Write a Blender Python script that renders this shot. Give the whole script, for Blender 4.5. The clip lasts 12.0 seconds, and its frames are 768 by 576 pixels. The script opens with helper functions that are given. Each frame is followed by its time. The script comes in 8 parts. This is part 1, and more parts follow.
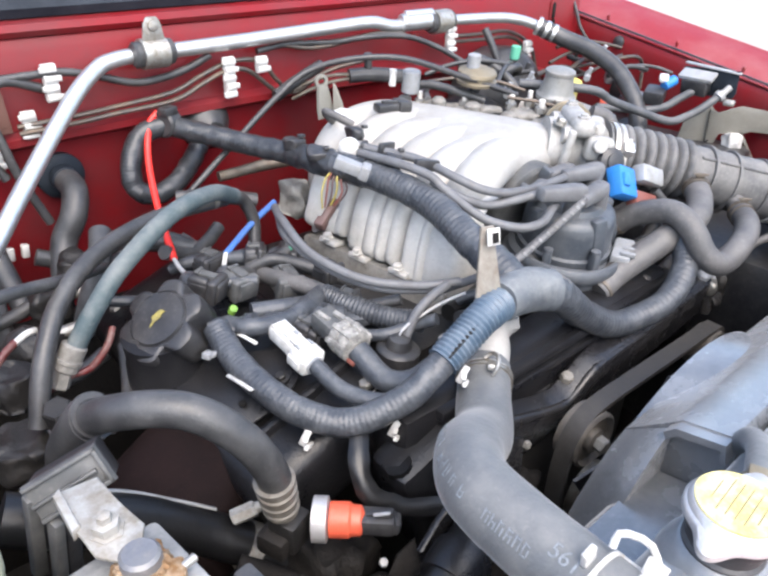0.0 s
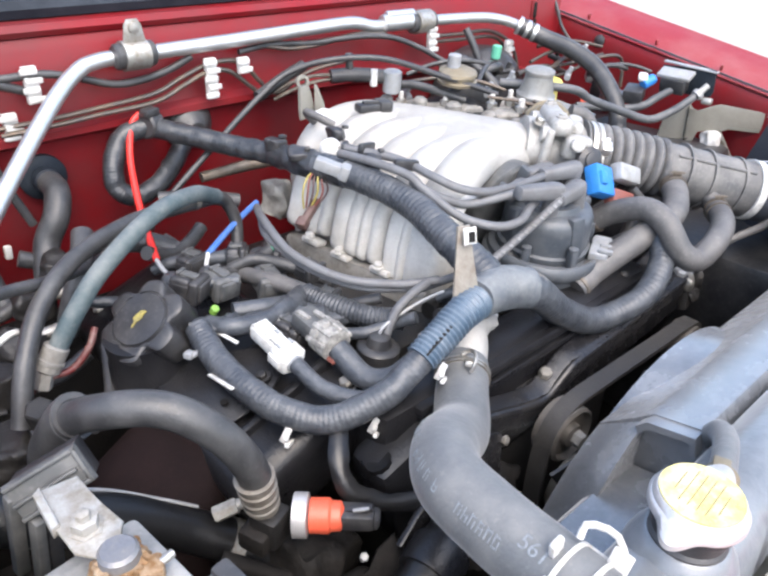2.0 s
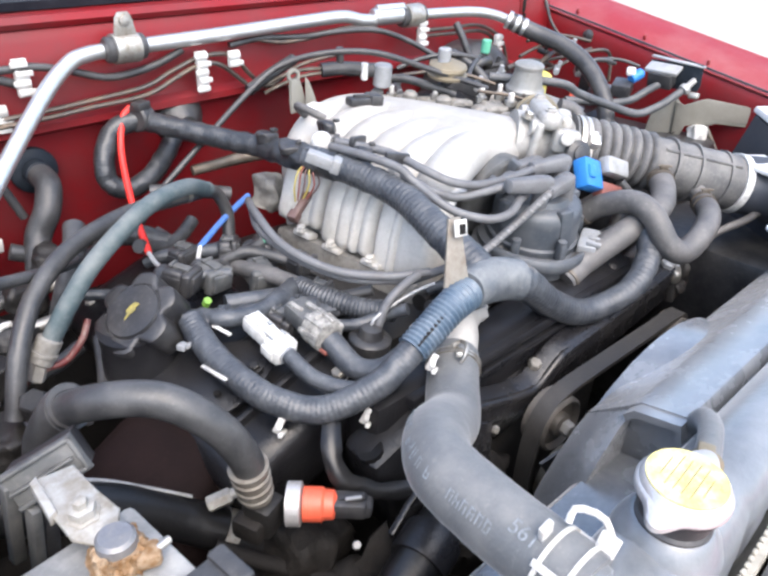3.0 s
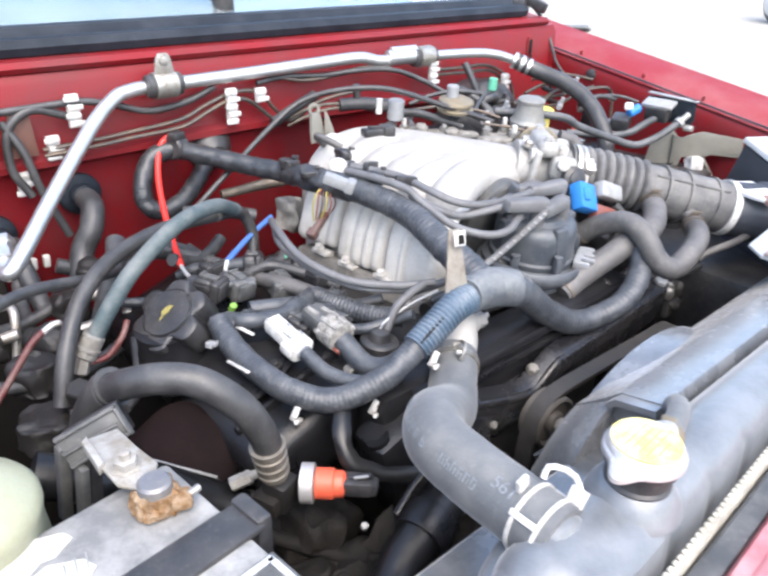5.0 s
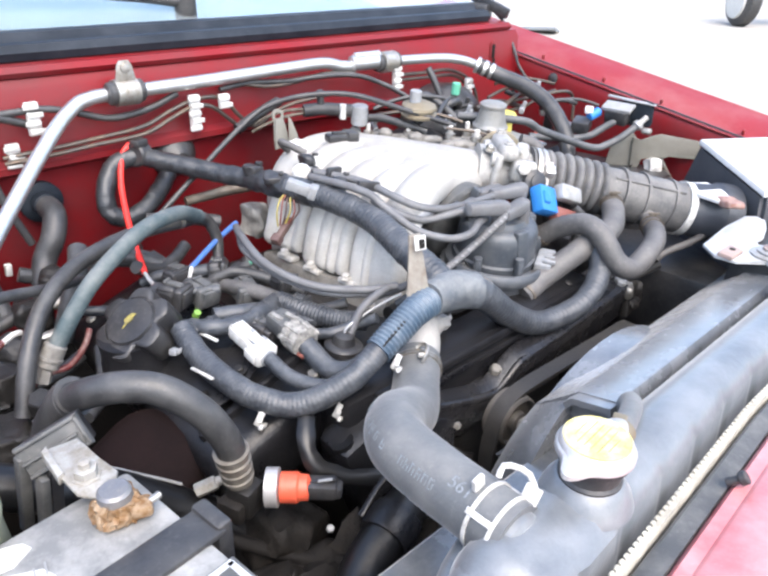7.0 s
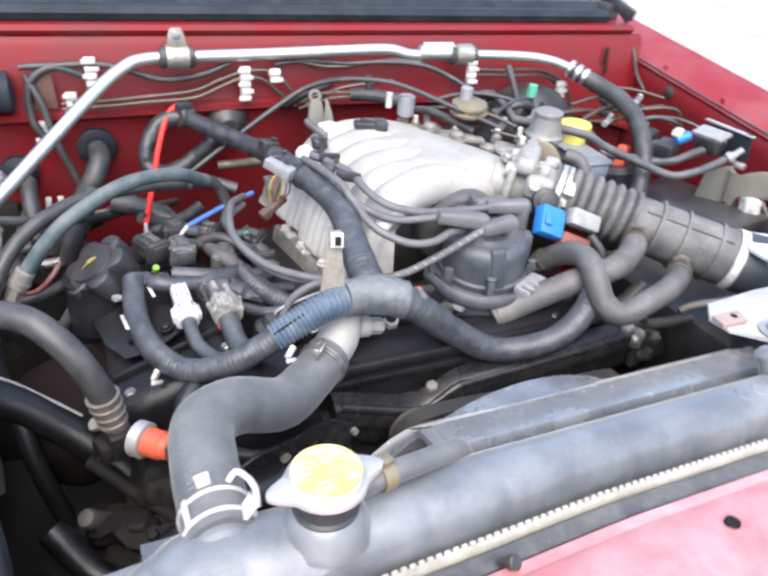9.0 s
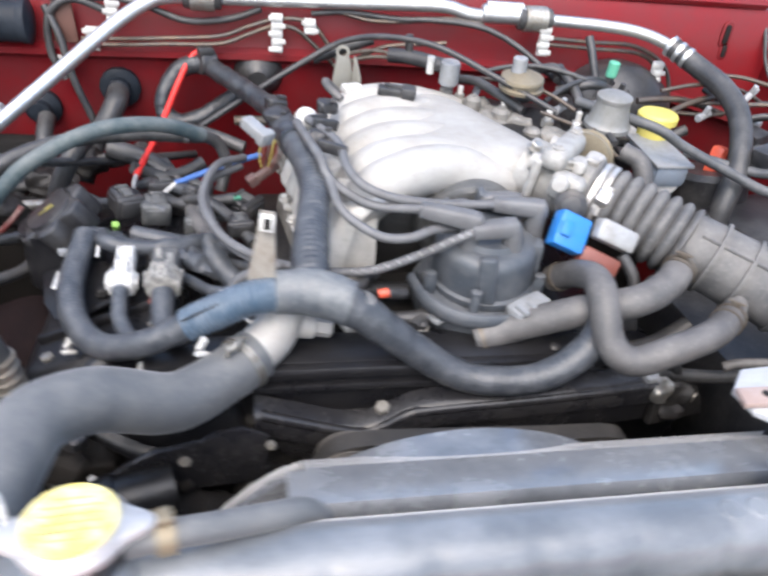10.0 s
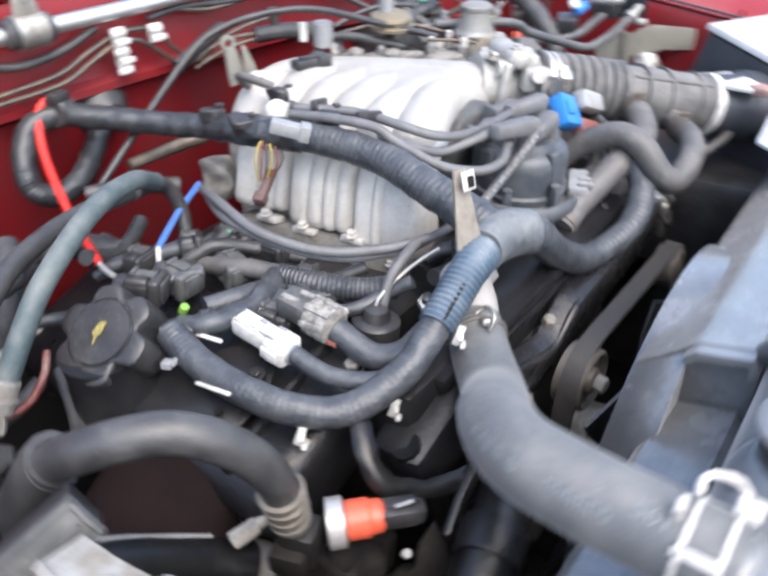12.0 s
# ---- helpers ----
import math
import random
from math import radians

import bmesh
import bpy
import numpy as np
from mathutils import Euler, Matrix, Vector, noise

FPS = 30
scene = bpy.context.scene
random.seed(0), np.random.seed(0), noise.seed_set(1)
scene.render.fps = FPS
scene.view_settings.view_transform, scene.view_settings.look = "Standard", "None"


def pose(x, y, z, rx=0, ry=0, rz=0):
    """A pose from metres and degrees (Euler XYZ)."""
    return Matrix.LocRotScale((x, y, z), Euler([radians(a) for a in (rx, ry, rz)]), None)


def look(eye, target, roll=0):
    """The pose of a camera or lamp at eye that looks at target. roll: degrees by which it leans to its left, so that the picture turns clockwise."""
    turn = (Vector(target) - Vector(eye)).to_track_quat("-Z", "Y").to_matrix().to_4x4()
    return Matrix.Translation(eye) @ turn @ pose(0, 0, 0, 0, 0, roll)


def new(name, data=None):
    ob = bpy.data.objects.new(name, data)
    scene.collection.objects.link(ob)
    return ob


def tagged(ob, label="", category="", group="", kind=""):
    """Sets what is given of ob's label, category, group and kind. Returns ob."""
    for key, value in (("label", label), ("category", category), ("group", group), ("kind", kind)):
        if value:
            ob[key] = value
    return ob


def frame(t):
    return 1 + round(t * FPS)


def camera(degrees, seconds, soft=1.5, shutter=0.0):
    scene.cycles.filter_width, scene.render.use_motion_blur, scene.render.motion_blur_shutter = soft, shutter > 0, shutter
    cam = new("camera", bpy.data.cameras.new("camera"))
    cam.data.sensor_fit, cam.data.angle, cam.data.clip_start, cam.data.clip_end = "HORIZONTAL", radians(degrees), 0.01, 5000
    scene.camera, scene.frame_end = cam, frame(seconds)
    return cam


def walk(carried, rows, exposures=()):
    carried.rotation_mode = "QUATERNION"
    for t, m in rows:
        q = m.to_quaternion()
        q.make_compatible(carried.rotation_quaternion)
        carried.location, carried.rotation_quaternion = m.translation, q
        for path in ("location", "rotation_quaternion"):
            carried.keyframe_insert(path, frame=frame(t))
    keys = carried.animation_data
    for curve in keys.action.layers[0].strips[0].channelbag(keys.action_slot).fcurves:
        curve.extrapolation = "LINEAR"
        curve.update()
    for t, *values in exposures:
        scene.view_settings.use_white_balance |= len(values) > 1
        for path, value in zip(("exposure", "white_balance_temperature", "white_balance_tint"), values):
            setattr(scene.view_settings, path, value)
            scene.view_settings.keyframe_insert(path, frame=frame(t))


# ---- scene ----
cam = camera(57.9, 12.0, soft=2.6, shutter=0.7)
PATH = [
    (0, (-0.468, -0.065, 1.28), (0.694, 1.204, 0.261), 2.1),
    (0.5, (-0.466, -0.071, 1.283), (0.689, 1.197, 0.253), 1.9),
    (1, (-0.466, -0.072, 1.287), (0.693, 1.192, 0.257), 1.8),
    (1.5, (-0.465, -0.074, 1.286), (0.704, 1.183, 0.26), 2.1),
    (2, (-0.465, -0.077, 1.286), (0.715, 1.172, 0.261), 2.1),
    (2.5, (-0.465, -0.079, 1.285), (0.723, 1.161, 0.261), 2.5),
    (3, (-0.471, -0.081, 1.287), (0.725, 1.141, 0.251), 2.5),
    (3.2, (-0.489, -0.078, 1.28), (0.713, 1.138, 0.243), 4.5),
    (4.8, (-0.507, -0.137, 1.287), (0.665, 1.181, 0.344), 1.3),
    (5, (-0.513, -0.147, 1.292), (0.674, 1.164, 0.357), 1.7),
    (5.5, (-0.514, -0.162, 1.281), (0.723, 1.094, 0.336), 0.6),
    (6, (-0.518, -0.156, 1.287), (0.751, 1.071, 0.348), 1.5),
    (6.5, (-0.508, -0.158, 1.291), (0.749, 1.09, 0.362), 0.7),
    (6.7, (-0.509, -0.159, 1.297), (0.745, 1.095, 0.372), 1.3),
    (8.3, (-0.426, -0.201, 1.301), (0.686, 1.128, 0.303), 5.4),
    (8.5, (-0.376, -0.239, 1.307), (0.59, 1.197, 0.305), 5.1),
    (9, (-0.263, -0.303, 1.32), (0.483, 1.262, 0.323), 4.2),
    (9.5, (-0.205, -0.253, 1.311), (0.32, 1.377, 0.279), 6.5),
    (10, (-0.056, -0.242, 1.299), (0.3, 1.386, 0.192), 5.7),
    (10.5, (0.053, -0.258, 1.315), (0.205, 1.378, 0.176), 4.9),
    (11, (-0.115, -0.227, 1.303), (0.361, 1.385, 0.22), 6.0),
    (11.5, (-0.331, -0.14, 1.285), (0.519, 1.281, 0.162), 0.9),
    (12, (-0.471, 0.011, 1.243), (0.847, 1.055, 0.16), -2.3),
]
walk(cam, [(t, look(eye, target, roll)) for t, eye, target, roll in PATH], [(0, 1.50), (3, 1.54), (5, 1.60), (6.5, 1.62), (8.5, 1.45), (9, 1.42), (9.5, 1.32), (10.5, 1.30), (11.5, 1.34), (12, 1.46)])

# ---- light ----
world = bpy.data.worlds.new("sky")
scene.world = world
world.use_nodes = True
wn = world.node_tree.nodes
sky = wn.new("ShaderNodeTexSky")
sky.sky_type = "NISHITA"
sky.sun_disc = False
sky.sun_elevation = radians(56)
sky.sun_rotation = radians(203)
sky.air_density, sky.dust_density = 1.0, 3.0
wn["Background"].inputs["Strength"].default_value = 0.20
world.node_tree.links.new(sky.outputs["Color"], wn["Background"].inputs["Color"])
sun = new("sun", bpy.data.lights.new("sun", "SUN"))
sun.data.energy, sun.data.angle, sun.data.color = 1.05, radians(75), (1.0, 0.99, 0.98)
sun.matrix_world = look((-0.9, -1.9, 4.3), (0, 0.2, 0.9))


# ---- materials ----
def material(name, base, rough=0.5, metal=0.0, dirt=(0.22, 0.20, 0.17), amount=0.35, scale=35.0, bump=0.15, fine=420.0,
             dust=0.0, coat=0.0, vary=0.12, spec=0.5, lump=0.22, speck=0.24, sheen=0.0):
    """A worn surface: base colour with fine grain, larger stains of the dirt colour and dust lying on upward faces."""
    m = bpy.data.materials.new(name)
    m.use_nodes = True
    nt = m.node_tree
    nd, ln = nt.nodes, nt.links
    bsdf = nd["Principled BSDF"]
    co = nd.new("ShaderNodeTexCoord")
    big = nd.new("ShaderNodeTexNoise")
    big.inputs["Scale"].default_value, big.inputs["Detail"].default_value, big.inputs["Roughness"].default_value = scale, 6.0, 0.65
    small = nd.new("ShaderNodeTexNoise")
    small.inputs["Scale"].default_value, small.inputs["Detail"].default_value = fine, 3.0
    for n in (big, small):
        ln.new(co.outputs["Object"], n.inputs["Vector"])
    ramp = nd.new("ShaderNodeValToRGB")
    ramp.color_ramp.elements[0].position, ramp.color_ramp.elements[1].position = 0.40, 0.66
    ln.new(big.outputs["Fac"], ramp.inputs["Fac"])
    grain = nd.new("ShaderNodeMix")
    grain.data_type = "RGBA"
    grain.inputs["A"].default_value = (*[c * (1 - vary) for c in base], 1)
    grain.inputs["B"].default_value = (*[min(1, c * (1 + vary)) for c in base], 1)
    ln.new(small.outputs["Fac"], grain.inputs["Factor"])
    stain = nd.new("ShaderNodeMath")
    stain.operation = "MULTIPLY"
    stain.inputs[1].default_value = amount
    ln.new(ramp.outputs["Color"], stain.inputs[0])
    fac = stain.outputs[0]
    if dust:
        geo = nd.new("ShaderNodeNewGeometry")
        sep = nd.new("ShaderNodeSeparateXYZ")
        ln.new(geo.outputs["Normal"], sep.inputs[0])
        up = nd.new("ShaderNodeMapRange")
        up.inputs["From Min"].default_value, up.inputs["From Max"].default_value = 0.2, 1.0
        up.inputs["To Max"].default_value = dust
        ln.new(sep.outputs["Z"], up.inputs["Value"])
        lay = nd.new("ShaderNodeMath")
        lay.operation = "MULTIPLY"
        ln.new(up.outputs["Result"], lay.inputs[0])
        ln.new(big.outputs["Fac"], lay.inputs[1])
        both = nd.new("ShaderNodeMath")
        both.operation, both.use_clamp = "ADD", True
        ln.new(fac, both.inputs[0])
        ln.new(lay.outputs[0], both.inputs[1])
        fac = both.outputs[0]
    if speck:
        dots = nd.new("ShaderNodeTexNoise")
        dots.inputs["Scale"].default_value, dots.inputs["Detail"].default_value = 240.0, 2.0
        ln.new(co.outputs["Object"], dots.inputs["Vector"])
        cut = nd.new("ShaderNodeMapRange")
        cut.inputs["From Min"].default_value, cut.inputs["From Max"].default_value = 0.60, 0.74
        cut.inputs["To Max"].default_value = speck
        ln.new(dots.outputs["Fac"], cut.inputs["Value"])
        more = nd.new("ShaderNodeMath")
        more.operation, more.use_clamp = "ADD", True
        ln.new(fac, more.inputs[0])
        ln.new(cut.outputs["Result"], more.inputs[1])
        fac = more.outputs[0]
    mix = nd.new("ShaderNodeMix")
    mix.data_type = "RGBA"
    mix.inputs["B"].default_value = (*dirt, 1)
    ln.new(grain.outputs["Result"], mix.inputs["A"])
    ln.new(fac, mix.inputs["Factor"])
    ln.new(mix.outputs["Result"], bsdf.inputs["Base Color"])
    rr = nd.new("ShaderNodeMapRange")
    rr.inputs["To Min"].default_value, rr.inputs["To Max"].default_value = max(0.03, rough - 0.12), min(1.0, rough + 0.16)
    ln.new(big.outputs["Fac"], rr.inputs["Value"])
    ln.new(rr.outputs["Result"], bsdf.inputs["Roughness"])
    bsdf.inputs["Metallic"].default_value = metal
    bsdf.inputs["Specular IOR Level"].default_value = spec
    bsdf.inputs["Coat Weight"].default_value = coat
    bsdf.inputs["Sheen Weight"].default_value, bsdf.inputs["Sheen Roughness"].default_value = sheen, 0.35
    bsdf.inputs["Coat Roughness"].default_value = 0.22
    if bump:
        b = nd.new("ShaderNodeBump")
        b.inputs["Strength"].default_value, b.inputs["Distance"].default_value = bump, 0.002
        ln.new(small.outputs["Fac"], b.inputs["Height"])
        last = b
        if lump:
            last = nd.new("ShaderNodeBump")
            last.inputs["Strength"].default_value, last.inputs["Distance"].default_value = lump, 0.006
            ln.new(big.outputs["Fac"], last.inputs["Height"])
            ln.new(b.outputs["Normal"], last.inputs["Normal"])
        ln.new(last.outputs["Normal"], bsdf.inputs["Normal"])
    return m


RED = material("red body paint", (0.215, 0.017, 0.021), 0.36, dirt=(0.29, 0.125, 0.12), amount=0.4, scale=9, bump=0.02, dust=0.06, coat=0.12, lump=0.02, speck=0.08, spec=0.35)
# Pale pink stain colour paints the sky glare on the front panel's red.
RED_GLARE = material("pale red paint with sky glare", (0.44, 0.060, 0.070), 0.32, dirt=(0.62, 0.40, 0.39), amount=0.55, scale=7, bump=0.02, dust=0.45, coat=0.4, lump=0.03, speck=0.08)
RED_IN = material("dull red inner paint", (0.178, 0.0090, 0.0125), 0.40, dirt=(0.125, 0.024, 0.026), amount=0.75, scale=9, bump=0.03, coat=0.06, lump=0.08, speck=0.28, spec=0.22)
RUBBER = material("black rubber hose", (0.028, 0.028, 0.029), 0.40, dirt=(0.10, 0.098, 0.095), amount=0.4, scale=40, bump=0.10, dust=0.30)
GREYRUB = material("dusty grey rubber hose", (0.062, 0.060, 0.059), 0.52, dirt=(0.165, 0.155, 0.147), amount=0.45, scale=30, bump=0.15, dust=0.34)
RADRUB = material("grey radiator hose rubber", (0.080, 0.086, 0.092), 0.52, dirt=(0.19, 0.188, 0.18), amount=0.45, scale=25, bump=0.12, dust=0.4, sheen=0.25)
TAPE = material("black harness tape", (0.034, 0.038, 0.045), 0.36, dirt=(0.11, 0.115, 0.12), amount=0.4, scale=60, bump=0.3, fine=300, dust=0.3)
LOOM = material("blue grey split loom", (0.056, 0.088, 0.125), 0.32, dirt=(0.18, 0.21, 0.24), amount=0.4, scale=50, bump=0.05, dust=0.5)
TEAL = material("teal grey hose sleeve", (0.040, 0.062, 0.068), 0.6, dirt=(0.15, 0.16, 0.155), amount=0.55, scale=40, bump=0.2, dust=0.4)
BLACK = material("black plastic", (0.021, 0.021, 0.023), 0.38, dirt=(0.085, 0.082, 0.078), amount=0.4, scale=30, bump=0.06, dust=0.22)
SHROUD = material("dusty black shroud plastic", (0.074, 0.079, 0.085), 0.24, dirt=(0.215, 0.22, 0.226), amount=0.6, scale=13, bump=0.05, dust=0.35, coat=1.0, speck=0.12, lump=0.25, spec=0.9, sheen=0.35)
TANK = material("grey black radiator tank", (0.084, 0.094, 0.105), 0.34, dirt=(0.21, 0.222, 0.233), amount=0.6, scale=14, bump=0.06, dust=0.35, coat=0.7, speck=0.06, lump=0.4, sheen=0.5)
IRON = material("oily dark engine metal", (0.015, 0.0142, 0.0135), 0.5, metal=0.2, dirt=(0.036, 0.032, 0.029), amount=0.5, scale=22, bump=0.4, fine=260, dust=0.06)
COVER = material("black painted casting", (0.0095, 0.0095, 0.011), 0.28, dirt=(0.026, 0.025, 0.025), amount=0.45, scale=18, bump=0.25, fine=500, dust=0.06, spec=0.35)
ALU = material("dusty cast aluminium", (0.37, 0.36, 0.34), 0.6, metal=0.12, dirt=(0.23, 0.21, 0.18), amount=0.6, scale=14, bump=0.35, fine=650, vary=0.1)
ALULOW = material("stained cast aluminium", (0.53, 0.515, 0.48), 0.6, metal=0.03, dirt=(0.30, 0.285, 0.255), amount=0.6, scale=22, bump=0.4, fine=600)
PIPE = material("bare aluminium pipe", (0.58, 0.59, 0.59), 0.34, metal=0.85, dirt=(0.45, 0.45, 0.44), amount=0.4, scale=50, bump=0.05)
STEEL = material("dull steel", (0.42, 0.41, 0.38), 0.45, metal=0.8, dirt=(0.20, 0.16, 0.11), amount=0.6, scale=60, bump=0.1)
ZINC = material("yellow zinc plating", (0.25, 0.215, 0.155), 0.5, metal=0.5, dirt=(0.20, 0.16, 0.10), amount=0.6, scale=50, bump=0.1)
TAN = material("tan painted bracket", (0.185, 0.178, 0.152), 0.5, metal=0.1, dirt=(0.14, 0.125, 0.10), amount=0.35, scale=35, bump=0.08)
LINE = material("dark brake line", (0.085, 0.075, 0.068), 0.42, metal=0.6, dirt=(0.17, 0.12, 0.08), amount=0.6, scale=60, bump=0.05)
WHITE = material("white nylon", (0.58, 0.575, 0.55), 0.4, dirt=(0.30, 0.285, 0.26), amount=0.65, scale=90, bump=0.04)
GREYP = material("grey plastic", (0.24, 0.25, 0.26), 0.45, dirt=(0.16, 0.15, 0.13), amount=0.4, scale=60, bump=0.05)
BLUEP = material("blue plastic", (0.020, 0.17, 0.48), 0.38, dirt=(0.05, 0.16, 0.36), amount=0.3, scale=60, bump=0.03)
BROWNP = material("brown red plastic", (0.20, 0.062, 0.045), 0.45, dirt=(0.12, 0.06, 0.05), amount=0.4, scale=60, bump=0.04)
GREENP = material("mint green plastic", (0.09, 0.36, 0.24), 0.4, dirt=(0.15, 0.3, 0.2), amount=0.3, scale=80, bump=0.03)
LIMEP = material("lime green plastic", (0.16, 0.31, 0.05), 0.4, dirt=(0.2, 0.3, 0.08), amount=0.3, scale=80, bump=0.03)
ORANGE = material("orange red plastic", (0.66, 0.105, 0.055), 0.38, dirt=(0.5, 0.1, 0.05), amount=0.3, scale=70, bump=0.03)
YELLOW = material("yellow plastic", (0.56, 0.49, 0.11), 0.4, dirt=(0.50, 0.44, 0.18), amount=0.3, scale=60, bump=0.03)
YLABEL = material("worn yellow label", (0.74, 0.60, 0.13), 0.30, dirt=(0.78, 0.71, 0.44), amount=0.7, scale=70, bump=0.05, coat=0.8)
CHROME = material("bright plated cap", (0.50, 0.49, 0.485), 0.38, metal=0.5, dirt=(0.42, 0.40, 0.38), amount=0.3, scale=50, bump=0.03)
REDW = material("red wire sleeve", (0.68, 0.025, 0.018), 0.4, dirt=(0.4, 0.05, 0.04), amount=0.3, scale=80, bump=0.02)
BLUEW = material("blue wire sleeve", (0.06, 0.15, 0.42), 0.45, dirt=(0.12, 0.18, 0.3), amount=0.3, scale=80, bump=0.02)
YELW = material("yellow wire", (0.36, 0.29, 0.06), 0.45, amount=0.2, bump=0.0)
COPPER = material("corroded battery clamp", (0.17, 0.085, 0.028), 0.65, metal=0.2, dirt=(0.40, 0.33, 0.24), amount=0.6, scale=110, bump=0.5, fine=300)
LEAD = material("lead post", (0.20, 0.20, 0.21), 0.5, metal=0.6, dirt=(0.30, 0.28, 0.25), amount=0.5, scale=60, bump=0.2)
CASE = material("dusty grey battery case", (0.125, 0.128, 0.128), 0.6, dirt=(0.31, 0.305, 0.29), amount=0.8, scale=26, bump=0.1, dust=0.5)
BOTTLE = material("yellowed translucent plastic", (0.30, 0.31, 0.22), 0.35, dirt=(0.26, 0.24, 0.15), amount=0.4, scale=20, bump=0.03)
BELT = material("worn black belt", (0.022, 0.0205, 0.019), 0.55, dirt=(0.055, 0.050, 0.044), amount=0.4, scale=40, bump=0.2, dust=0.12)
PINK = material("faded pinkish primer", (0.30, 0.22, 0.19), 0.55, dirt=(0.42, 0.36, 0.33), amount=0.4, scale=40, bump=0.08)
PALE = material("pale galvanised plate", (0.35, 0.355, 0.36), 0.45, metal=0.2, dirt=(0.17, 0.16, 0.14), amount=0.7, scale=24, bump=0.08)
FOAM = material("pale foam strip", (0.42, 0.40, 0.34), 0.85, dirt=(0.24, 0.22, 0.18), amount=0.6, scale=40, bump=0.15)
GROUND = material("pale gravel ground", (0.36, 0.34, 0.305), 0.9, dirt=(0.29, 0.255, 0.21), amount=0.6, scale=1.2, bump=0.4, fine=40, vary=0.2)
# Near-black for holes and low parts; the bay's depth shade is in it.
DARK = material("near-black grime and depth shade", (0.010, 0.0092, 0.0088), 0.75, dirt=(0.019, 0.0165, 0.015), amount=0.5, scale=14, bump=0.4, fine=200, spec=0.2)
FIN = material("radiator fins", (0.12, 0.12, 0.12), 0.5, metal=0.4, dirt=(0.08, 0.075, 0.065), amount=0.4, scale=80, bump=0.1)
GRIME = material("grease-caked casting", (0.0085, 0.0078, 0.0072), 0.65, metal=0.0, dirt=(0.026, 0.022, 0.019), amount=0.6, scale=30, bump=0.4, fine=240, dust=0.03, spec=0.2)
BROWND = material("dirty brown plug plastic", (0.085, 0.045, 0.040), 0.5, dirt=(0.16, 0.12, 0.10), amount=0.4, scale=90, bump=0.05)
MOTTLE = material("speckled dusty connector", (0.13, 0.125, 0.115), 0.55, dirt=(0.40, 0.385, 0.35), amount=0.7, scale=130, bump=0.3, speck=0.4)
STEELB = material("bright worm clamp steel", (0.62, 0.60, 0.57), 0.32, metal=0.7, dirt=(0.30, 0.24, 0.17), amount=0.5, scale=60, bump=0.1)
VAPOUR = material("dusty vapour hose rubber", (0.050, 0.053, 0.057), 0.5, dirt=(0.13, 0.13, 0.13), amount=0.5, scale=30, bump=0.12, dust=0.4)
AIRBOX = material("blue black moulded plastic", (0.040, 0.044, 0.053), 0.45, dirt=(0.075, 0.078, 0.085), amount=0.5, scale=16, bump=0.06, dust=0.2)
LIDW = material("white lid of dust and glare", (0.60, 0.60, 0.595), 0.5, dirt=(0.40, 0.40, 0.395), amount=0.5, scale=18, bump=0.05)
SEAL = material("black moulded seal", (0.013, 0.017, 0.023), 0.45, dirt=(0.05, 0.058, 0.07), amount=0.4, scale=20, bump=0.04, dust=0.04, speck=0.1, spec=0.15)
GRUB = material("grubby grey casting", (0.22, 0.21, 0.19), 0.6, metal=0.1, dirt=(0.10, 0.09, 0.075), amount=0.7, scale=60, bump=0.4)
ALUD = material("dull grey throttle casting", (0.36, 0.352, 0.335), 0.55, metal=0.2, dirt=(0.16, 0.15, 0.13), amount=0.6, scale=40, bump=0.3)
GLOSSY = material("black enamelled steel", (0.011, 0.011, 0.013), 0.24, dirt=(0.045, 0.043, 0.041), amount=0.4, scale=26, bump=0.05, dust=0.08, spec=0.45)
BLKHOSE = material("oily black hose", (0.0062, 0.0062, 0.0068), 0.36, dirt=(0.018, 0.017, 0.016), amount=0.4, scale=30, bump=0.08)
LUG = material("dirty zinc lug", (0.34, 0.33, 0.305), 0.5, metal=0.2, dirt=(0.17, 0.14, 0.10), amount=0.8, scale=70, bump=0.2)
LOOMK = material("ribbed black loom", (0.018, 0.020, 0.023), 0.30, dirt=(0.07, 0.072, 0.075), amount=0.4, scale=60, bump=0.08, dust=0.25)
WRAP = material("grey dusted tape", (0.070, 0.078, 0.088), 0.45, dirt=(0.20, 0.205, 0.20), amount=0.55, scale=45, bump=0.3, fine=300, dust=0.45)
CHARC = material("charcoal plastic cover", (0.050, 0.052, 0.053), 0.5, dirt=(0.15, 0.148, 0.14), amount=0.55, scale=40, bump=0.1, dust=0.35)
RUSTY = material("rusty wire clamp", (0.15, 0.13, 0.105), 0.5, metal=0.5, dirt=(0.085, 0.062, 0.045), amount=0.7, scale=90, bump=0.2)
PULL = material("dusty brown pulley", (0.085, 0.078, 0.070), 0.55, metal=0.3, dirt=(0.15, 0.13, 0.11), amount=0.5, scale=50, bump=0.15)
SKYDASH = material("pale blue sky reflection colour", (0.30, 0.40, 0.47), 0.6, dirt=(0.42, 0.50, 0.55), amount=0.6, scale=6, bump=0.05)
INK = material("faded white print", (0.48, 0.50, 0.515), 0.6, dirt=(0.26, 0.265, 0.27), amount=0.9, scale=220, bump=0.0)
PRINT = material("rubbed pale print", (0.20, 0.225, 0.245), 0.6, dirt=(0.10, 0.105, 0.11), amount=0.95, scale=260, bump=0.0)
GLASS = bpy.data.materials.new("windscreen glass")
GLASS.use_nodes = True
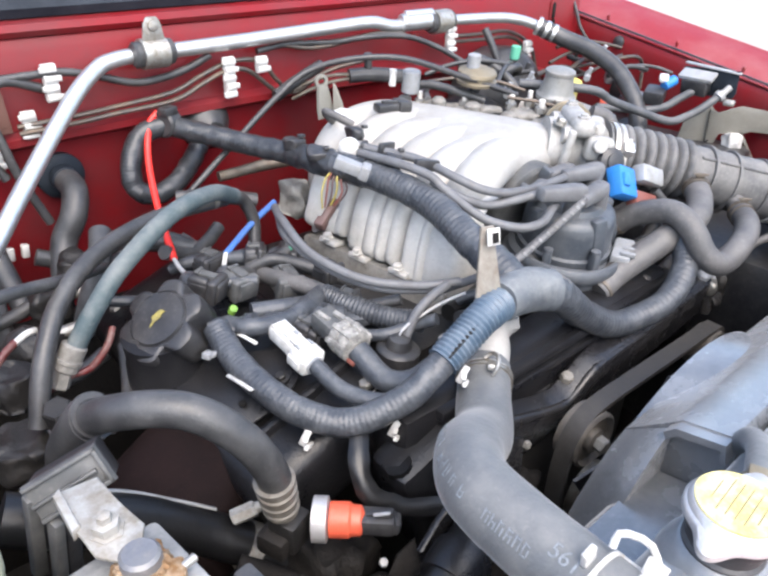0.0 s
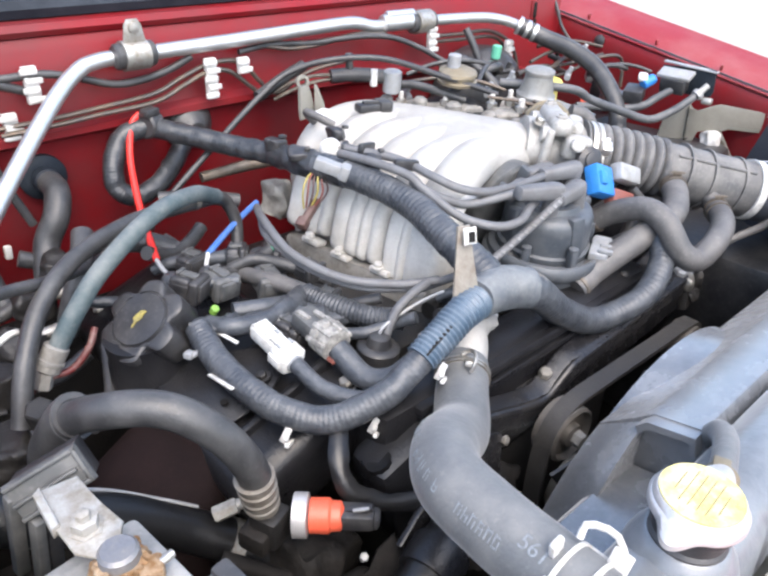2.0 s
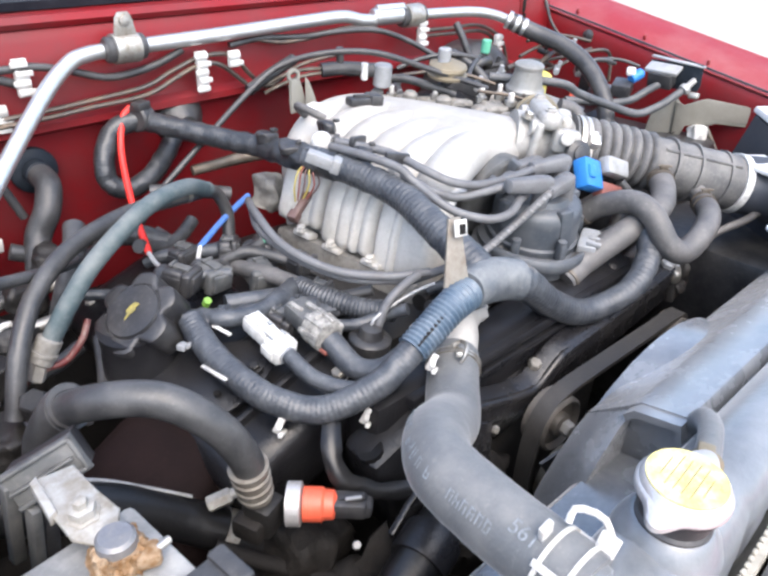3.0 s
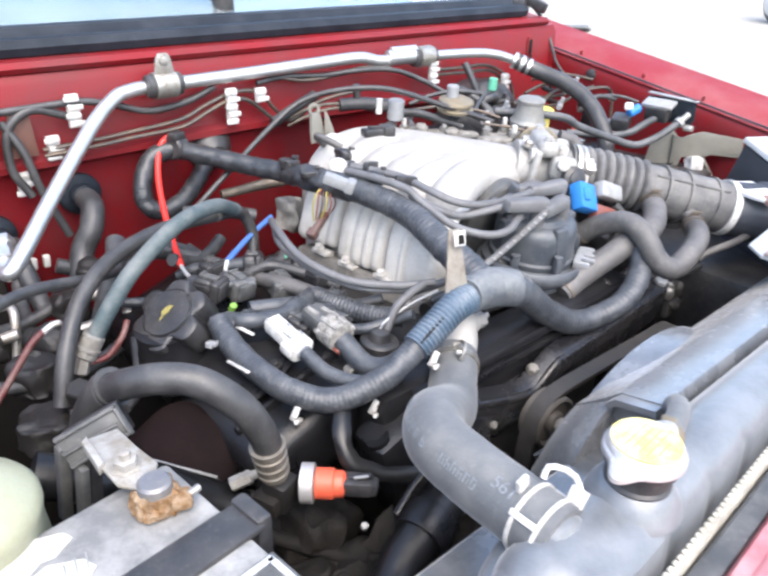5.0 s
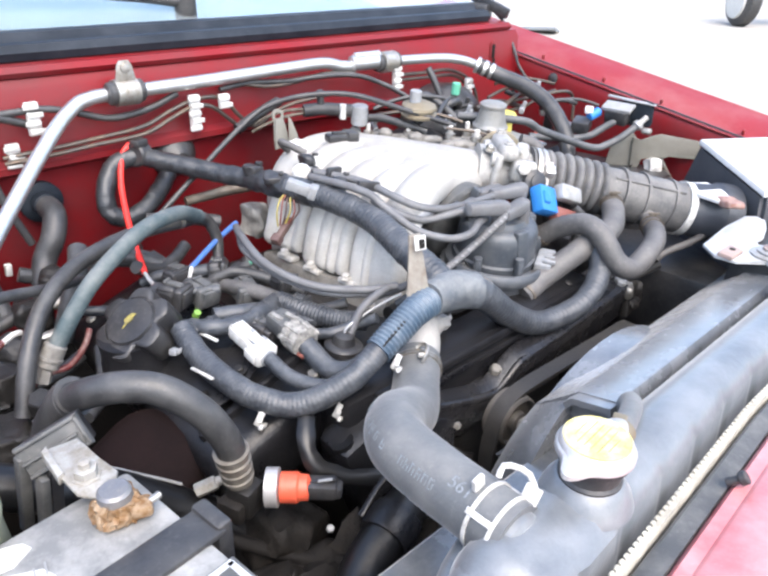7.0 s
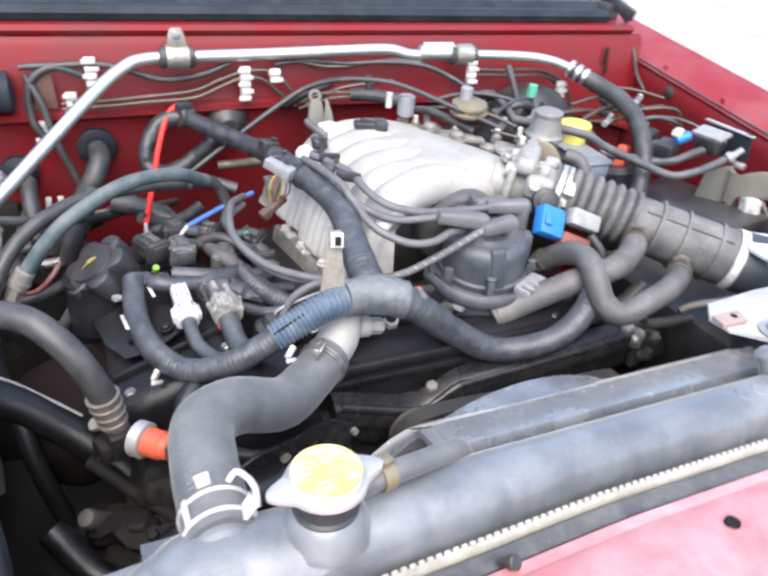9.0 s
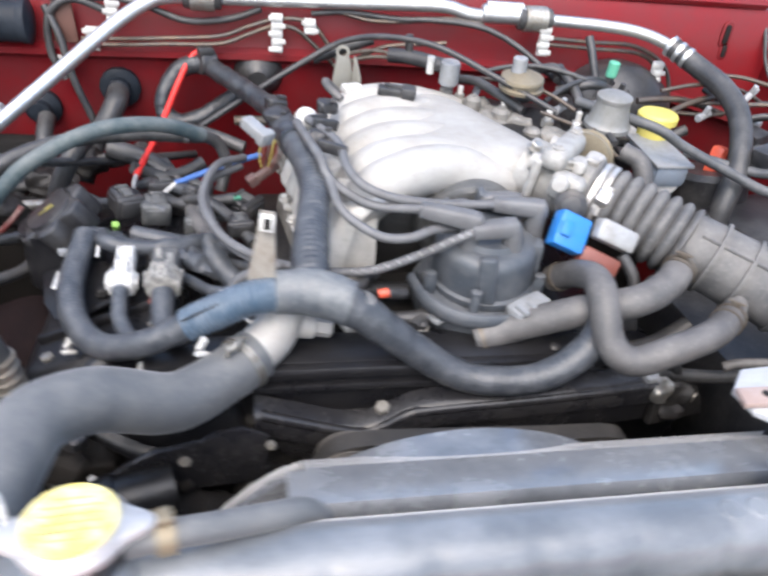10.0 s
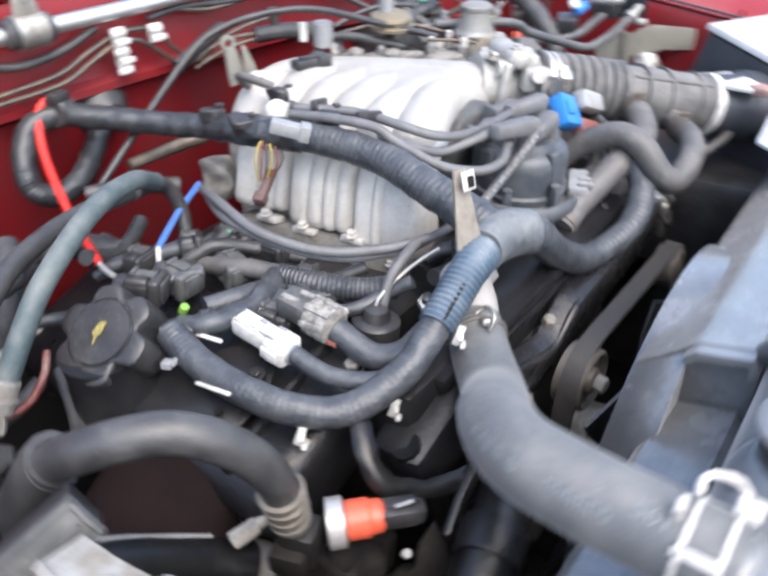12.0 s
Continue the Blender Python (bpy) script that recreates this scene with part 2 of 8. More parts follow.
gb = GLASS.node_tree.nodes["Principled BSDF"]
gb.inputs["Base Color"].default_value = (0.80, 0.88, 0.90, 1)
gb.inputs["Roughness"].default_value, gb.inputs["Transmission Weight"].default_value = 0.03, 0.9

# ---- mesh tools ----
PLACE = {}


def thing(name, at, label, category, group="", kind=""):
    """An Empty at the base of a thing that has parts."""
    ob = new(name)
    ob.empty_display_size = 0.02
    ob.location = at
    PLACE[ob] = Vector(at)
    return tagged(ob, label, category, group, kind)


def part(name, bm, mat, parent=None, label="", sharp=0.65):
    """One mesh, built in world places, under its thing or part."""
    base = PLACE[parent] if parent else Vector((0, 0, 0))
    bmesh.ops.recalc_face_normals(bm, faces=bm.faces[:])
    for f in bm.faces:
        f.smooth = True
    for e in bm.edges:
        if len(e.link_faces) == 2 and e.calc_face_angle(0.0) > sharp:
            e.smooth = False
    if base.length:
        bmesh.ops.translate(bm, verts=bm.verts[:], vec=-base)
    me = bpy.data.meshes.new(name)
    bm.to_mesh(me)
    bm.free()
    me.materials.append(mat)
    ob = new(name, me)
    if parent:
        ob.parent = parent
    PLACE[ob] = base
    if label:
        ob["label"] = label
    return ob


def solo(name, bm, mat, label, category, group="", kind="", at=None):
    """A top-level thing of one mesh, with its origin at its own base."""
    if at is None:
        vs = [v.co for v in bm.verts]
        at = Vector((sum(v.x for v in vs) / len(vs), sum(v.y for v in vs) / len(vs), min(v.z for v in vs)))
    at = Vector(at)
    bmesh.ops.translate(bm, verts=bm.verts[:], vec=-at)
    ob = part(name, bm, mat)
    ob.location = at
    PLACE[ob] = at
    return tagged(ob, label, category, group, kind)


def spline(pts, n):
    """n places along a smooth curve through pts."""
    q = [Vector(p) for p in pts]
    if len(q) == 2:
        return [q[0].lerp(q[1], k / (n - 1)) for k in range(n)]
    q = [2 * q[0] - q[1]] + q + [2 * q[-1] - q[-2]]
    m, out = len(q) - 3, []
    for k in range(n):
        u = min(k / (n - 1) * m, m - 1e-6)
        i = int(u)
        f = u - i
        a, b, c, d = q[i : i + 4]
        out.append(0.5 * (2 * b + (c - a) * f + (2 * a - 5 * b + 4 * c - d) * f * f + (3 * b - a - 3 * c + d) * f**3))
    return out


def length_of(pts):
    s = spline(pts, 40)
    return sum((b - a).length for a, b in zip(s, s[1:]))


def ring_frames(centre):
    """Side and up directions along a path, carried without twist."""
    out, side = [], None
    for k, c in enumerate(centre):
        t = (centre[min(k + 1, len(centre) - 1)] - centre[max(k - 1, 0)]).normalized()
        if side is None:
            side = t.cross(Vector((0, 0, 1)) if abs(t.z) < 0.9 else Vector((0, 1, 0))).normalized()
        side = (side - t * side.dot(t)).normalized()
        out.append((side, t.cross(side)))
    return out


def tube(pts, r, seg=14, step=0.006, bm=None, ribs=0.0, depth=0.0, wobble=0.0, flat=1.0, fold=False):
    """A hose, pipe or wire through pts. r: radius, or a list of radii spread along it. ribs: spacing of rings of that depth."""
    bm = bm or bmesh.new()
    long = length_of(pts)
    n = max(8, min(600, int(long / (ribs / (14 if fold else 7) if ribs else step))))
    centre = spline(pts, n)
    radii = r if isinstance(r, (list, tuple)) else [r, r]
    rows, run = [], 0.0
    for k, (c, (s, u)) in enumerate(zip(centre, ring_frames(centre))):
        f = k / (n - 1) * (len(radii) - 1)
        i = min(int(f), len(radii) - 2)
        rad = radii[i] + (radii[i + 1] - radii[i]) * (f - i)
        if k:
            run += (centre[k] - centre[k - 1]).length
        if fold:
            rad += depth * (2 * abs(math.cos(math.pi * run / ribs)) ** 0.6 - 1)
        elif ribs:
            rad += depth * math.cos(2 * math.pi * run / ribs)
        row = []
        for j in range(seg):
            a = 2 * math.pi * j / seg
            w = 1.0
            if wobble:
                w += wobble * noise.noise((c + s * math.cos(a) * rad + u * math.sin(a) * rad) * 90)
            row.append(bm.verts.new(c + (s * math.cos(a) + u * math.sin(a) * flat) * rad * w))
        rows.append(row)
    for a, b in zip(rows, rows[1:]):
        for j in range(seg):
            bm.faces.new((a[j], a[(j + 1) % seg], b[(j + 1) % seg], b[j]))
    for row, c in ((rows[0], centre[0]), (rows[-1], centre[-1])):
        bm.faces.new(row)
    return bm


def lathe(p0, p1, profile, seg=28, bm=None, closed=False):
    """A turned piece on the axis p0-p1. profile: (distance along it in metres, radius)."""
    bm = bm or bmesh.new()
    p0, p1 = Vector(p0), Vector(p1)
    t = (p1 - p0).normalized()
    s = t.cross(Vector((0, 0, 1)) if abs(t.z) < 0.9 else Vector((0, 1, 0))).normalized()
    u = t.cross(s)
    rows = []
    for d, r in profile:
        rows.append([bm.verts.new(p0 + t * d + (s * math.cos(2 * math.pi * j / seg) + u * math.sin(2 * math.pi * j / seg)) * max(r, 1e-4)) for j in range(seg)])
    pairs = list(zip(rows, rows[1:])) + ([(rows[-1], rows[0])] if closed else [])
    for a, b in pairs:
        for j in range(seg):
            bm.faces.new((a[j], a[(j + 1) % seg], b[(j + 1) % seg], b[j]))
    if not closed:
        bm.faces.new(rows[0])
        bm.faces.new(rows[-1])
    return bm


def rod(p0, p1, r, seg=18, bev=0.15, bm=None, r1=None):
    """A straight round bar with eased ends."""
    d = (Vector(p1) - Vector(p0)).length
    r1 = r if r1 is None else r1
    e = min(r, r1) * bev
    return lathe(p0, p1, [(0, r - e), (e, r), (d - e, r1), (d, r1 - e)], seg, bm)


def box(at, size, turn=(0, 0, 0), bev=0.002, bm=None, cuts=2, taper=1.0):
    """A block with rounded edges, turned by Euler degrees. taper: how much narrower its top is."""
    bm = bm or bmesh.new()
    made = bmesh.ops.create_cube(bm, size=1.0)["verts"]
    for v in made:
        k = taper if v.co.z > 0 else 1.0
        v.co = Vector((v.co.x * size[0] * k, v.co.y * size[1] * k, v.co.z * size[2]))
    if bev:
        es = list({e for v in made for e in v.link_edges})
        res = bmesh.ops.bevel(bm, geom=es, offset=min(bev, min(size) * 0.45), segments=cuts, affect="EDGES", profile=0.5)
        made = list({v for f in res["faces"] for v in f.verts} | {v for v in made if v.is_valid})
    bmesh.ops.transform(bm, matrix=pose(*at, *turn), verts=made)
    return bm


def slab(outline, thick, m, bev=0.001, bm=None):
    """A plate cut to an outline (x, y), with its lower face at z = 0, set by the matrix m."""
    bm = bm or bmesh.new()
    low = [bm.verts.new((x, y, 0)) for x, y in outline]
    high = [bm.verts.new((x, y, thick)) for x, y in outline]
    n = len(outline)
    fs = [bm.faces.new(low[::-1]), bm.faces.new(high)]
    for k in range(n):
        bm.faces.new((low[k], low[(k + 1) % n], high[(k + 1) % n], high[k]))
    made = low + high
    if bev:
        es = list({e for f in fs for e in f.edges})
        res = bmesh.ops.bevel(bm, geom=es, offset=bev, segments=2, affect="EDGES", profile=0.5)
        made = list({v for f in res["faces"] for v in f.verts} | {v for v in made if v.is_valid})
    bmesh.ops.transform(bm, matrix=m, verts=made)
    return bm


def loft(sections, bm=None, caps=True):
    """A skin over closed sections of the same number of places."""
    bm = bm or bmesh.new()
    rows = [[bm.verts.new(p) for p in s] for s in sections]
    n = len(rows[0])
    for a, b in zip(rows, rows[1:]):
        for j in range(n):
            bm.faces.new((a[j], a[(j + 1) % n], b[(j + 1) % n], b[j]))
    if caps:
        bm.faces.new(rows[0][::-1])
        bm.faces.new(rows[-1])
    return bm


def extrude_x(profile, x0, x1, skew=0.0, n=2, bm=None, warp=None):
    """A closed (y, z) profile drawn out along x; skew: metres that y shifts per metre of x."""
    secs = []
    for k in range(n):
        x = x0 + (x1 - x0) * k / (n - 1)
        secs.append([Vector((x, y + skew * x, z)) + (warp(x, y, z) if warp else Vector((0, 0, 0))) for y, z in profile])
    return loft(secs, bm)


def bolt(at, way, r=0.006, high=0.006, mat=None, parent=None, name="bolt", washer=True, label=""):
    """A hexagon head on a washer."""
    at, way = Vector(at), Vector(way).normalized()
    bm = bmesh.new()
    if washer:
        lathe(at, at + way, [(0, r * 1.5), (r * 0.25, r * 1.5), (r * 0.3, r * 1.1)], 20, bm)
    lathe(at + way * r * 0.3, at + way, [(0, r), (high * 0.8, r), (high, r * 0.8)], 6, bm)
    return part(name, bm, mat or STEEL, parent, label) if parent else bm


def band(pts, at, r, wide, mat, parent, name="clamp", screw=True, label=""):
    """A hose clamp round the path pts at the fraction at of its length."""
    s = spline(pts, 60)
    k = max(1, min(58, int(at * 59)))
    t = (s[k + 1] - s[k - 1]).normalized()
    c = s[k]
    bm = lathe(c - t * wide / 2, c + t, [(0, r * 1.0), (0, r * 1.09), (wide, r * 1.09), (wide, r * 1.0)], 28, closed=True)
    if screw:
        side = t.cross(Vector((0, 0, 1))).normalized()
        up = side.cross(t)
        if up.z < 0:
            up = -up
        box(c + up * r * 1.22, (wide * 0.9, r * 0.7, r * 0.38), (0, 0, math.degrees(math.atan2(t.y, t.x))), 0.001, bm)
        rod(c + up * r * 1.3 - side * r * 0.5, c + up * r * 1.3 + side * r * 0.6, wide * 0.36, 10, bm=bm)
    return part(name, bm, mat, parent, label)


def casting(p, sz, turn, rough=0.010):
    """A lumpy cast block with uneven faces."""
    bm = bmesh.new()
    bmesh.ops.create_cube(bm, size=1.0)
    bmesh.ops.subdivide_edges(bm, edges=bm.edges[:], cuts=11, use_grid_fill=True)
    m = pose(*p, *turn)
    for v in bm.verts:
        u = v.co * 2.0
        r = (abs(u.x) ** 4 + abs(u.y) ** 4 + abs(u.z) ** 4) ** 0.25
        q = Vector((u.x * sz[0], u.y * sz[1], u.z * sz[2])) * (0.5 / r)
        w = (m @ q) * 34
        v.co = m @ q + (Vector((noise.noise(w), noise.noise(w + Vector((7, 1, 3))), noise.noise(w + Vector((2, 9, 5))))) + 0.4 * Vector((noise.noise(w * 2.6), noise.noise(w * 2.6 + Vector((4, 2, 8))), noise.noise(w * 2.6 + Vector((1, 6, 3)))))) * rough
    return bm


# ---- ground and distance ----
bm = bmesh.new()
bmesh.ops.create_grid(bm, x_segments=40, y_segments=40, size=300)
solo("ground", bm, GROUND, "pale sunlit gravel and dry earth round the truck", "ground", kind="structure", at=(0, 0, 0))

# ---- truck body ----
body = thing("truck_body", (0.05, 0.75, 0.0), "red painted pickup engine bay sheet metal with its hood open", "truck")
SK = -0.045


def wall_warp(x, y, z):
    dip = -0.06 * max(0.0, (x - 0.30) / 0.40) ** 2
    return Vector((0, 0, 0.010 * math.exp(-((x - 0.1) / 0.35) ** 2) + dip if 0.98 < z < 1.05 else 0))


fw = [(0.748, 0.40), (0.748, 0.985), (0.742, 1.002), (0.727, 1.010), (0.727, 1.018), (0.738, 1.024), (0.742, 1.050), (0.744, 1.108),
      (0.752, 1.120), (0.79, 1.124), (0.80, 1.10), (0.80, 0.40)]
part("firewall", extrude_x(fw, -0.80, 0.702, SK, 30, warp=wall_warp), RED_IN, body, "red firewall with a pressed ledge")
part("cowl_panel", extrude_x([(0.7495, 1.1215), (0.745, 1.128), (0.752, 1.1345), (0.80, 1.137), (0.84, 1.137), (0.84, 1.1215)], -0.80, 0.68, SK, 12), RED_IN, body, "red cowl edge")
bm = extrude_x([(0.770, 1.137), (0.766, 1.147), (0.774, 1.156), (0.786, 1.157), (0.793, 1.148), (0.80, 1.152), (0.812, 1.165), (0.83, 1.166), (0.838, 1.137)], -0.80, 0.64, SK, 24)
part("cowl_seal", bm, SEAL, body, "black rubber cowl weatherstrip")
bm = loft([[Vector((x, 0.842 + SK * x + dy, 1.150 + dz)) for dy, dz in ((0, 0), (0.30, 0.115), (0.60, 0.33), (0.604, 0.324), (0.304, 0.109), (0.004, -0.006))] for x in (-0.85, -0.4, 0.0, 0.4, 0.72)])
part("windscreen", bm, GLASS, body, "windscreen glass reflecting the sky")
# interior behind the glass, coloured pale blue as the windscreen's sky reflection
part("dashboard", box((0.0, 1.22, 1.06), (1.5, 0.60, 0.14), (10, 0, 0), 0.03), SKYDASH, body, "unseen dashboard coloured as the windscreen's sky reflection")
bm = tube([(-0.55, 0.955, 1.222), (-0.35, 0.945, 1.216), (-0.15, 0.925, 1.206), (0.0, 0.905, 1.192), (0.075, 0.89, 1.182)], [0.010, 0.012, 0.013, 0.012, 0.014], flat=0.7)
rod((0.07, 0.89, 1.150), (0.07, 0.89, 1.200), 0.017, bm=bm)
part("wiper", bm, RUBBER, body, "black wiper arm")

# fender on the far side: inner panel, lip, top strip, outer skin
def fz(y):
    return 1.083 + 0.157 * (y - 0.77)


inner, secs = [], []
for k in range(24):
    y = 1.0 - k * 0.06
    z = fz(y)
    inner.append([Vector(p) for p in ((0.700, y, 0.30), (0.705, y, z - 0.035), (0.703, y, z - 0.016), (0.708, y, z - 0.006), (0.716, y, z - 0.006), (0.716, y, 0.30))])
    secs.append([Vector(p) for p in ((0.7175, y, 0.30), (0.7175, y, z - 0.004), (0.706, y, z - 0.004), (0.7045, y, z - 0.001), (0.712, y, z + 0.001), (0.724, y, z + 0.003), (0.733, y, z + 0.010),
                                      (0.790, y, z + 0.022), (0.803, y, z + 0.026), (0.812, y, z + 0.021), (0.85, y, z - 0.07), (0.86, y, 0.30))])
part("far_fender", loft(secs), RED, body, "red fender with a folded inner lip")
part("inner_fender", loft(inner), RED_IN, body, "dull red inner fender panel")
for y in (0.66, 0.52, 0.40, 0.25):
    part("fender_tab", box((0.722, y, fz(y) + 0.009), (0.006, 0.004, 0.010), (9, -30, 0), 0.001), RED, body)
# Thin black line paints the dark gap along the folded lip.
bm = tube([(0.709, 0.95, fz(0.95) + 0.003), (0.709, 0.6, fz(0.6) + 0.003), (0.709, 0.2, fz(0.2) + 0.003)], 0.0016, 8)
part("lip_gap_line", bm, RUBBER, body)
for cx, cz, hw, hh in ((0.626, 1.086, 0.0042, 0.010), (0.630, 1.062, 0.0036, 0.006)):
    rim = [(hw * 2.1 * math.cos(a), (hh if math.sin(a) > 0 else -hh) + hw * 2.1 * math.sin(a)) for a in [k * math.pi / 10 for k in range(20)]]
    hole = [(hw * math.cos(a), (hh if math.sin(a) > 0 else -hh) * 0.9 + hw * math.sin(a)) for a in [k * math.pi / 8 for k in range(16)]]
    part("pressed_boss", slab(rim, 0.004, pose(cx, 0.7165, cz, 90, 0, 0), 0.0015), RED_IN, body)
    part("slot", slab(hole, 0.003, pose(cx, 0.7138, cz, 90, 0, 0), 0.0005), DARK, body)
# near-side inner panel, front panel and undertray
secs = []
for k in range(10):
    y = 0.78 - k * 0.12
    secs.append([Vector(p) for p in ((-0.74, y, 0.30), (-0.72, y, 0.96), (-0.735, y, 1.01), (-0.80, y, 1.05), (-0.84, y, 1.04), (-0.86, y, 0.30))])
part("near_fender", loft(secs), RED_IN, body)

def rail_y(x):
    """The crimp rail in front of the radiator tank runs a little askew."""
    return -0.038 + 0.05 * min(x, 0.06)


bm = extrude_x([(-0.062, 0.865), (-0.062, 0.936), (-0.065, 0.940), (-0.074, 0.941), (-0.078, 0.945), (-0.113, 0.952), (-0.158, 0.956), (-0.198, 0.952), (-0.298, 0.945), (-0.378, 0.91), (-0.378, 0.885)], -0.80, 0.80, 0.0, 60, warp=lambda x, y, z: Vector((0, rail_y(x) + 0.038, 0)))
part("front_panel", bm, RED_GLARE, body, "red radiator support panel with bolt holes")
for x, y, z, r in ((-0.193, -0.095, 0.9465, 0.0060), (0.118, -0.098, 0.9510, 0.0055), (0.30, -0.085, 0.9490, 0.0050)):
    part("bolt_hole", lathe((x, y, z - 0.004), (x, y, 1.2), [(0, r), (0.005, r)], 18), DARK, body)
bm = rod((-0.049, -0.061, 0.940), (-0.045, -0.070, 0.948), 0.0035, 10)
rod((-0.046, -0.068, 0.946), (-0.044, -0.072, 0.950), 0.0055, 10, bm=bm)
part("panel_clip", bm, BLACK, body, "black push-in clip on the panel edge")
bm = extrude_x([(-0.0445, 0.90), (-0.0445, 0.9335), (-0.047, 0.9355), (-0.060, 0.9350), (-0.0615, 0.932), (-0.0615, 0.90)], -0.80, 0.80, 0.0, 60, warp=lambda x, y, z: Vector((0, rail_y(x) + 0.038, 0.0012 * noise.noise(Vector((x * 22, y * 60, 1.3))))))
part("seal_strip", bm, CHARC, body, "black foam seal strip before the radiator")
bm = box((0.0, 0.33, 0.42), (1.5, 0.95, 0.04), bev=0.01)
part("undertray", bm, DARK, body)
# Added near-black sheets darken the lower firewall as shade would.
part("shade_panel", box((0.03, 0.722, 0.60), (1.12, 0.030, 0.40), (0, 0, -2.6), 0.01), DARK, body, "near-black panel painting the shade on the lower firewall")
part("shade_panel", box((-0.565, 0.748, 0.64), (0.43, 0.030, 0.52), (0, 0, -2.6), 0.01), DARK, body, "near-black panel painting the shade low on the firewall")
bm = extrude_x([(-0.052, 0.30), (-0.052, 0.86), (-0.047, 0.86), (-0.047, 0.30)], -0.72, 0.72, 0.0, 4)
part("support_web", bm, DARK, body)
# Unseen dark block covers the red panel to give that side its shade.
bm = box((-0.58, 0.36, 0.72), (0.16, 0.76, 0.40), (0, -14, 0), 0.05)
part("dark_block", bm, DARK, body)
for x in (-0.66, 0.66):
    bm = lathe((x - 0.11, 0.18, 0.345), (x + 0.11, 0.18, 0.345), [(0, 0.20), (0.01, 0.30), (0.05, 0.345), (0.17, 0.345), (0.21, 0.30), (0.22, 0.20)], 40)
    part("tyre", bm, RUBBER, body, "black tyre under the fender")
part("hinge_strap", tube([(0.672, 0.775, 1.165), (0.684, 0.735, 1.130), (0.688, 0.71, 1.087), (0.692, 0.695, 1.054), (0.699, 0.67, 1.025)], 0.0030, 10), RUBBER, body, "black cable at the cowl corner")
bm = box((0.665, 0.79, 1.15), (0.035, 0.05, 0.03), (0, 0, 20), 0.006)
box((0.675, 0.775, 1.165), (0.012, 0.10, 0.02), (20, 0, 10), 0.003, bm)
part("hinge", bm, BLACK, body, "black hood hinge")

# ---- radiator ----
rad = thing("radiator", (0.08, 0.0, 0.45), "grey-black plastic-tanked radiator with a capped filler neck", "radiator")
tp = [(0.030, 0.885), (0.033, 0.935), (0.027, 0.948), (0.018, 0.957), (0.006, 0.962), (-0.006, 0.9615), (-0.014, 0.956), (-0.019, 0.944), (-0.021, 0.915), (-0.021, 0.885)]


def tank_warp(x, y, z):
    e = max(0.0, (-0.235 - x) / 0.05) ** 2 + max(0.0, (x - 0.385) / 0.04) ** 2
    front = (rail_y(x) + 0.011 + 0.021 + 0.0022 * max(0.0, math.cos(2 * math.pi * (x + 0.02) / 0.062)) ** 4) * min(1.0, max(0.0, (-0.008 - y) / 0.010))
    return Vector((0, -(y - 0.006) * min(0.8, e) + front * (1 - min(0.8, e)), -(max(0, z - 0.9)) * min(0.7, e * 0.8)))


part("top_tank", extrude_x(tp, -0.275, 0.42, 0.0, 170, warp=tank_warp), TANK, rad, "dusty ribbed top tank")
bm = extrude_x([(0.036, 0.872), (0.036, 0.884), (-0.022, 0.884), (-0.0355, 0.915), (-0.0368, 0.9352), (-0.0408, 0.9358), (-0.0420, 0.932), (-0.0420, 0.905), (-0.036, 0.872)], -0.30, 0.435, 0.0, 40, warp=lambda x, y, z: Vector((0, rail_y(x) + 0.038 if y < 0 else 0, 0)))
part("tank_crimp", bm, FOAM, rad, "pale crimp rail under the tank")
bm = bmesh.new()
for k in range(108):
    x = -0.290 + k * 0.0067
    box((x, rail_y(x) + 0.0022, 0.9352), (0.0048, 0.0032, 0.0026), (24, 0, random.uniform(-4, 4)), 0.0007, bm, 1)
part("crimp_tab", bm, FOAM, rad, "pale crimp tabs along the tank")["kind"] = "stuff"
bm = box((0.075, 0.004, 0.66), (0.70, 0.05, 0.42), bev=0.004)
part("core", bm, FIN, rad, "finned radiator core")
bm = lathe((-0.150, -0.002, 0.945), (-0.150, -0.002, 1.0), [(0.008, 0.0185), (0.012, 0.0198), (0.020, 0.0205), (0.022, 0.0222), (0.026, 0.0222), (0.028, 0.0205), (0.038, 0.0205), (0.040, 0.0245), (0.044, 0.0245), (0.045, 0.02)], 32)
part("filler_neck", bm, BLACK, rad, "dark filler neck")
bm = lathe((-0.150, -0.002, 0.950), (-0.150, -0.002, 1.0), [(0, 0.0330), (0.009, 0.0300), (0.014, 0.0265), (0.0185, 0.0240), (0.020, 0.0215), (0.020, 0.018)], 36)
part("neck_boss", bm, TANK, rad, "moulded boss round the filler neck")
secs = []
for h, f, lob in ((0.9895, 0.0258, 0.9), (0.9905, 0.0268, 1.0), (0.9945, 0.0268, 1.0), (0.9958, 0.0260, 0.9), (0.9965, 0.0250, 0.3), (0.9990, 0.0245, 0.0), (1.0005, 0.0232, 0.0), (1.0010, 0.010, 0.0)):
    ring = []
    for k in range(144):
        a = 2 * math.pi * k / 144
        ear = abs(math.cos(a)) ** 26
        r = f + 0.0130 * ear * lob
        ca, sa = math.cos(a + radians(3)), math.sin(a + radians(3))
        ring.append(Vector((-0.150 + r * ca, -0.002 + r * sa, h)))
    secs.append(ring)
cap = part("pressure_cap", loft(secs), CHROME, rad, "bright pressure cap with two ears")
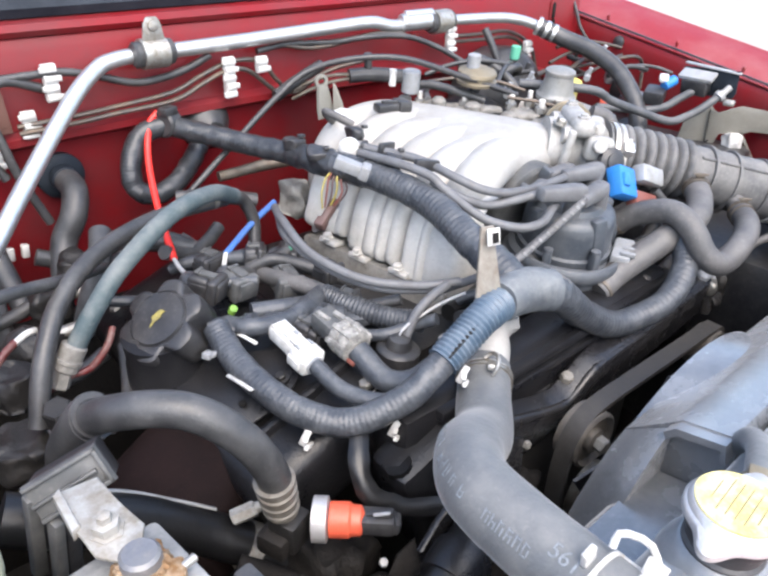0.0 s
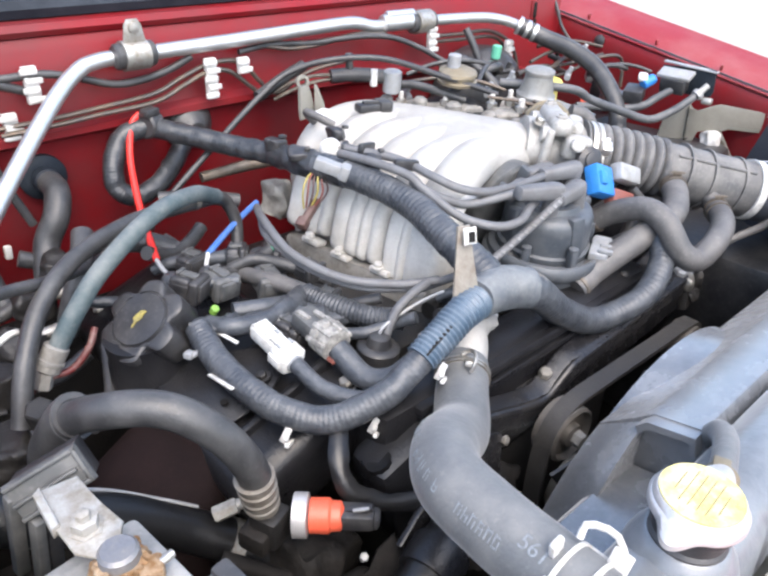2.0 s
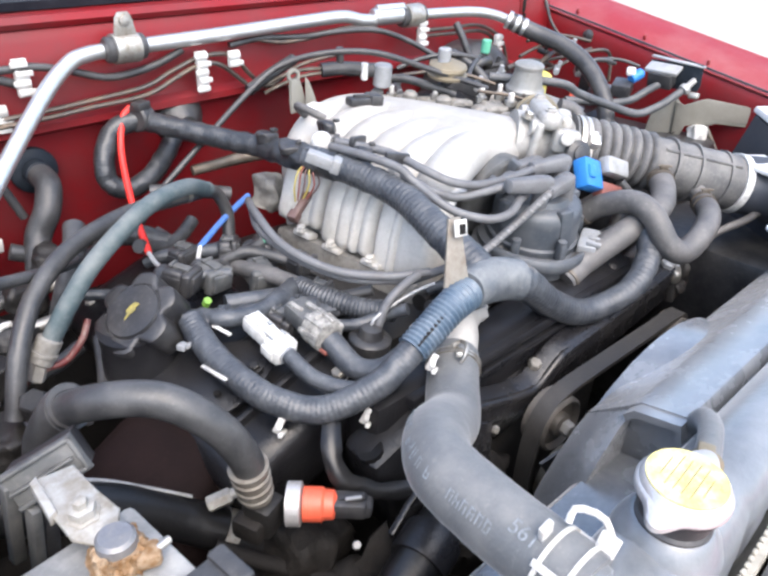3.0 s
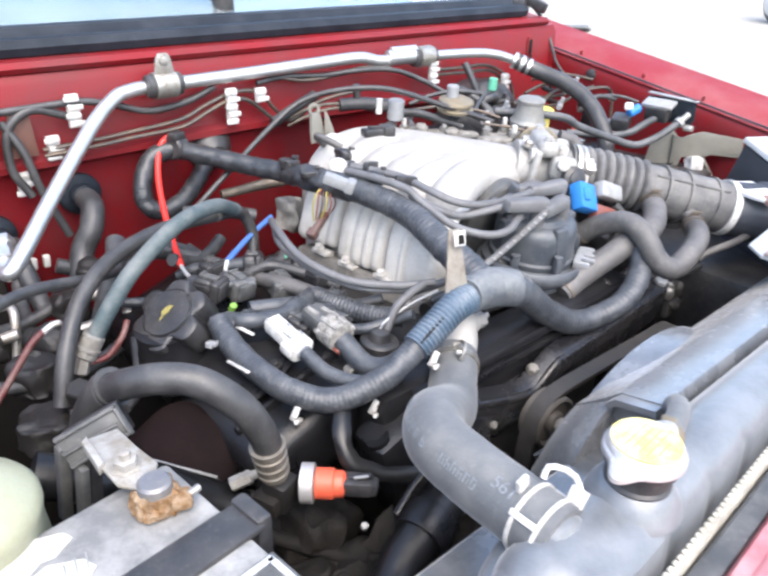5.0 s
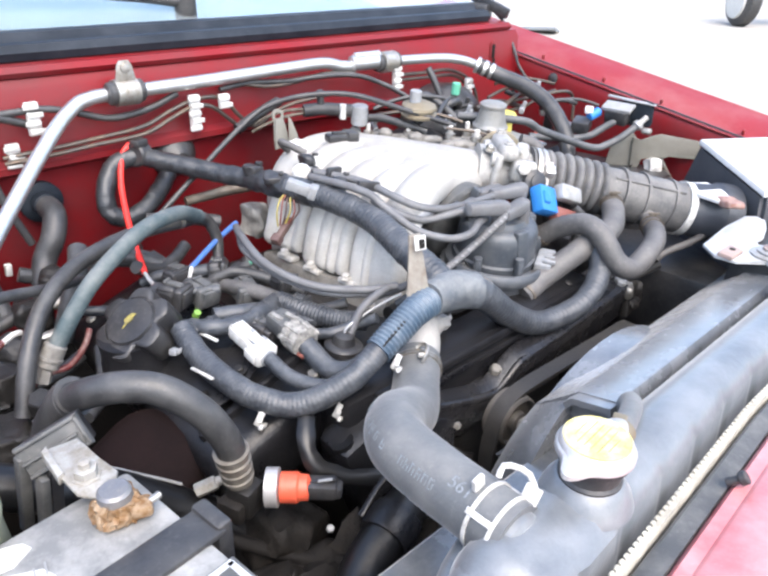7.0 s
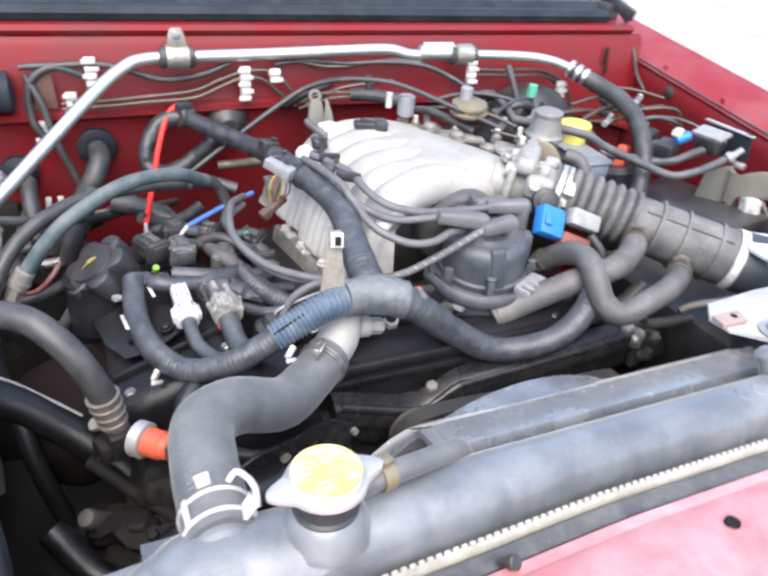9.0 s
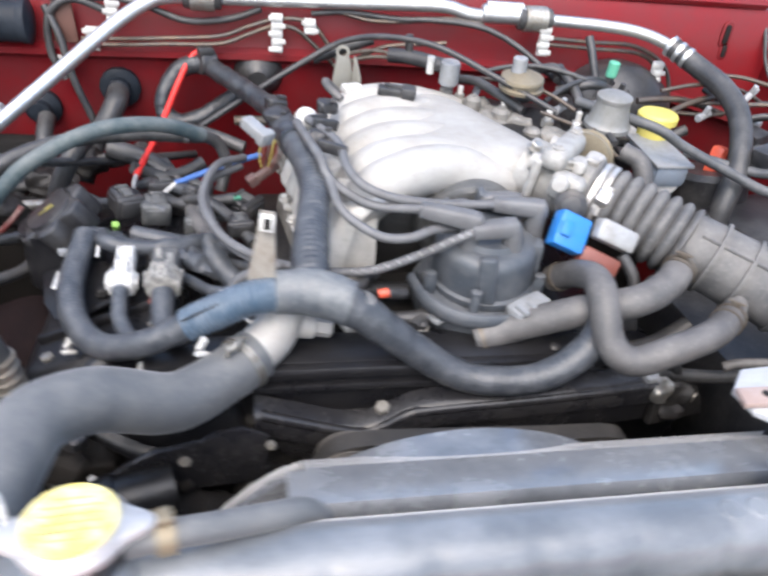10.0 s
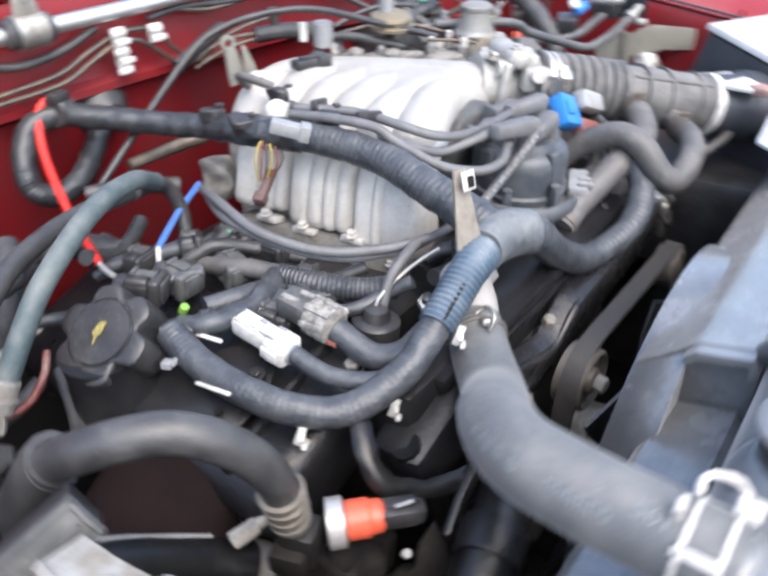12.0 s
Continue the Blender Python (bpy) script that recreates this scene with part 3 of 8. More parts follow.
bm = lathe((-0.150, -0.002, 1.0007), (-0.150, -0.002, 1.1), [(0, 0.0226), (0.0012, 0.0226), (0.0014, 0.0218)], 40)
part("cap_label", bm, YLABEL, cap, "worn yellow warning label")
bm = bmesh.new()
for k in range(6):
    w = 0.0145 if k not in (0, 5) else 0.0085
    box((-0.150, -0.0145 + k * 0.005, 1.0022), (w * 2, 0.0007, 0.0003), (0, 0, 4), 0, bm)
part("label_line", bm, ZINC, cap, "worn unreadable print lines")["kind"] = "stuff"
# outlet at the hose and overflow pipe
bm = rod((-0.216, 0.004, 0.945), (-0.2155, 0.030, 0.950), 0.0215, 28)
part("hose_outlet", bm, TANK, rad)
bm = tube([(-0.285, 0.002, 0.905), (-0.265, 0.002, 0.922), (-0.235, 0.003, 0.934), (-0.200, 0.004, 0.936), (-0.160, 0.005, 0.930)], [0.016, 0.024, 0.0272, 0.0268, 0.020], 32, 0.003, flat=0.85)
part("outlet_boss", bm, TANK, rad)
bm = tube([(-0.262, 0.020, 0.905), (-0.243, 0.030, 0.912), (-0.222, 0.036, 0.918)], [0.014, 0.0145, 0.013], 18)
part("drain_stub", bm, TANK, rad)
bm = slab([(-0.290, 0.030), (-0.262, 0.012), (-0.232, 0.020), (-0.190, 0.028), (-0.192, 0.066), (-0.205, 0.078), (-0.270, 0.078), (-0.300, 0.060)], 0.010, pose(0, 0, 0.885, 0, -6, 0), 0.003)
part("side_plate", bm, TANK, rad, "mottled grey side plate")
ov = [(-0.127, 0.000, 0.976), (-0.107, 0.002, 0.978), (-0.078, 0.010, 0.972), (-0.05, 0.020, 0.964), (-0.032, 0.030, 0.954), (-0.020, 0.038, 0.936)]
ovh = solo("overflow_hose", tube(ov, 0.0085), RADRUB, "grey rubber overflow hose from the filler neck", "hose")
bm = lathe((-0.112, 0.001, 0.978), (-0.102, 0.003, 0.9775), [(0, 0.0092), (0, 0.0108), (0.010, 0.0108), (0.010, 0.0092)], 20, closed=True)
box((-0.107, 0.004, 0.990), (0.009, 0.010, 0.006), (0, 0, 20), 0.001, bm)
part("clip", bm, ZINC, ovh, "yellow zinc spring clip")
for k in range(3):
    bm = lathe((0.232 + k * 0.0195, 0.001, 0.950), (0.232 + k * 0.0195, -0.006, 1.0), [(0, 0.0085), (0.0115, 0.0080), (0.0128, 0.0065)], 22)
    part("tank_boss", bm, TANK, rad)
bm = lathe((0.298, 0.012, 0.945), (0.281, 0.028, 0.980), [(0, 0.015), (0.010, 0.0135), (0.026, 0.0095), (0.032, 0.0085), (0.033, 0.0102), (0.038, 0.0100), (0.041, 0.006)], 22)
part("vent_stub", bm, TANK, rad)
# bracket of the radiator by the tank's near end
bm = box((-0.285, 0.015, 0.880), (0.045, 0.10, 0.012), (0, -6, 0), 0.003)
part("mount_bracket", bm, TANK, rad, "dusty mounting bracket")

# ---- fan shroud ----
shr = thing("fan_shroud", (0.08, 0.09, 0.45), "dusty black plastic fan shroud behind the radiator", "fan shroud")
sp = [(0.036, 0.80), (0.036, 0.938), (0.041, 0.945), (0.078, 0.936), (0.086, 0.928), (0.118, 0.900), (0.120, 0.80)]
part("shroud_top", extrude_x(sp, -0.028, 0.405, 0.0, 30), SHROUD, shr, "raised dusty top section")
lp = [(0.037, 0.80), (0.037, 0.885), (0.042, 0.890), (0.086, 0.880), (0.092, 0.872), (0.092, 0.80)]
part("shroud_low", extrude_x(lp, -0.265, -0.030, 0.0, 12), SHROUD, shr)
bm = extrude_x([(0.037, 0.928), (0.041, 0.9435), (0.077, 0.935), (0.085, 0.926), (0.081, 0.921), (0.075, 0.929), (0.043, 0.937), (0.041, 0.925)], -0.040, -0.027, 0.0, 2)
part("shroud_end", bm, SHROUD, shr, "folded end lip")
bm = loft([[Vector((x, y, z)) for y, z in ((0.082, 0.78), (0.082, a), (0.088, a - 0.004), (0.118, b), (0.121, 0.78))] for x, a, b in ((-0.029, 0.926, 0.899), (-0.045, 0.918, 0.892), (-0.065, 0.901, 0.877), (-0.085, 0.878, 0.856), (-0.102, 0.850, 0.832), (-0.115, 0.815, 0.80))])
part("shroud_slope", bm, SHROUD, shr, sharp=1.3)
secs = []
for k in range(40):
    a = math.radians(200 - k * 220 / 39)
    cx, cz, R0 = 0.105, 0.706, 0.211
    c, s = math.cos(a), math.sin(a)
    secs.append([Vector((cx + c * r, y, cz + s * r)) for r, y in ((R0 + 0.010, 0.056), (R0 + 0.004, 0.100), (R0, 0.124), (R0 - 0.004, 0.124), (R0 - 0.002, 0.100), (R0 + 0.004, 0.056))])
part("shroud_ring", loft(secs), SHROUD, shr, "curved shroud ring round the fan")
fan = thing("cooling_fan", (0.075, 0.14, 0.50), "black seven-bladed cooling fan inside the shroud", "fan")
for k in range(7):
    a = 2 * math.pi * (k + 0.35) / 7
    c, s = math.cos(a), math.sin(a)
    pts = []
    for r, w, tw in ((0.05, 0.02, 0.012), (0.13, 0.034, 0.016), (0.168, 0.038, 0.014)):
        pts.append([Vector((0.075 + c * r - s * w * e, 0.128 + tw * e + d, 0.705 + s * r + c * w * e)) for e, d in ((-1, 0), (1, 0), (1, 0.003), (-1, 0.003))])
    part("blade", loft(pts), BLACK, fan)
part("hub", lathe((0.075, 0.10, 0.705), (0.075, 0.2, 0.705), [(0, 0.03), (0.005, 0.06), (0.05, 0.06), (0.055, 0.04), (0.09, 0.035)], 32), STEEL, fan)

# ---- engine ----
eng = thing("engine", (0.05, 0.42, 0.46), "dusty V6 engine with a cast aluminium intake plenum", "engine")
bm = box((0.05, 0.43, 0.66), (0.34, 0.42, 0.36), bev=0.03)
box((0.06, 0.47, 0.83), (0.26, 0.30, 0.10), bev=0.02, bm=bm)
part("block", bm, IRON, eng, "oily dark engine block")
# near valve cover with its ribs
bm = box((-0.195, 0.46, 0.835), (0.155, 0.36, 0.085), (0, -20, 0), 0.022, cuts=4)
cover = part("valve_cover", bm, COVER, eng, "dusty black valve cover")
for y in (0.33, 0.40, 0.55):
    part("cover_rib", box((-0.205, y, 0.878), (0.13, 0.010, 0.014), (0, -20, 0), 0.004), COVER, cover)
for y, x in ((0.30, -0.25), (0.30, -0.15), (0.46, -0.262), (0.61, -0.25)):
    bolt((x, y, 0.872 + (x + 0.2) * 0.36), (-0.3, 0, 1), 0.0065, 0.007, STEEL, cover)
bm = box((0.32, 0.44, 0.805), (0.165, 0.40, 0.09), (0, 22, 0), 0.025, cuts=4)
part("valve_cover", bm, COVER, eng)
bm = box((-0.300, 0.375, 0.785), (0.13, 0.13, 0.13), (10, -12, 20), 0.045, cuts=5)
part("heat_shield", bm, material("brown black heat shield", (0.011, 0.0070, 0.0068), 0.8, metal=0.0, dirt=(0.026, 0.015, 0.014), amount=0.5, scale=15, bump=0.3, spec=0.08), eng, "brown-black rounded heat shield")
# oil filler
bm = lathe((-0.262, 0.452, 0.86), (-0.271, 0.449, 0.945), [(0, 0.040), (0.035, 0.036), (0.040, 0.034), (0.062, 0.034)], 32)
part("oil_neck", bm, COVER, eng)

# upper timing cover with its ledges, and the accessory bracket
part("timing_cover", box((0.055, 0.262, 0.845), (0.43, 0.05, 0.10), (0, 0, 0), 0.012), COVER, eng, "black timing belt cover")
part("cover_ledge", box((0.075, 0.247, 0.884), (0.40, 0.036, 0.012), (-8, 0, 0), 0.004), COVER, eng)
part("cover_ledge", box((0.075, 0.250, 0.868), (0.38, 0.04, 0.008), (0, 0, 0), 0.003), COVER, eng)
part("timing_side", box((-0.115, 0.24, 0.81), (0.10, 0.05, 0.13), (0, -18, 0), 0.012), COVER, eng)
rail = [(-0.062, 0.003), (-0.03, -0.008), (0.0, -0.018), (0.030, -0.024), (0.046, -0.020), (0.072, -0.004), (0.09, -0.001), (0.316, 0.013), (0.318, -0.030), (0.20, -0.042), (0.06, -0.052), (-0.02, -0.062), (-0.072, -0.030)]
bm = slab(rail, 0.008, pose(0.006, 0.222, 0.852, 90, 0, 0), 0.002)
tube([(-0.056, 0.214, 0.855), (-0.022, 0.213, 0.844), (0.010, 0.212, 0.834), (0.036, 0.212, 0.828), (0.056, 0.212, 0.834), (0.079, 0.212, 0.848), (0.10, 0.213, 0.851), (0.20, 0.213, 0.858), (0.322, 0.214, 0.866)], 0.0056, 10, bm=bm)
secs = []
for x, y, z in ((-0.062, 0.214, 0.857), (-0.022, 0.213, 0.846), (0.010, 0.212, 0.836), (0.036, 0.212, 0.831), (0.056, 0.212, 0.838), (0.079, 0.212, 0.852), (0.10, 0.213, 0.856), (0.20, 0.213, 0.863), (0.325, 0.214, 0.871)):
    secs.append([Vector((x, y + dy, z + dz)) for dy, dz in ((-0.003, -0.024), (-0.005, -0.006), (-0.002, 0.0), (0.004, 0.003), (0.018, 0.007), (0.022, 0.004), (0.022, -0.024))])
loft(secs, bm)
part("accessory_bracket", bm, GLOSSY, eng, "black stamped accessory bracket")
bolt((0.056, 0.227, 0.840), (0, -0.3, 1), 0.0072, 0.008, GRUB, eng, washer=False)
bm = slab([(-0.038, -0.03), (0.040, -0.026), (0.036, -0.004), (0.026, 0.014), (0.012, 0.010), (0.002, 0.022), (-0.012, 0.020), (-0.020, 0.006), (-0.034, 0.004)], 0.014, pose(0.352, 0.222, 0.846, 78, 0, 8) @ Matrix.Scale(0.8, 4), 0.003)
bolt((0.318, 0.222, 0.868), (0, -0.3, 1), 0.009, 0.010, PALE, eng)
part("end_tab", box((0.330, 0.220, 0.862), (0.026, 0.018, 0.004), (0, -20, 12), 0.001), PALE, eng, "pale bent tab")
part("bracket_end", bm, IRON, eng, "grimy cast bracket end")
for p, sz, a in (((0.330, 0.214, 0.856), (0.030, 0.022, 0.026), 20), ((0.352, 0.218, 0.850), (0.034, 0.020, 0.030), -15), ((0.374, 0.222, 0.842), (0.026, 0.024, 0.022), 30), ((0.345, 0.208, 0.838), (0.040, 0.016, 0.020), 5)):
    part("bracket_lump", casting(p, tuple(c * 0.72 for c in sz), (0, 10, a), 0.007), STEEL if a > 10 else IRON, eng, "dusty corroded casting")
bm = slab([(-0.115, -0.05), (0.02, -0.05), (0.022, 0.0), (0.0, 0.012), (-0.02, 0.010), (-0.035, -0.002), (-0.075, -0.003), (-0.095, -0.014), (-0.120, -0.030)], 0.006, pose(-0.072, 0.200, 0.846, 84, 0, 4), 0.002)
part("lower_plate", bm, GLOSSY, eng, "black pressed plate with a wavy edge")
bolt((-0.122, 0.197, 0.828), (0, -1, 0.2), 0.0070, 0.007, GRUB, eng, washer=False)
bolt((-0.048, 0.196, 0.838), (0, -1, 0.2), 0.0045, 0.004, GRUB, eng, washer=False)

# lower intake and plenum with six runners
bm = loft([[Vector((x, y, z)) for x, z in ((0.012, 0.845), (0.010, 0.90), (0.016, 0.955), (0.062, 0.972), (0.064, 0.90), (0.064, 0.845))] for y in (0.360, 0.372, 0.57, 0.60)])
part("lower_intake", bm, ALULOW, eng, "stained lower intake casting")
part("valley_casting", box((0.13, 0.50, 0.905), (0.16, 0.19, 0.11), (0, 0, 0), 0.02), IRON, eng, "dark casting under the plenum")
prof = [(0.205, 0.990), (0.13, 1.004), (0.075, 1.001), (0.043, 0.978), (0.034, 0.940), (0.036, 0.90), (0.040, 0.87)]
for k in range(6):
    y = 0.385 + k * 0.043
    s = 0.02 * (1 - k / 5.0)
    bm = tube([(x + s * (0.4 if z > 0.95 else 0.2), y + 0.02 * max(0, x - 0.05) * 4 + (0.02 * min(1, max(0, x - 0.06) * 14) if k == 0 else 0), z) for x, z in prof], [0.0245, 0.0265, 0.0260, 0.0235, 0.0215, 0.021], 22, 0.006)
    part("runner", bm, ALU, eng, "pale cast intake runner")


def intake_wall(y0, y1, foot, out_by, flutes):
    """One cast panel of the intake's side, with upright rounded flutes (centre, half width, height)."""
    secs = []
    for z, inward in ((0.998, 0.058), (0.990, 0.030), (0.978, 0.018), (0.962, 0.010), (0.940, 0.004), (foot + 0.012, -0.001), (foot + 0.004, -0.0005), (foot, 0.003)):
        ring = []
        for k in range(41):
            y = y0 + (y1 - y0) * k / 40
            h = max([0.0] + [a * math.sqrt(max(0.0, 1 - ((y - c) / w) ** 2)) for c, w, a in flutes])
            edge = min(1.0, (k + 0.5) / 3, (40.5 - k) / 3)
            ring.append(Vector((-0.012 - 0.157 * (y - 0.52) - out_by + inward - h * (1.0 if z < 0.985 else 0.4) + 0.004 * (1 - edge), y, z)))
        back = max(p.x for p in ring) + 0.014
        secs.append(ring + [Vector((back, y1, z)), Vector((back, y0, z))])
    return loft(secs)


for y0, y1, foot, o, fl in ((0.572, 0.5065, 0.914, 0.000, ((0.556, 0.013, 0.007), (0.529, 0.010, 0.006), (0.513, 0.007, 0.004))),
                            (0.4985, 0.4260, 0.906, 0.002, ((0.486, 0.012, 0.006), (0.466, 0.009, 0.0065), (0.450, 0.006, 0.007), (0.434, 0.008, 0.0055))),
                            (0.4225, 0.3520, 0.893, 0.003, ((0.411, 0.011, 0.004), (0.396, 0.0045, 0.0055), (0.371, 0.019, 0.004)))):
    part("intake_wall", intake_wall(y0, y1, foot, o, fl), ALULOW, eng, "stained cast intake wall with upright flutes", sharp=0.9)
for y, z in ((0.523, 0.910), (0.477, 0.906), (0.4186, 0.908), (0.374, 0.886)):
    x = -0.012 - 0.157 * (y - 0.52)
    bm = box((x - 0.004, y, z - 0.005), (0.018, 0.028, 0.008), (0, 14, 6), 0.003)
    lathe((x - 0.010, y, z + 0.001), (x - 0.014, y, z + 0.06), [(0, 0.0075), (0.002, 0.0075), (0.0025, 0.0055), (0.006, 0.0055), (0.007, 0.004)], 6, bm)
    part("intake_foot", bm, ALULOW, eng, "stained bolted intake foot")
part("wall_base", box((0.000, 0.462, 0.880), (0.034, 0.215, 0.040), (0, 10, 8), 0.006), GRUB, eng, "grubby base below the intake wall")
out = [(0.112, 0.425), (0.13, 0.408), (0.17, 0.402), (0.225, 0.396), (0.262, 0.412), (0.258, 0.455), (0.228, 0.52), (0.196, 0.585), (0.170, 0.618), (0.145, 0.622), (0.128, 0.59), (0.118, 0.50)]
cxy = (0.18, 0.46)
secs = []
for f, z in ((0.86, 0.930), (0.96, 0.945), (1.0, 0.97), (1.0, 0.995), (0.975, 1.008), (0.92, 1.018), (0.80, 1.0245), (0.55, 1.0275), (0.2, 1.028)):
    ring = spline([(cxy[0] + (x - cxy[0]) * f, cxy[1] + (y - cxy[1]) * f, z) for x, y in out + out[:1]], 60)[:-1]
    secs.append([p + Vector((0, 0, -0.006 * max(0, (p.x - 0.18) * 8))) for p in ring])
part("plenum", loft(secs), ALU, eng, "pale cast plenum chamber")
# throttle body with its flanges and lever
ax0, ax1 = Vector((0.238, 0.415, 1.002)), Vector((0.300, 0.362, 0.990))
d = (ax1 - ax0).normalized()
bm = lathe(ax0, ax1, [(-0.01, 0.034), (0.014, 0.033), (0.018, 0.030), (0.036, 0.029), (0.040, 0.034), (0.046, 0.034), (0.048, 0.032), (0.080, 0.0315)], 32)
side = d.cross(Vector((0, 0, 1))).normalized()
for sy, sz in ((1, 1), (1, -1), (-1, 1), (-1, -1)):
    lathe(ax0 + d * 0.006 + side * 0.029 * sy + Vector((0, 0, 0.024 * sz)), ax0 + d + side * 0.029 * sy + Vector((0, 0, 0.024 * sz)), [(0, 0.010), (0.010, 0.010), (0.012, 0.008)], 18, bm)
tb = part("throttle_body", bm, ALUD, eng, "cast throttle body")
across = Vector((0.65, 0.76, 0.0))
m = ax0 + d * 0.030 + Vector((0, 0, 0.036))
bm = box(m - across * 0.002, (0.080, 0.026, 0.022), (0, 0, 49.5), 0.009, cuts=3)
for f in (-0.028, 0.030):
    lathe(m + across * f + Vector((0, 0, 0.010)), m + across * f + Vector((0, 0, 1)), [(0, 0.0075), (0.003, 0.0075), (0.0035, 0.005), (0.006, 0.005)], 6, bm)
part("idle_valve", bm, ALUD, tb, "cast idle air chamber")
bm = box(ax0 + d * 0.012, (0.010, 0.086, 0.066), (0, 8, -40.5), 0.004, cuts=3)
part("flange", bm, ALUD, tb, "cast throttle flange")
bm = box(ax0 + d * 0.050 + Vector((-0.024, -0.028, 0.016)), (0.034, 0.022, 0.030), (0, 8, -40), 0.007, cuts=3)
rod(ax0 + d * 0.046 + Vector((-0.030, -0.036, 0.022)), ax0 + d * 0.046 + Vector((-0.036, -0.043, 0.025)), 0.0085, 16, bm=bm)
part("side_housing", bm, ALUD, tb)
for f, g, h in ((0.060, 0.012, 0.032), (0.052, -0.014, 0.034), (0.064, 0.030, 0.020)):
    part("throttle_lug", casting(ax0 + d * f + across * g + Vector((0, 0, h)), (0.022, 0.018, 0.014), (0, 0, 50), 0.004), ALUD, tb)
part("throttle_sensor", lathe((0.252, 0.338, 1.000), (0.245, 0.322, 1.006), [(0, 0.016), (0.008, 0.016), (0.011, 0.010), (0.014, 0.010), (0.015, 0.006)], 22), BLACK, tb, "black round throttle sensor")
part("rear_base", casting((0.262, 0.560, 0.975), (0.13, 0.17, 0.07), (0, 0, -20), 0.008), IRON, eng)
for p, sz in (((0.225, 0.60, 1.006), (0.036, 0.030, 0.026)), ((0.262, 0.535, 1.006), (0.034, 0.026, 0.024)), ((0.298, 0.50, 1.004), (0.040, 0.028, 0.026)), ((0.325, 0.465, 1.006), (0.036, 0.030, 0.028)), ((0.245, 0.575, 1.004), (0.040, 0.026, 0.020))):
    part("cast_fitting", casting(p, sz, (0, 0, random.uniform(-40, 20)), 0.007), GRUB, eng, "grubby cast fitting beside the plenum")
bm = lathe(ax0 + d * 0.04 + Vector((0.032, 0.040, 0.012)), ax0 + d * 0.04 + Vector((0.060, 0.074, 0.012)), [(0, 0.006), (0.004, 0.030), (0.008, 0.031), (0.010, 0.026), (0.013, 0.026), (0.015, 0.031), (0.019, 0.030), (0.022, 0.008)], 32)
part("throttle_pulley", bm, ZINC, tb, "tarnished throttle cable drum")
for p in ((0.255, 0.372, 1.028), (0.228, 0.397, 1.034), (0.262, 0.43, 1.018), (0.20, 0.36, 0.995)):
    bolt(p, (0.2, -0.3, 1), 0.006, 0.006, STEEL, eng)
# studs, valves and small castings along the rear edge of the plenum
bm = bmesh.new()
for x, y, z, h, r in ((0.240, 0.545, 0.998, 0.026, 0.011), (0.215, 0.585, 0.998, 0.028, 0.010), (0.268, 0.505, 0.990, 0.026, 0.011), (0.285, 0.468, 0.985, 0.026, 0.012), (0.190, 0.625, 1.0, 0.024, 0.009)):
    lathe((x, y, z), (x, y, z + 1), [(0, r * 1.3), (h * 0.3, r * 1.3), (h * 0.35, r), (h * 0.85, r), (h, r * 0.6)], 18, bm)
box((0.245, 0.525, 1.0), (0.09, 0.022, 0.02), (0, 10, -58), 0.004, bm)
box((0.30, 0.445, 1.0), (0.05, 0.03, 0.03), (0, 0, -40), 0.006, bm)
part("vacuum_fitting", bm, GRUB, eng, "grubby vacuum fittings")
bm = box((0.111, 0.566, 1.034), (0.044, 0.018, 0.011), (0, 4, -12), 0.003)
box((0.126, 0.563, 1.035), (0.018, 0.024, 0.014), (0, 4, -12), 0.003, bm)
box((0.108, 0.566, 1.041), (0.022, 0.006, 0.004), (0, 4, -12), 0.001, bm)
part("knock_connector", bm, BLACK, eng, "black connector on the plenum")
# thermostat outlet for the upper hose, turning up under the loom, with a short side stub
bm = tube([(-0.078, 0.228, 0.899), (-0.062, 0.241, 0.903), (-0.046, 0.254, 0.912), (-0.036, 0.266, 0.924), (-0.030, 0.278, 0.930)], [0.0205, 0.0212, 0.0215, 0.0200, 0.0185], 24, 0.004)
rod((-0.040, 0.266, 0.918), (-0.006, 0.268, 0.912), 0.0125, 18, bm=bm)
rod((-0.010, 0.268, 0.9125), (0.010, 0.268, 0.909), 0.0095, 6, bm=bm)
part("water_outlet", bm, ALU, eng, "dull aluminium water outlet")

# pale rear foot of the intake with a brassy pipe beside it
part("rear_foot", casting((-0.016, 0.598, 0.932), (0.030, 0.028, 0.040), (0, 18, 35), 0.014), GRUB, eng, "stained rear foot of the intake")
part("brass_pipe", tube([(-0.082, 0.664, 0.957), (-0.050, 0.660, 0.959), (-0.020, 0.656, 0.961), (0.010, 0.645, 0.963)], [0.0065, 0.0065, 0.0075, 0.0065], 16), RUSTY, eng, "brassy pipe stub")

# ---- oil cap ----
n = Vector((-0.62, -0.16, 0.90)).normalized()
c = Vector((-0.270, 0.447, 0.938))
prof_n, secs = 72, []
u = n.cross(Vector((0, 1, 0))).normalized()
v = n.cross(u)
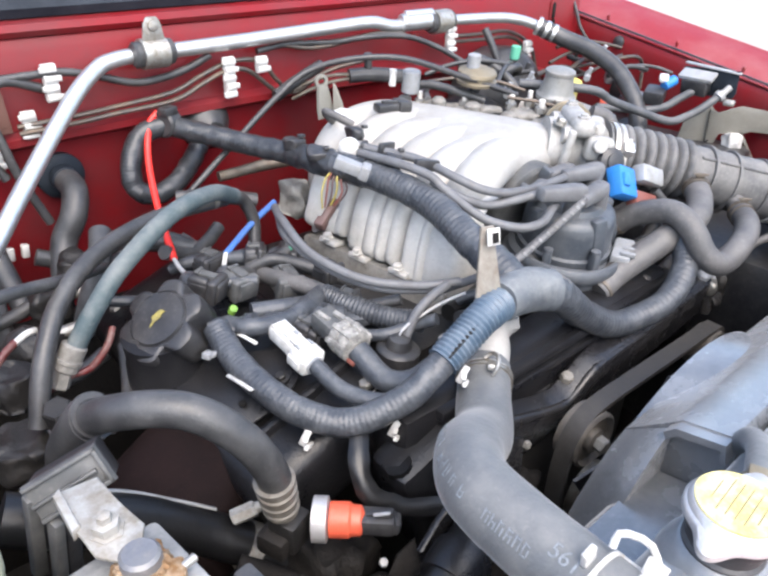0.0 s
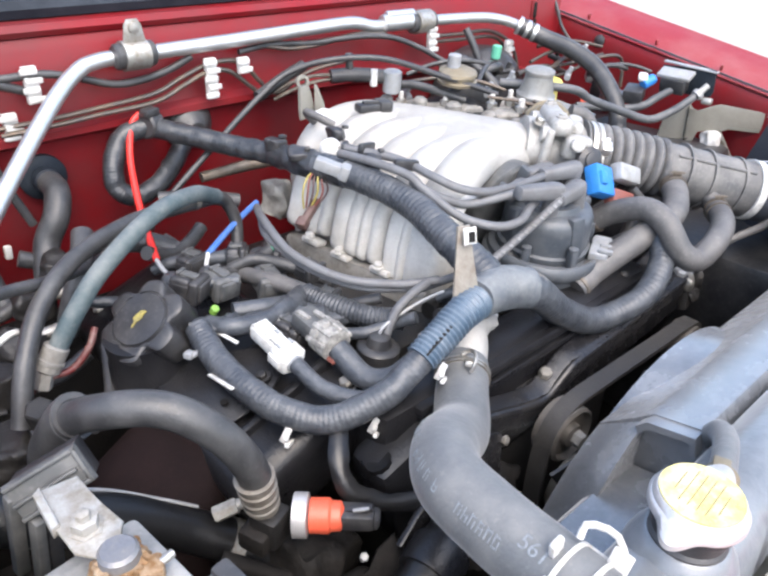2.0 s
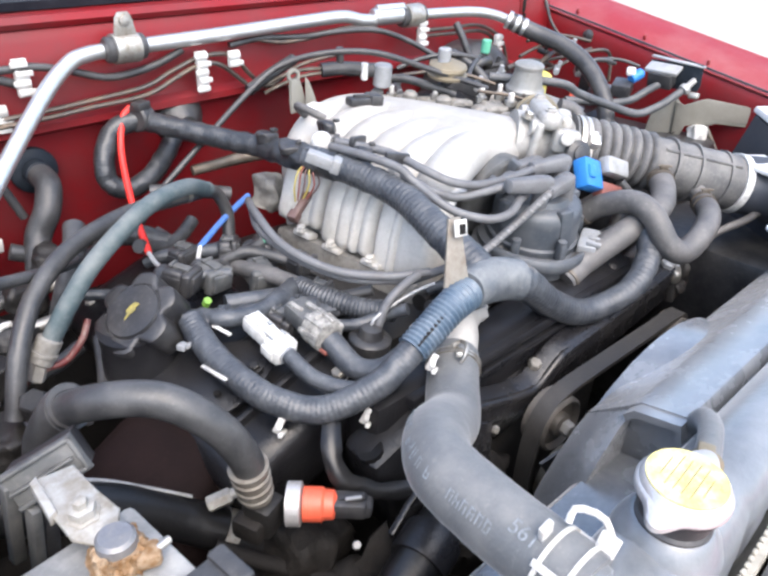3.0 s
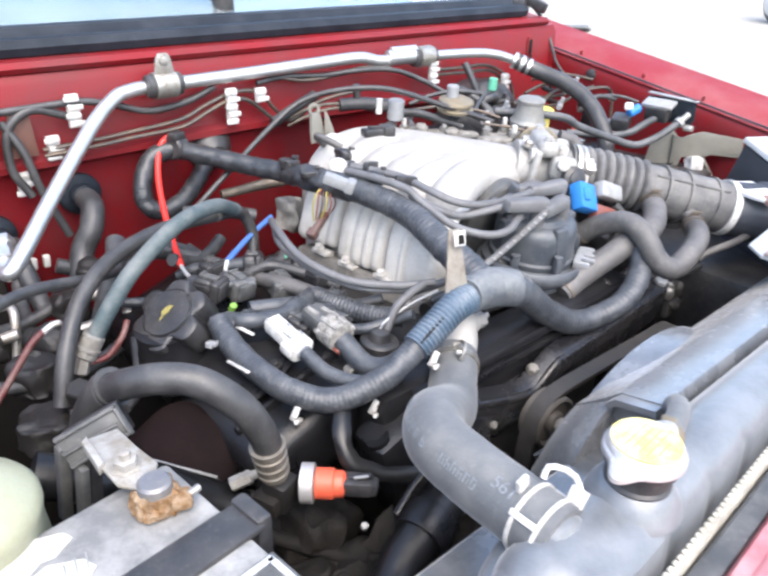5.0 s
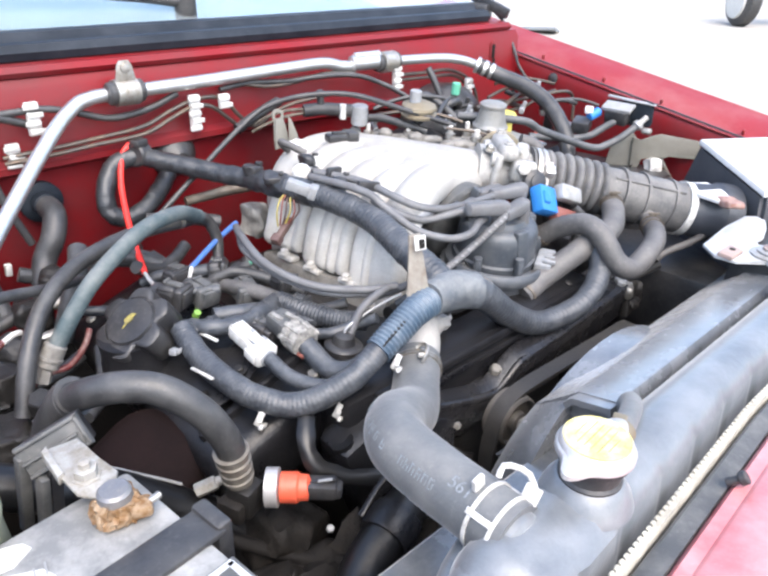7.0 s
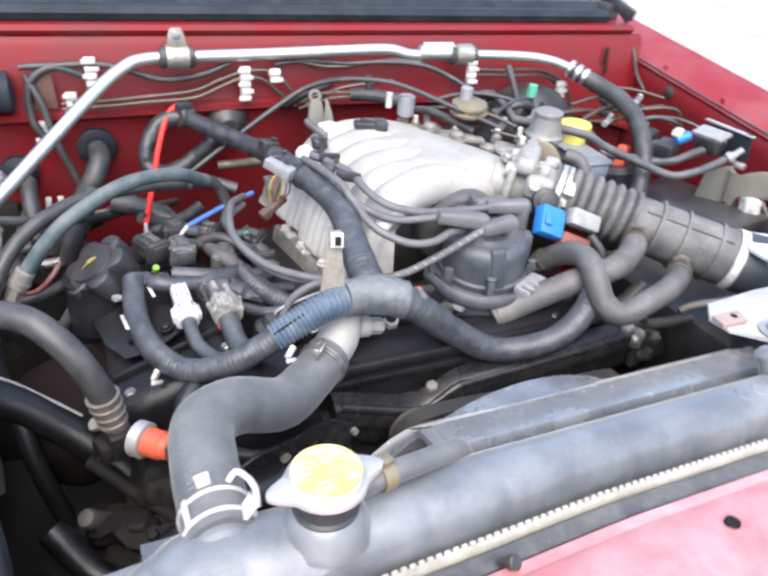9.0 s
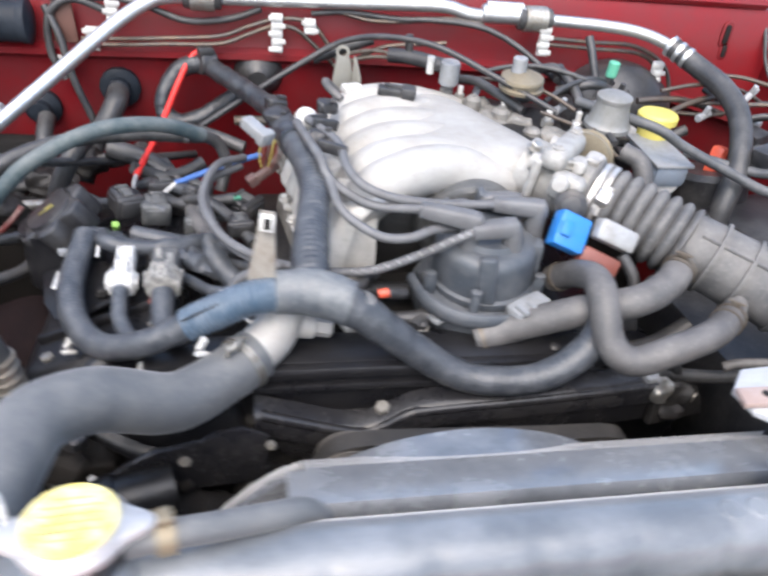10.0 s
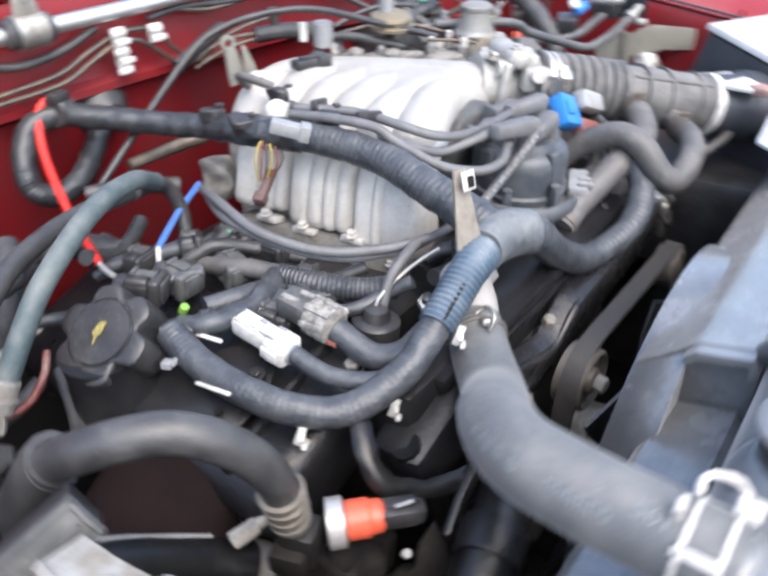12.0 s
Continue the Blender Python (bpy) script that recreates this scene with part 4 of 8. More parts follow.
for h, f in ((-0.036, 0.96), (-0.033, 1.0), (-0.008, 1.02), (-0.004, 1.0), (-0.0025, 0.94), (-0.002, 0.82), (-0.002, 0.70), (-0.0032, 0.68), (-0.0032, 0.65), (0.000, 0.62), (0.0005, 0.3)):
    ring = []
    for k in range(prof_n):
        a = 2 * math.pi * k / prof_n
        near = (a * 6 / (2 * math.pi) + 0.5) % 1.0 - 0.5
        lobe = 1.0 if f < 0.72 else 1 - 0.27 * math.exp(-((near / 0.19) ** 2))
        r = 0.0410 * f * lobe
        ring.append(c + n * h + (u * math.cos(a) + v * math.sin(a)) * r)
    secs.append(ring)
oil = solo("oil_filler_cap", loft(secs), BLACK, "black lobed oil filler cap with a worn yellow oil-can mark", "oil cap")
bm = bmesh.new()
q = Matrix((u, v, n)).transposed().to_euler()
m4 = Matrix.Translation(c + n * 0.0012) @ Matrix((u, v, n)).transposed().to_4x4()
m4 = m4 @ Matrix.Scale(0.75, 4)
slab([(-0.009, -0.004), (0.004, -0.005), (0.006, 0.000), (0.014, 0.003), (0.013, 0.0045), (0.005, 0.003), (0.001, 0.005), (-0.004, 0.005), (-0.006, 0.003), (-0.012, 0.004), (-0.012, 0.001)], 0.0008, m4, 0, bm)
part("oil_can_mark", bm, material("worn yellow mark", (0.30, 0.25, 0.06), 0.6, dirt=(0.10, 0.09, 0.05), amount=0.8, scale=150, bump=0.0), oil, "yellow oil-can pictogram")

# ---- hoses ----
UP = [(-0.060, 0.243, 0.902), (-0.085, 0.221, 0.897), (-0.125, 0.187, 0.901), (-0.174, 0.160, 0.932), (-0.205, 0.128, 0.946), (-0.213, 0.085, 0.949), (-0.215, 0.045, 0.950), (-0.2155, 0.008, 0.949)]
uph = solo("upper_radiator_hose", tube(UP, [0.0235, 0.0235, 0.0245, 0.0245, 0.0245, 0.0240, 0.0240], 32, 0.004, wobble=0.01), RADRUB, "grey moulded upper radiator hose with faded print", "radiator hose")
for f in (0.062, 0.078):
    band(UP, f, 0.0236, 0.0022, STEEL, uph, name="wire_clamp", screw=False, label="tarnished wire hose clamp")
bm = tube([(-0.083, 0.216, 0.922), (-0.080, 0.214, 0.930), (-0.073, 0.220, 0.934), (-0.068, 0.230, 0.930), (-0.074, 0.234, 0.926)], 0.0018, 8)
box((-0.078, 0.222, 0.926), (0.012, 0.008, 0.006), (0, 20, 40), 0.002, bm)
part("clamp_ear", bm, STEEL, uph, "bent wire ear of the clamp")
# flat spring clamp with two tangs at the tank end
s = spline(UP, 60)
t = (s[55] - s[52]).normalized()
bm = bmesh.new()
for a in (53, 57):
    lathe(s[a], s[a] + t, [(0, 0.0241), (0, 0.0254), (0.0027, 0.0254), (0.0027, 0.0241)], 32, bm, closed=True)
for ang in (20, 140, 230):
    w = Vector((math.cos(math.radians(ang)), 0, math.sin(math.radians(ang)))) * 0.0255
    box(s[55] + w, (0.0045, 0.021, 0.0018), (0, -ang + 90, 0), 0.0005, bm)
box(s[52] + Vector((-0.006, 0, 0.028)), (0.010, 0.004, 0.010), (0, -10, 0), 0.001, bm)
box(s[58] + Vector((0.018, 0, 0.022)), (0.004, 0.012, 0.012), (0, 35, 0), 0.001, bm)
tube([s[53] + Vector((0.010, 0, 0.026)), s[53] + Vector((0.016, 0, 0.033)), s[56] + Vector((0.024, 0, 0.031)), s[58] + Vector((0.024, 0, 0.020))], 0.0022, 8, bm=bm)
part("spring_clamp", bm, WHITE, uph, "pale wide spring clamp")

BIG = [(-0.382, 0.388, 0.84), (-0.382, 0.380, 0.892), (-0.372, 0.352, 0.938), (-0.353, 0.312, 0.966), (-0.324, 0.284, 0.969), (-0.299, 0.264, 0.948), (-0.282, 0.255, 0.915), (-0.272, 0.257, 0.878)]
bigh = solo("air_conditioning_hose", tube(BIG, 0.0128, 24, 0.005), RUBBER, "thick black rubber hose with a ribbed metal crimp", "hose")
bm = tube(BIG[:3] + [(-0.366, 0.342, 0.949)], [0.0155, 0.0155, 0.0162, 0.0172], 24, 0.003)
lathe((-0.3675, 0.3450, 0.9465), (-0.3600, 0.3270, 0.9580), [(-0.001, 0.0130), (0, 0.0178), (0.0025, 0.0178), (0.0028, 0.0130)], 26, bm, closed=True)
part("sleeve", bm, RUBBER, bigh, "loose black rubber sleeve")
a, b = Vector((-0.277, 0.2555, 0.897)), Vector((-0.268, 0.258, 0.845))
bm = lathe(a, b, [(0, 0.0138), (0.0005, 0.0158), (0.0025, 0.0158), (0.0035, 0.0142), (0.0095, 0.0142), (0.0105, 0.0155), (0.0125, 0.0155), (0.0135, 0.0140), (0.020, 0.0140), (0.021, 0.0150), (0.023, 0.0150), (0.024, 0.0136), (0.030, 0.0136), (0.031, 0.0145), (0.034, 0.0145), (0.035, 0.012), (0.05, 0.012)], 28)
part("crimp", bm, material("tarnished beige crimp", (0.19, 0.175, 0.15), 0.5, metal=0.3, dirt=(0.09, 0.07, 0.05), amount=0.6, scale=60, bump=0.15), bigh, "tarnished ribbed crimp")

for name, pts, r, mat, label, kw in (
    ("heater_hose", [(0.240, 0.312, 0.930), (0.249, 0.285, 0.953), (0.250, 0.250, 0.968), (0.247, 0.222, 0.960), (0.250, 0.200, 0.934), (0.270, 0.188, 0.922), (0.305, 0.186, 0.935), (0.350, 0.200, 0.940), (0.385, 0.226, 0.941)], 0.0138, GREYRUB, "dusty grey S-bent water hose with wire clamps", {"wobble": 0.02}),
    ("bypass_hose", [(0.149, 0.264, 0.894), (0.185, 0.262, 0.908), (0.235, 0.246, 0.935), (0.290, 0.238, 0.952), (0.325, 0.252, 0.960), (0.346, 0.270, 0.968)], 0.0150, GREYRUB, "dusty grey water hose beside the distributor", {"wobble": 0.02}),
):
    h = solo(name, tube(pts, r, 22, 0.005, **kw), mat, label, "hose")
    band(pts, 0.035, r, 0.0035, RUSTY, h, screw=False)
    band(pts, 0.955, r, 0.0025, RUSTY, h, screw=False, label="rusty wire clamp")
    band(pts, 0.985, r, 0.0035, RUSTY, h, label="rusty screw clamp")

# refrigerant pipe along the firewall
PIP = [(-0.366, 0.622, 0.964), (-0.374, 0.600, 0.955), (-0.362, 0.594, 0.964), (-0.30, 0.645, 1.010), (-0.225, 0.700, 1.066), (-0.187, 0.722, 1.088), (-0.165, 0.728, 1.094), (-0.13, 0.729, 1.096), (0.0, 0.722, 1.099), (0.12, 0.715, 1.103), (0.195, 0.708, 1.105), (0.23, 0.703, 1.098), (0.265, 0.700, 1.096)]
pip = solo("refrigerant_pipe", tube(PIP, 0.0088, 22, 0.005), PIPE, "bare aluminium refrigerant pipe clipped along the firewall", "pipe")
bm = tube([(0.258, 0.699, 1.098), (0.34, 0.690, 1.098), (0.43, 0.675, 1.096), (0.475, 0.664, 1.090), (0.515, 0.650, 1.077)], 0.0078, 18, 0.005)
part("pipe_end", bm, PIPE, pip)
bm = rod((0.245, 0.698, 1.101), (0.305, 0.693, 1.101), 0.0125, 20)
rod((0.25, 0.696, 1.112), (0.30, 0.692, 1.112), 0.006, 14, bm=bm)
part("union", bm, PIPE, pip, "bright pipe union")
bm = lathe((-0.369, 0.612, 0.961), (-0.360, 0.650, 0.975), [(0, 0.009), (0.001, 0.0125), (0.012, 0.0125), (0.014, 0.010), (0.024, 0.010), (0.026, 0.013), (0.034, 0.013)], 6)
part("union_nut", bm, PIPE, pip, "bright hexagonal union nut")
for x, y, z, nm in ((-0.119, 0.722, 1.098, "clamp"), (0.318, 0.692, 1.098, "clamp")):
    bm = rod((x - 0.024, y, z), (x + 0.024, y, z), 0.0145, 20)
    part("rubber_bush", bm, RUBBER, pip)
    bm = lathe((x - 0.015, y, z), (x + 1, y, z), [(0, 0.0145), (0, 0.0168), (0.030, 0.0168), (0.030, 0.0145)], 24, closed=True)
    if x < 0:
        slab([(-0.014, 0.0), (0.014, 0.0), (0.010, 0.022), (0.006, 0.028), (-0.006, 0.028), (-0.010, 0.022)], 0.003, pose(x, y - 0.004, z + 0.012, 90, 0, 0), 0.0006, bm)
        lathe((x, y - 0.007, z + 0.031), (x, y - 1, z + 0.031), [(0, 0.006), (0.004, 0.006), (0.005, 0.003)], 12, bm)
    part(nm, bm, STEEL, pip, "grey pipe clamp bolted to the cowl")
ACH = [(0.505, 0.655, 1.081), (0.530, 0.620, 1.065), (0.545, 0.565, 1.050), (0.544, 0.515, 1.028), (0.525, 0.465, 0.99), (0.505, 0.440, 0.945), (0.495, 0.43, 0.87)]
ach = solo("suction_hose", tube(ACH, 0.0135, 20, 0.005), RUBBER, "black rubber suction hose joined to the aluminium pipe", "hose")
bm = bmesh.new()
for k in (0, 3, 6):
    sp2 = spline(ACH, 60)
    tt = (sp2[k + 1] - sp2[k]).normalized()
    lathe(sp2[k], sp2[k] + tt, [(0, 0.012), (0, 0.0146), (0.006, 0.0146), (0.006, 0.012)], 22, bm, closed=True)
part("crimp", bm, PIPE, ach, "aluminium crimp rings")

# sleeved hoses by the near fender
TL = [(-0.338, 0.466, 0.924), (-0.315, 0.468, 0.953), (-0.283, 0.477, 0.980), (-0.222, 0.499, 1.005), (-0.162, 0.532, 1.0), (-0.118, 0.566, 0.975)]
tl = solo("vacuum_hose", tube(TL, 0.0086, 16), TEAL, "blue-grey sleeved hose with a crimped metal end", "hose")
bm = rod((-0.350, 0.466, 0.907), (-0.336, 0.467, 0.928), 0.0110, 18)
lathe((-0.346, 0.466, 0.913), (-0.336, 0.467, 0.928), [(0, 0.0108), (0.001, 0.0122), (0.004, 0.0122), (0.005, 0.0108)], 18, bm)
rod((-0.358, 0.463, 0.893), (-0.350, 0.466, 0.909), 0.008, 6, bm=bm)
part("metal_end", bm, GRUB, tl, "dull crimped metal end")
fh = solo("fuel_hose", tube([(-0.385, 0.44, 0.88), (-0.366, 0.46, 0.925), (-0.335, 0.49, 0.958), (-0.285, 0.525, 0.975), (-0.21, 0.56, 0.976), (-0.12, 0.58, 0.968)], 0.0085, 14), RUBBER, "grey rubber fuel hose beside the sleeved hose", "hose")
band([(-0.21, 0.56, 0.976), (-0.165, 0.572, 0.973), (-0.12, 0.58, 0.968)], 0.8, 0.0086, 0.006, STEEL, fh, screw=False)
solo("ground_cable", tube([(-0.47, 0.40, 1.005), (-0.388, 0.465, 0.992), (-0.293, 0.540, 0.950), (-0.216, 0.625, 0.917), (-0.14, 0.70, 0.893)], 0.0055, 10), RUBBER, "black cable crossing below the firewall", "cable")
solo("throttle_cable", tube([(-0.150, 0.650, 0.934), (-0.123, 0.655, 0.953), (-0.059, 0.662, 0.995), (0.014, 0.672, 1.039), (0.058, 0.668, 1.064), (0.105, 0.640, 1.079), (0.165, 0.605, 1.079), (0.235, 0.565, 1.055), (0.30, 0.52, 1.030)], 0.0040, 10), BLACK, "black throttle cable arching over the plenum", "cable")
CC = [(0.020, 0.724, 1.084), (0.069, 0.722, 1.088), (0.134, 0.715, 1.084), (0.188, 0.700, 1.088), (0.245, 0.685, 1.085), (0.291, 0.665, 1.068), (0.330, 0.630, 1.042), (0.350, 0.580, 1.030), (0.352, 0.520, 1.026), (0.346, 0.450, 1.020)]
solo("speed_control_cable", tube(CC, 0.0040, 10), RUBBER, "second black cable running to the throttle drum", "cable")

# rubber elbows at the firewall
gr = solo("heater_pipe_hose", tube([(-0.238, 0.737, 0.968), (-0.238, 0.712, 0.962), (-0.250, 0.695, 0.940), (-0.268, 0.690, 0.912), (-0.285, 0.66, 0.87)], 0.0145, 18), RUBBER, "dark rubber hose leaving a firewall grommet", "hose")
bm = lathe((-0.238, 0.757, 0.968), (-0.238, 0.70, 0.967), [(0, 0.027), (0.008, 0.027), (0.011, 0.023), (0.012, 0.016), (0.024, 0.0155), (0.026, 0.013)], 30)
part("grommet", bm, SEAL, gr, "round black firewall grommet")
solo("heater_return_hose", tube([(-0.255, 0.60, 0.958), (-0.268, 0.575, 0.945), (-0.285, 0.565, 0.915), (-0.30, 0.57, 0.87)], 0.0115, 18), RUBBER, "black rubber hose behind the sleeved hoses", "hose")
solo("firewall_grommet", lathe((-0.345, 0.765, 0.935), (-0.345, 0.70, 0.93), [(0, 0.025), (0.010, 0.025), (0.013, 0.020), (0.016, 0.015), (0.026, 0.014), (0.028, 0.008)], 26), SEAL, "round black rubber grommet in the firewall", "grommet")
solo("wiring_grommet", lathe((-0.049, 0.765, 0.998), (-0.052, 0.70, 0.990), [(0, 0.034), (0.018, 0.034), (0.026, 0.030), (0.036, 0.022), (0.044, 0.013)], 30), RUBBER, "large black wiring grommet in the firewall", "grommet")

# ---- wiring harness ----
har = thing("engine_wiring_harness", (-0.01, 0.26, 0.90), "black taped engine wiring harness with blue-grey split loom", "wiring harness")
FL = [(-0.229, 0.418, 0.925), (-0.231, 0.400, 0.918), (-0.233, 0.374, 0.912), (-0.231, 0.335, 0.907), (-0.219, 0.297, 0.900), (-0.193, 0.267, 0.897), (-0.154, 0.247, 0.914), (-0.130, 0.245, 0.926), (-0.104, 0.2445, 0.941)]
part("front_loop", tube(FL, 0.0122, 16, 0.003, wobble=0.06, ribs=0.0046, depth=0.00014), TAPE, har)
SPL = [(-0.116, 0.2442, 0.9350), (-0.090, 0.2448, 0.948), (-0.062, 0.246, 0.960), (-0.030, 0.250, 0.962)]
loom = part("split_loom", tube(SPL, [0.0140, 0.0147, 0.0150, 0.0155], 20, ribs=0.0046, depth=0.0009, wobble=0.04), LOOM, har, "blue-grey ribbed split loom")
part("slit", tube([Vector(p) + Vector((-0.003, -0.0095 + 0.002 * k, 0.0108)) for k, p in enumerate(SPL[:3])], [0.0012, 0.0026, 0.0012], 8, flat=0.5), DARK, loom, "open slit along the loom")
part("junction", tube([(-0.042, 0.249, 0.963), (-0.010, 0.250, 0.962), (0.022, 0.242, 0.955)], [0.0185, 0.0215, 0.0200], 20, 0.003, wobble=0.07), WRAP, har, "taped harness junction")
part("tape_wrap", lathe((0.026, 0.2405, 0.9515), (0.052, 0.2370, 0.934), [(0, 0.0165), (0.0005, 0.0178), (0.009, 0.0174), (0.010, 0.0160)], 28), material("worn grey tape", (0.09, 0.09, 0.09), 0.6, dirt=(0.28, 0.27, 0.25), amount=0.6, scale=70, bump=0.3), har, "worn pale tape wrap")
part("right_branch", tube([(0.0, 0.250, 0.960), (0.031, 0.238, 0.948), (0.081, 0.236, 0.907), (0.136, 0.224, 0.879), (0.196, 0.206, 0.893), (0.240, 0.214, 0.920), (0.262, 0.24, 0.945)], [0.0185, 0.0165, 0.0150, 0.0140, 0.0140, 0.0135], 18, 0.003, wobble=0.05, ribs=0.0065, depth=0.00013), TAPE, har)
part("main_trunk", tube([(-0.011, 0.256, 0.964), (-0.010, 0.290, 0.977), (-0.005, 0.334, 0.988), (0.000, 0.376, 0.998), (-0.004, 0.420, 1.004), (-0.016, 0.472, 1.008), (-0.023, 0.505, 1.007)], [0.0178, 0.0168, 0.0158, 0.0152, 0.0150, 0.0150], 20, 0.003, wobble=0.07, ribs=0.0060, depth=0.00022), TAPE, har)
part("rear_trunk", tube([(-0.014, 0.465, 1.008), (-0.024, 0.520, 1.005), (-0.030, 0.580, 1.001)], [0.0165, 0.0155, 0.0140], 18, 0.003, wobble=0.20), LOOMK, har)
part("rear_loom", tube([(-0.028, 0.570, 1.001), (-0.045, 0.610, 1.001), (-0.075, 0.658, 1.006), (-0.118, 0.712, 1.016)], [0.0130, 0.0128, 0.0125], 18, ribs=0.0040, depth=0.00009, wobble=0.10), LOOMK, har, "ribbed black loom")
part("firewall_loop", tube([(-0.112, 0.712, 1.018), (-0.150, 0.716, 1.008), (-0.172, 0.705, 0.980), (-0.174, 0.695, 0.955), (-0.155, 0.688, 0.944), (-0.125, 0.692, 0.951), (-0.090, 0.712, 0.968), (-0.056, 0.738, 0.990)], 0.0122, 16, ribs=0.0040, depth=0.00009, wobble=0.10), LOOMK, har)
bm = rod((-0.128, 0.706, 1.020), (-0.108, 0.716, 1.018), 0.0165, 20)
box((-0.118, 0.705, 1.035), (0.02, 0.014, 0.01), (0, 0, 20), 0.002, bm)
part("harness_clip", bm, BLACK, har, "black harness clip")
for p in ((-0.226, 0.287, 0.886), (-0.160, 0.252, 0.882), (-0.104, 0.231, 0.924)):
    bm = box(p, (0.0045, 0.006, 0.016), (20, 15, 30), 0.001)
    box((p[0], p[1] - 0.004, p[2] - 0.007), (0.013, 0.004, 0.004), (0, 20, 30), 0.001, bm)
    box((p[0], p[1] - 0.002, p[2] + 0.001), (0.010, 0.004, 0.003), (0, -35, 30), 0.001, bm)
    part("push_clip", bm, WHITE, har, "white push-in clip")
secs = []
path = spline([(-0.190, 0.262, 0.892), (-0.203, 0.247, 0.884), (-0.211, 0.234, 0.872), (-0.208, 0.222, 0.858), (-0.192, 0.210, 0.847), (-0.165, 0.198, 0.838), (-0.140, 0.190, 0.830)], 30)
for k, c in enumerate(path):
    along = (path[min(k + 1, 29)] - path[max(k - 1, 0)]).normalized()
    wide = along.cross(Vector((0.45, 0.70, -0.55))).normalized() * (0.0085 + 0.0025 * noise.noise(c * 90))
    deep = along.cross(wide).normalized() * 0.0026
    kink = deep * 0.7 * noise.noise(c * 140)
    secs.append([c + wide + kink, c + deep + wide * 0.5, c + deep * 1.4, c + deep - wide * 0.6, c - wide + kink, c - deep])
part("drop_branch", loft(secs), BLKHOSE, har, "flat black taped strap")
for k in range(6):
    o = Vector((0.0022 * k, -0.0015 * k, 0.001 * (k % 2)))
    bm = tube([Vector((-0.034, 0.500, 1.004)) + o, Vector((-0.046, 0.496, 0.998)) + o * 1.6, Vector((-0.052, 0.494, 0.984)) + o * 2.0, Vector((-0.050, 0.496, 0.966)) + o], 0.0011, 6, 0.004)
    part("bare_wire", bm, (YELW, BROWNP, BROWND)[k % 3], har, ("loose yellow wire", "loose red-brown wire", "loose brown wire")[k % 3])
bm = box((-0.045, 0.490, 0.963), (0.034, 0.009, 0.010), (0, -28, 20), 0.003)
box((-0.060, 0.485, 0.955), (0.012, 0.012, 0.012), (0, -28, 20), 0.002, bm)
part("loose_plug", bm, BROWND, har, "brown loose plug")
bm = box((-0.055, 0.440, 1.032), (0.034, 0.014, 0.012), (0, 18, -48), 0.002)
box((-0.046, 0.430, 1.028), (0.010, 0.017, 0.015), (0, 18, -48), 0.002, bm)
part("loom_connector", bm, GREYP, har, "pale grey connector")
bm = lathe((0.002, 0.516, 1.010), (-0.002, 0.504, 1.033), [(0, 0.010), (0.004, 0.0125), (0.014, 0.0125), (0.019, 0.009), (0.021, 0.004)], 22)
part("round_connector", bm, WHITE, har, "white round connector")

# ---- distributor with its leads ----
dis = thing("distributor", (0.185, 0.335, 0.86), "dark blue-grey distributor with grey plug leads", "distributor")
DCAP = material("blue black distributor cap", (0.045, 0.053, 0.064), 0.42, dirt=(0.12, 0.123, 0.125), amount=0.5, scale=25, bump=0.06, dust=0.5)
bm = lathe((0.168, 0.328, 0.921), (0.166, 0.320, 1.0), [(0, 0.053), (0.002, 0.0545), (0.010, 0.0545), (0.012, 0.0510), (0.036, 0.0505), (0.044, 0.0500), (0.050, 0.0475), (0.0535, 0.0425), (0.0545, 0.034), (0.060, 0.031), (0.061, 0.010)], 40)
dcap = part("cap", bm, DCAP, dis)
for a in (75, 165, 255, 345):
    q = Vector((0.169 + 0.047 * math.cos(math.radians(a)), 0.325 + 0.047 * math.sin(math.radians(a)), 0.950))
    part("cap_rib", box(q, (0.012, 0.018, 0.050), (6, 0, a), 0.004), DCAP, dcap)
bm = lathe((0.162, 0.332, 0.878), (0.162, 0.329, 0.916), [(0, 0.045), (0.010, 0.060), (0.024, 0.064), (0.034, 0.064), (0.037, 0.059), (0.043, 0.058), (0.045, 0.050)], 40)
part("housing", bm, DCAP, dis, "dusty housing flange")
bm = tube([(0.094, 0.325, 0.926), (0.104, 0.290, 0.921), (0.130, 0.268, 0.916), (0.170, 0.262, 0.914), (0.210, 0.275, 0.915)], [0.004, 0.0055, 0.006, 0.0055, 0.004], 10, flat=1.6)
part("flange_lip", bm, DCAP, dis)
for a in (200, 250, 330):
    q = Vector((0.166 + 0.060 * math.cos(math.radians(a)), 0.328 + 0.060 * math.sin(math.radians(a)), 0.929))
    bm = box(q, (0.012, 0.009, 0.022), (0, 0, a), 0.003)
    lathe(q + Vector((0, 0, 0.010)), q + Vector((0, 0, 1)), [(0, 0.0055), (0.004, 0.0055), (0.005, 0.003)], 12, bm)
    part("retaining_screw", bm, DCAP, dis)
secs = []
for f, d in ((1.0, 0.030), (1.0, 0.0), (0.97, -0.006), (0.88, -0.010), (0.55, -0.012), (0.15, -0.012)):
    secs.append([Vector((0.166 + 0.057 * f * math.cos(b), 0.392 + d - 0.25 * (0.052 * f * math.sin(b)), 0.950 + 0.054 * f * math.sin(b))) for b in [2 * math.pi * i / 40 for i in range(40)]])
rc = part("rear_cover", loft(secs), CHARC, dis, "dusty round rear cover")
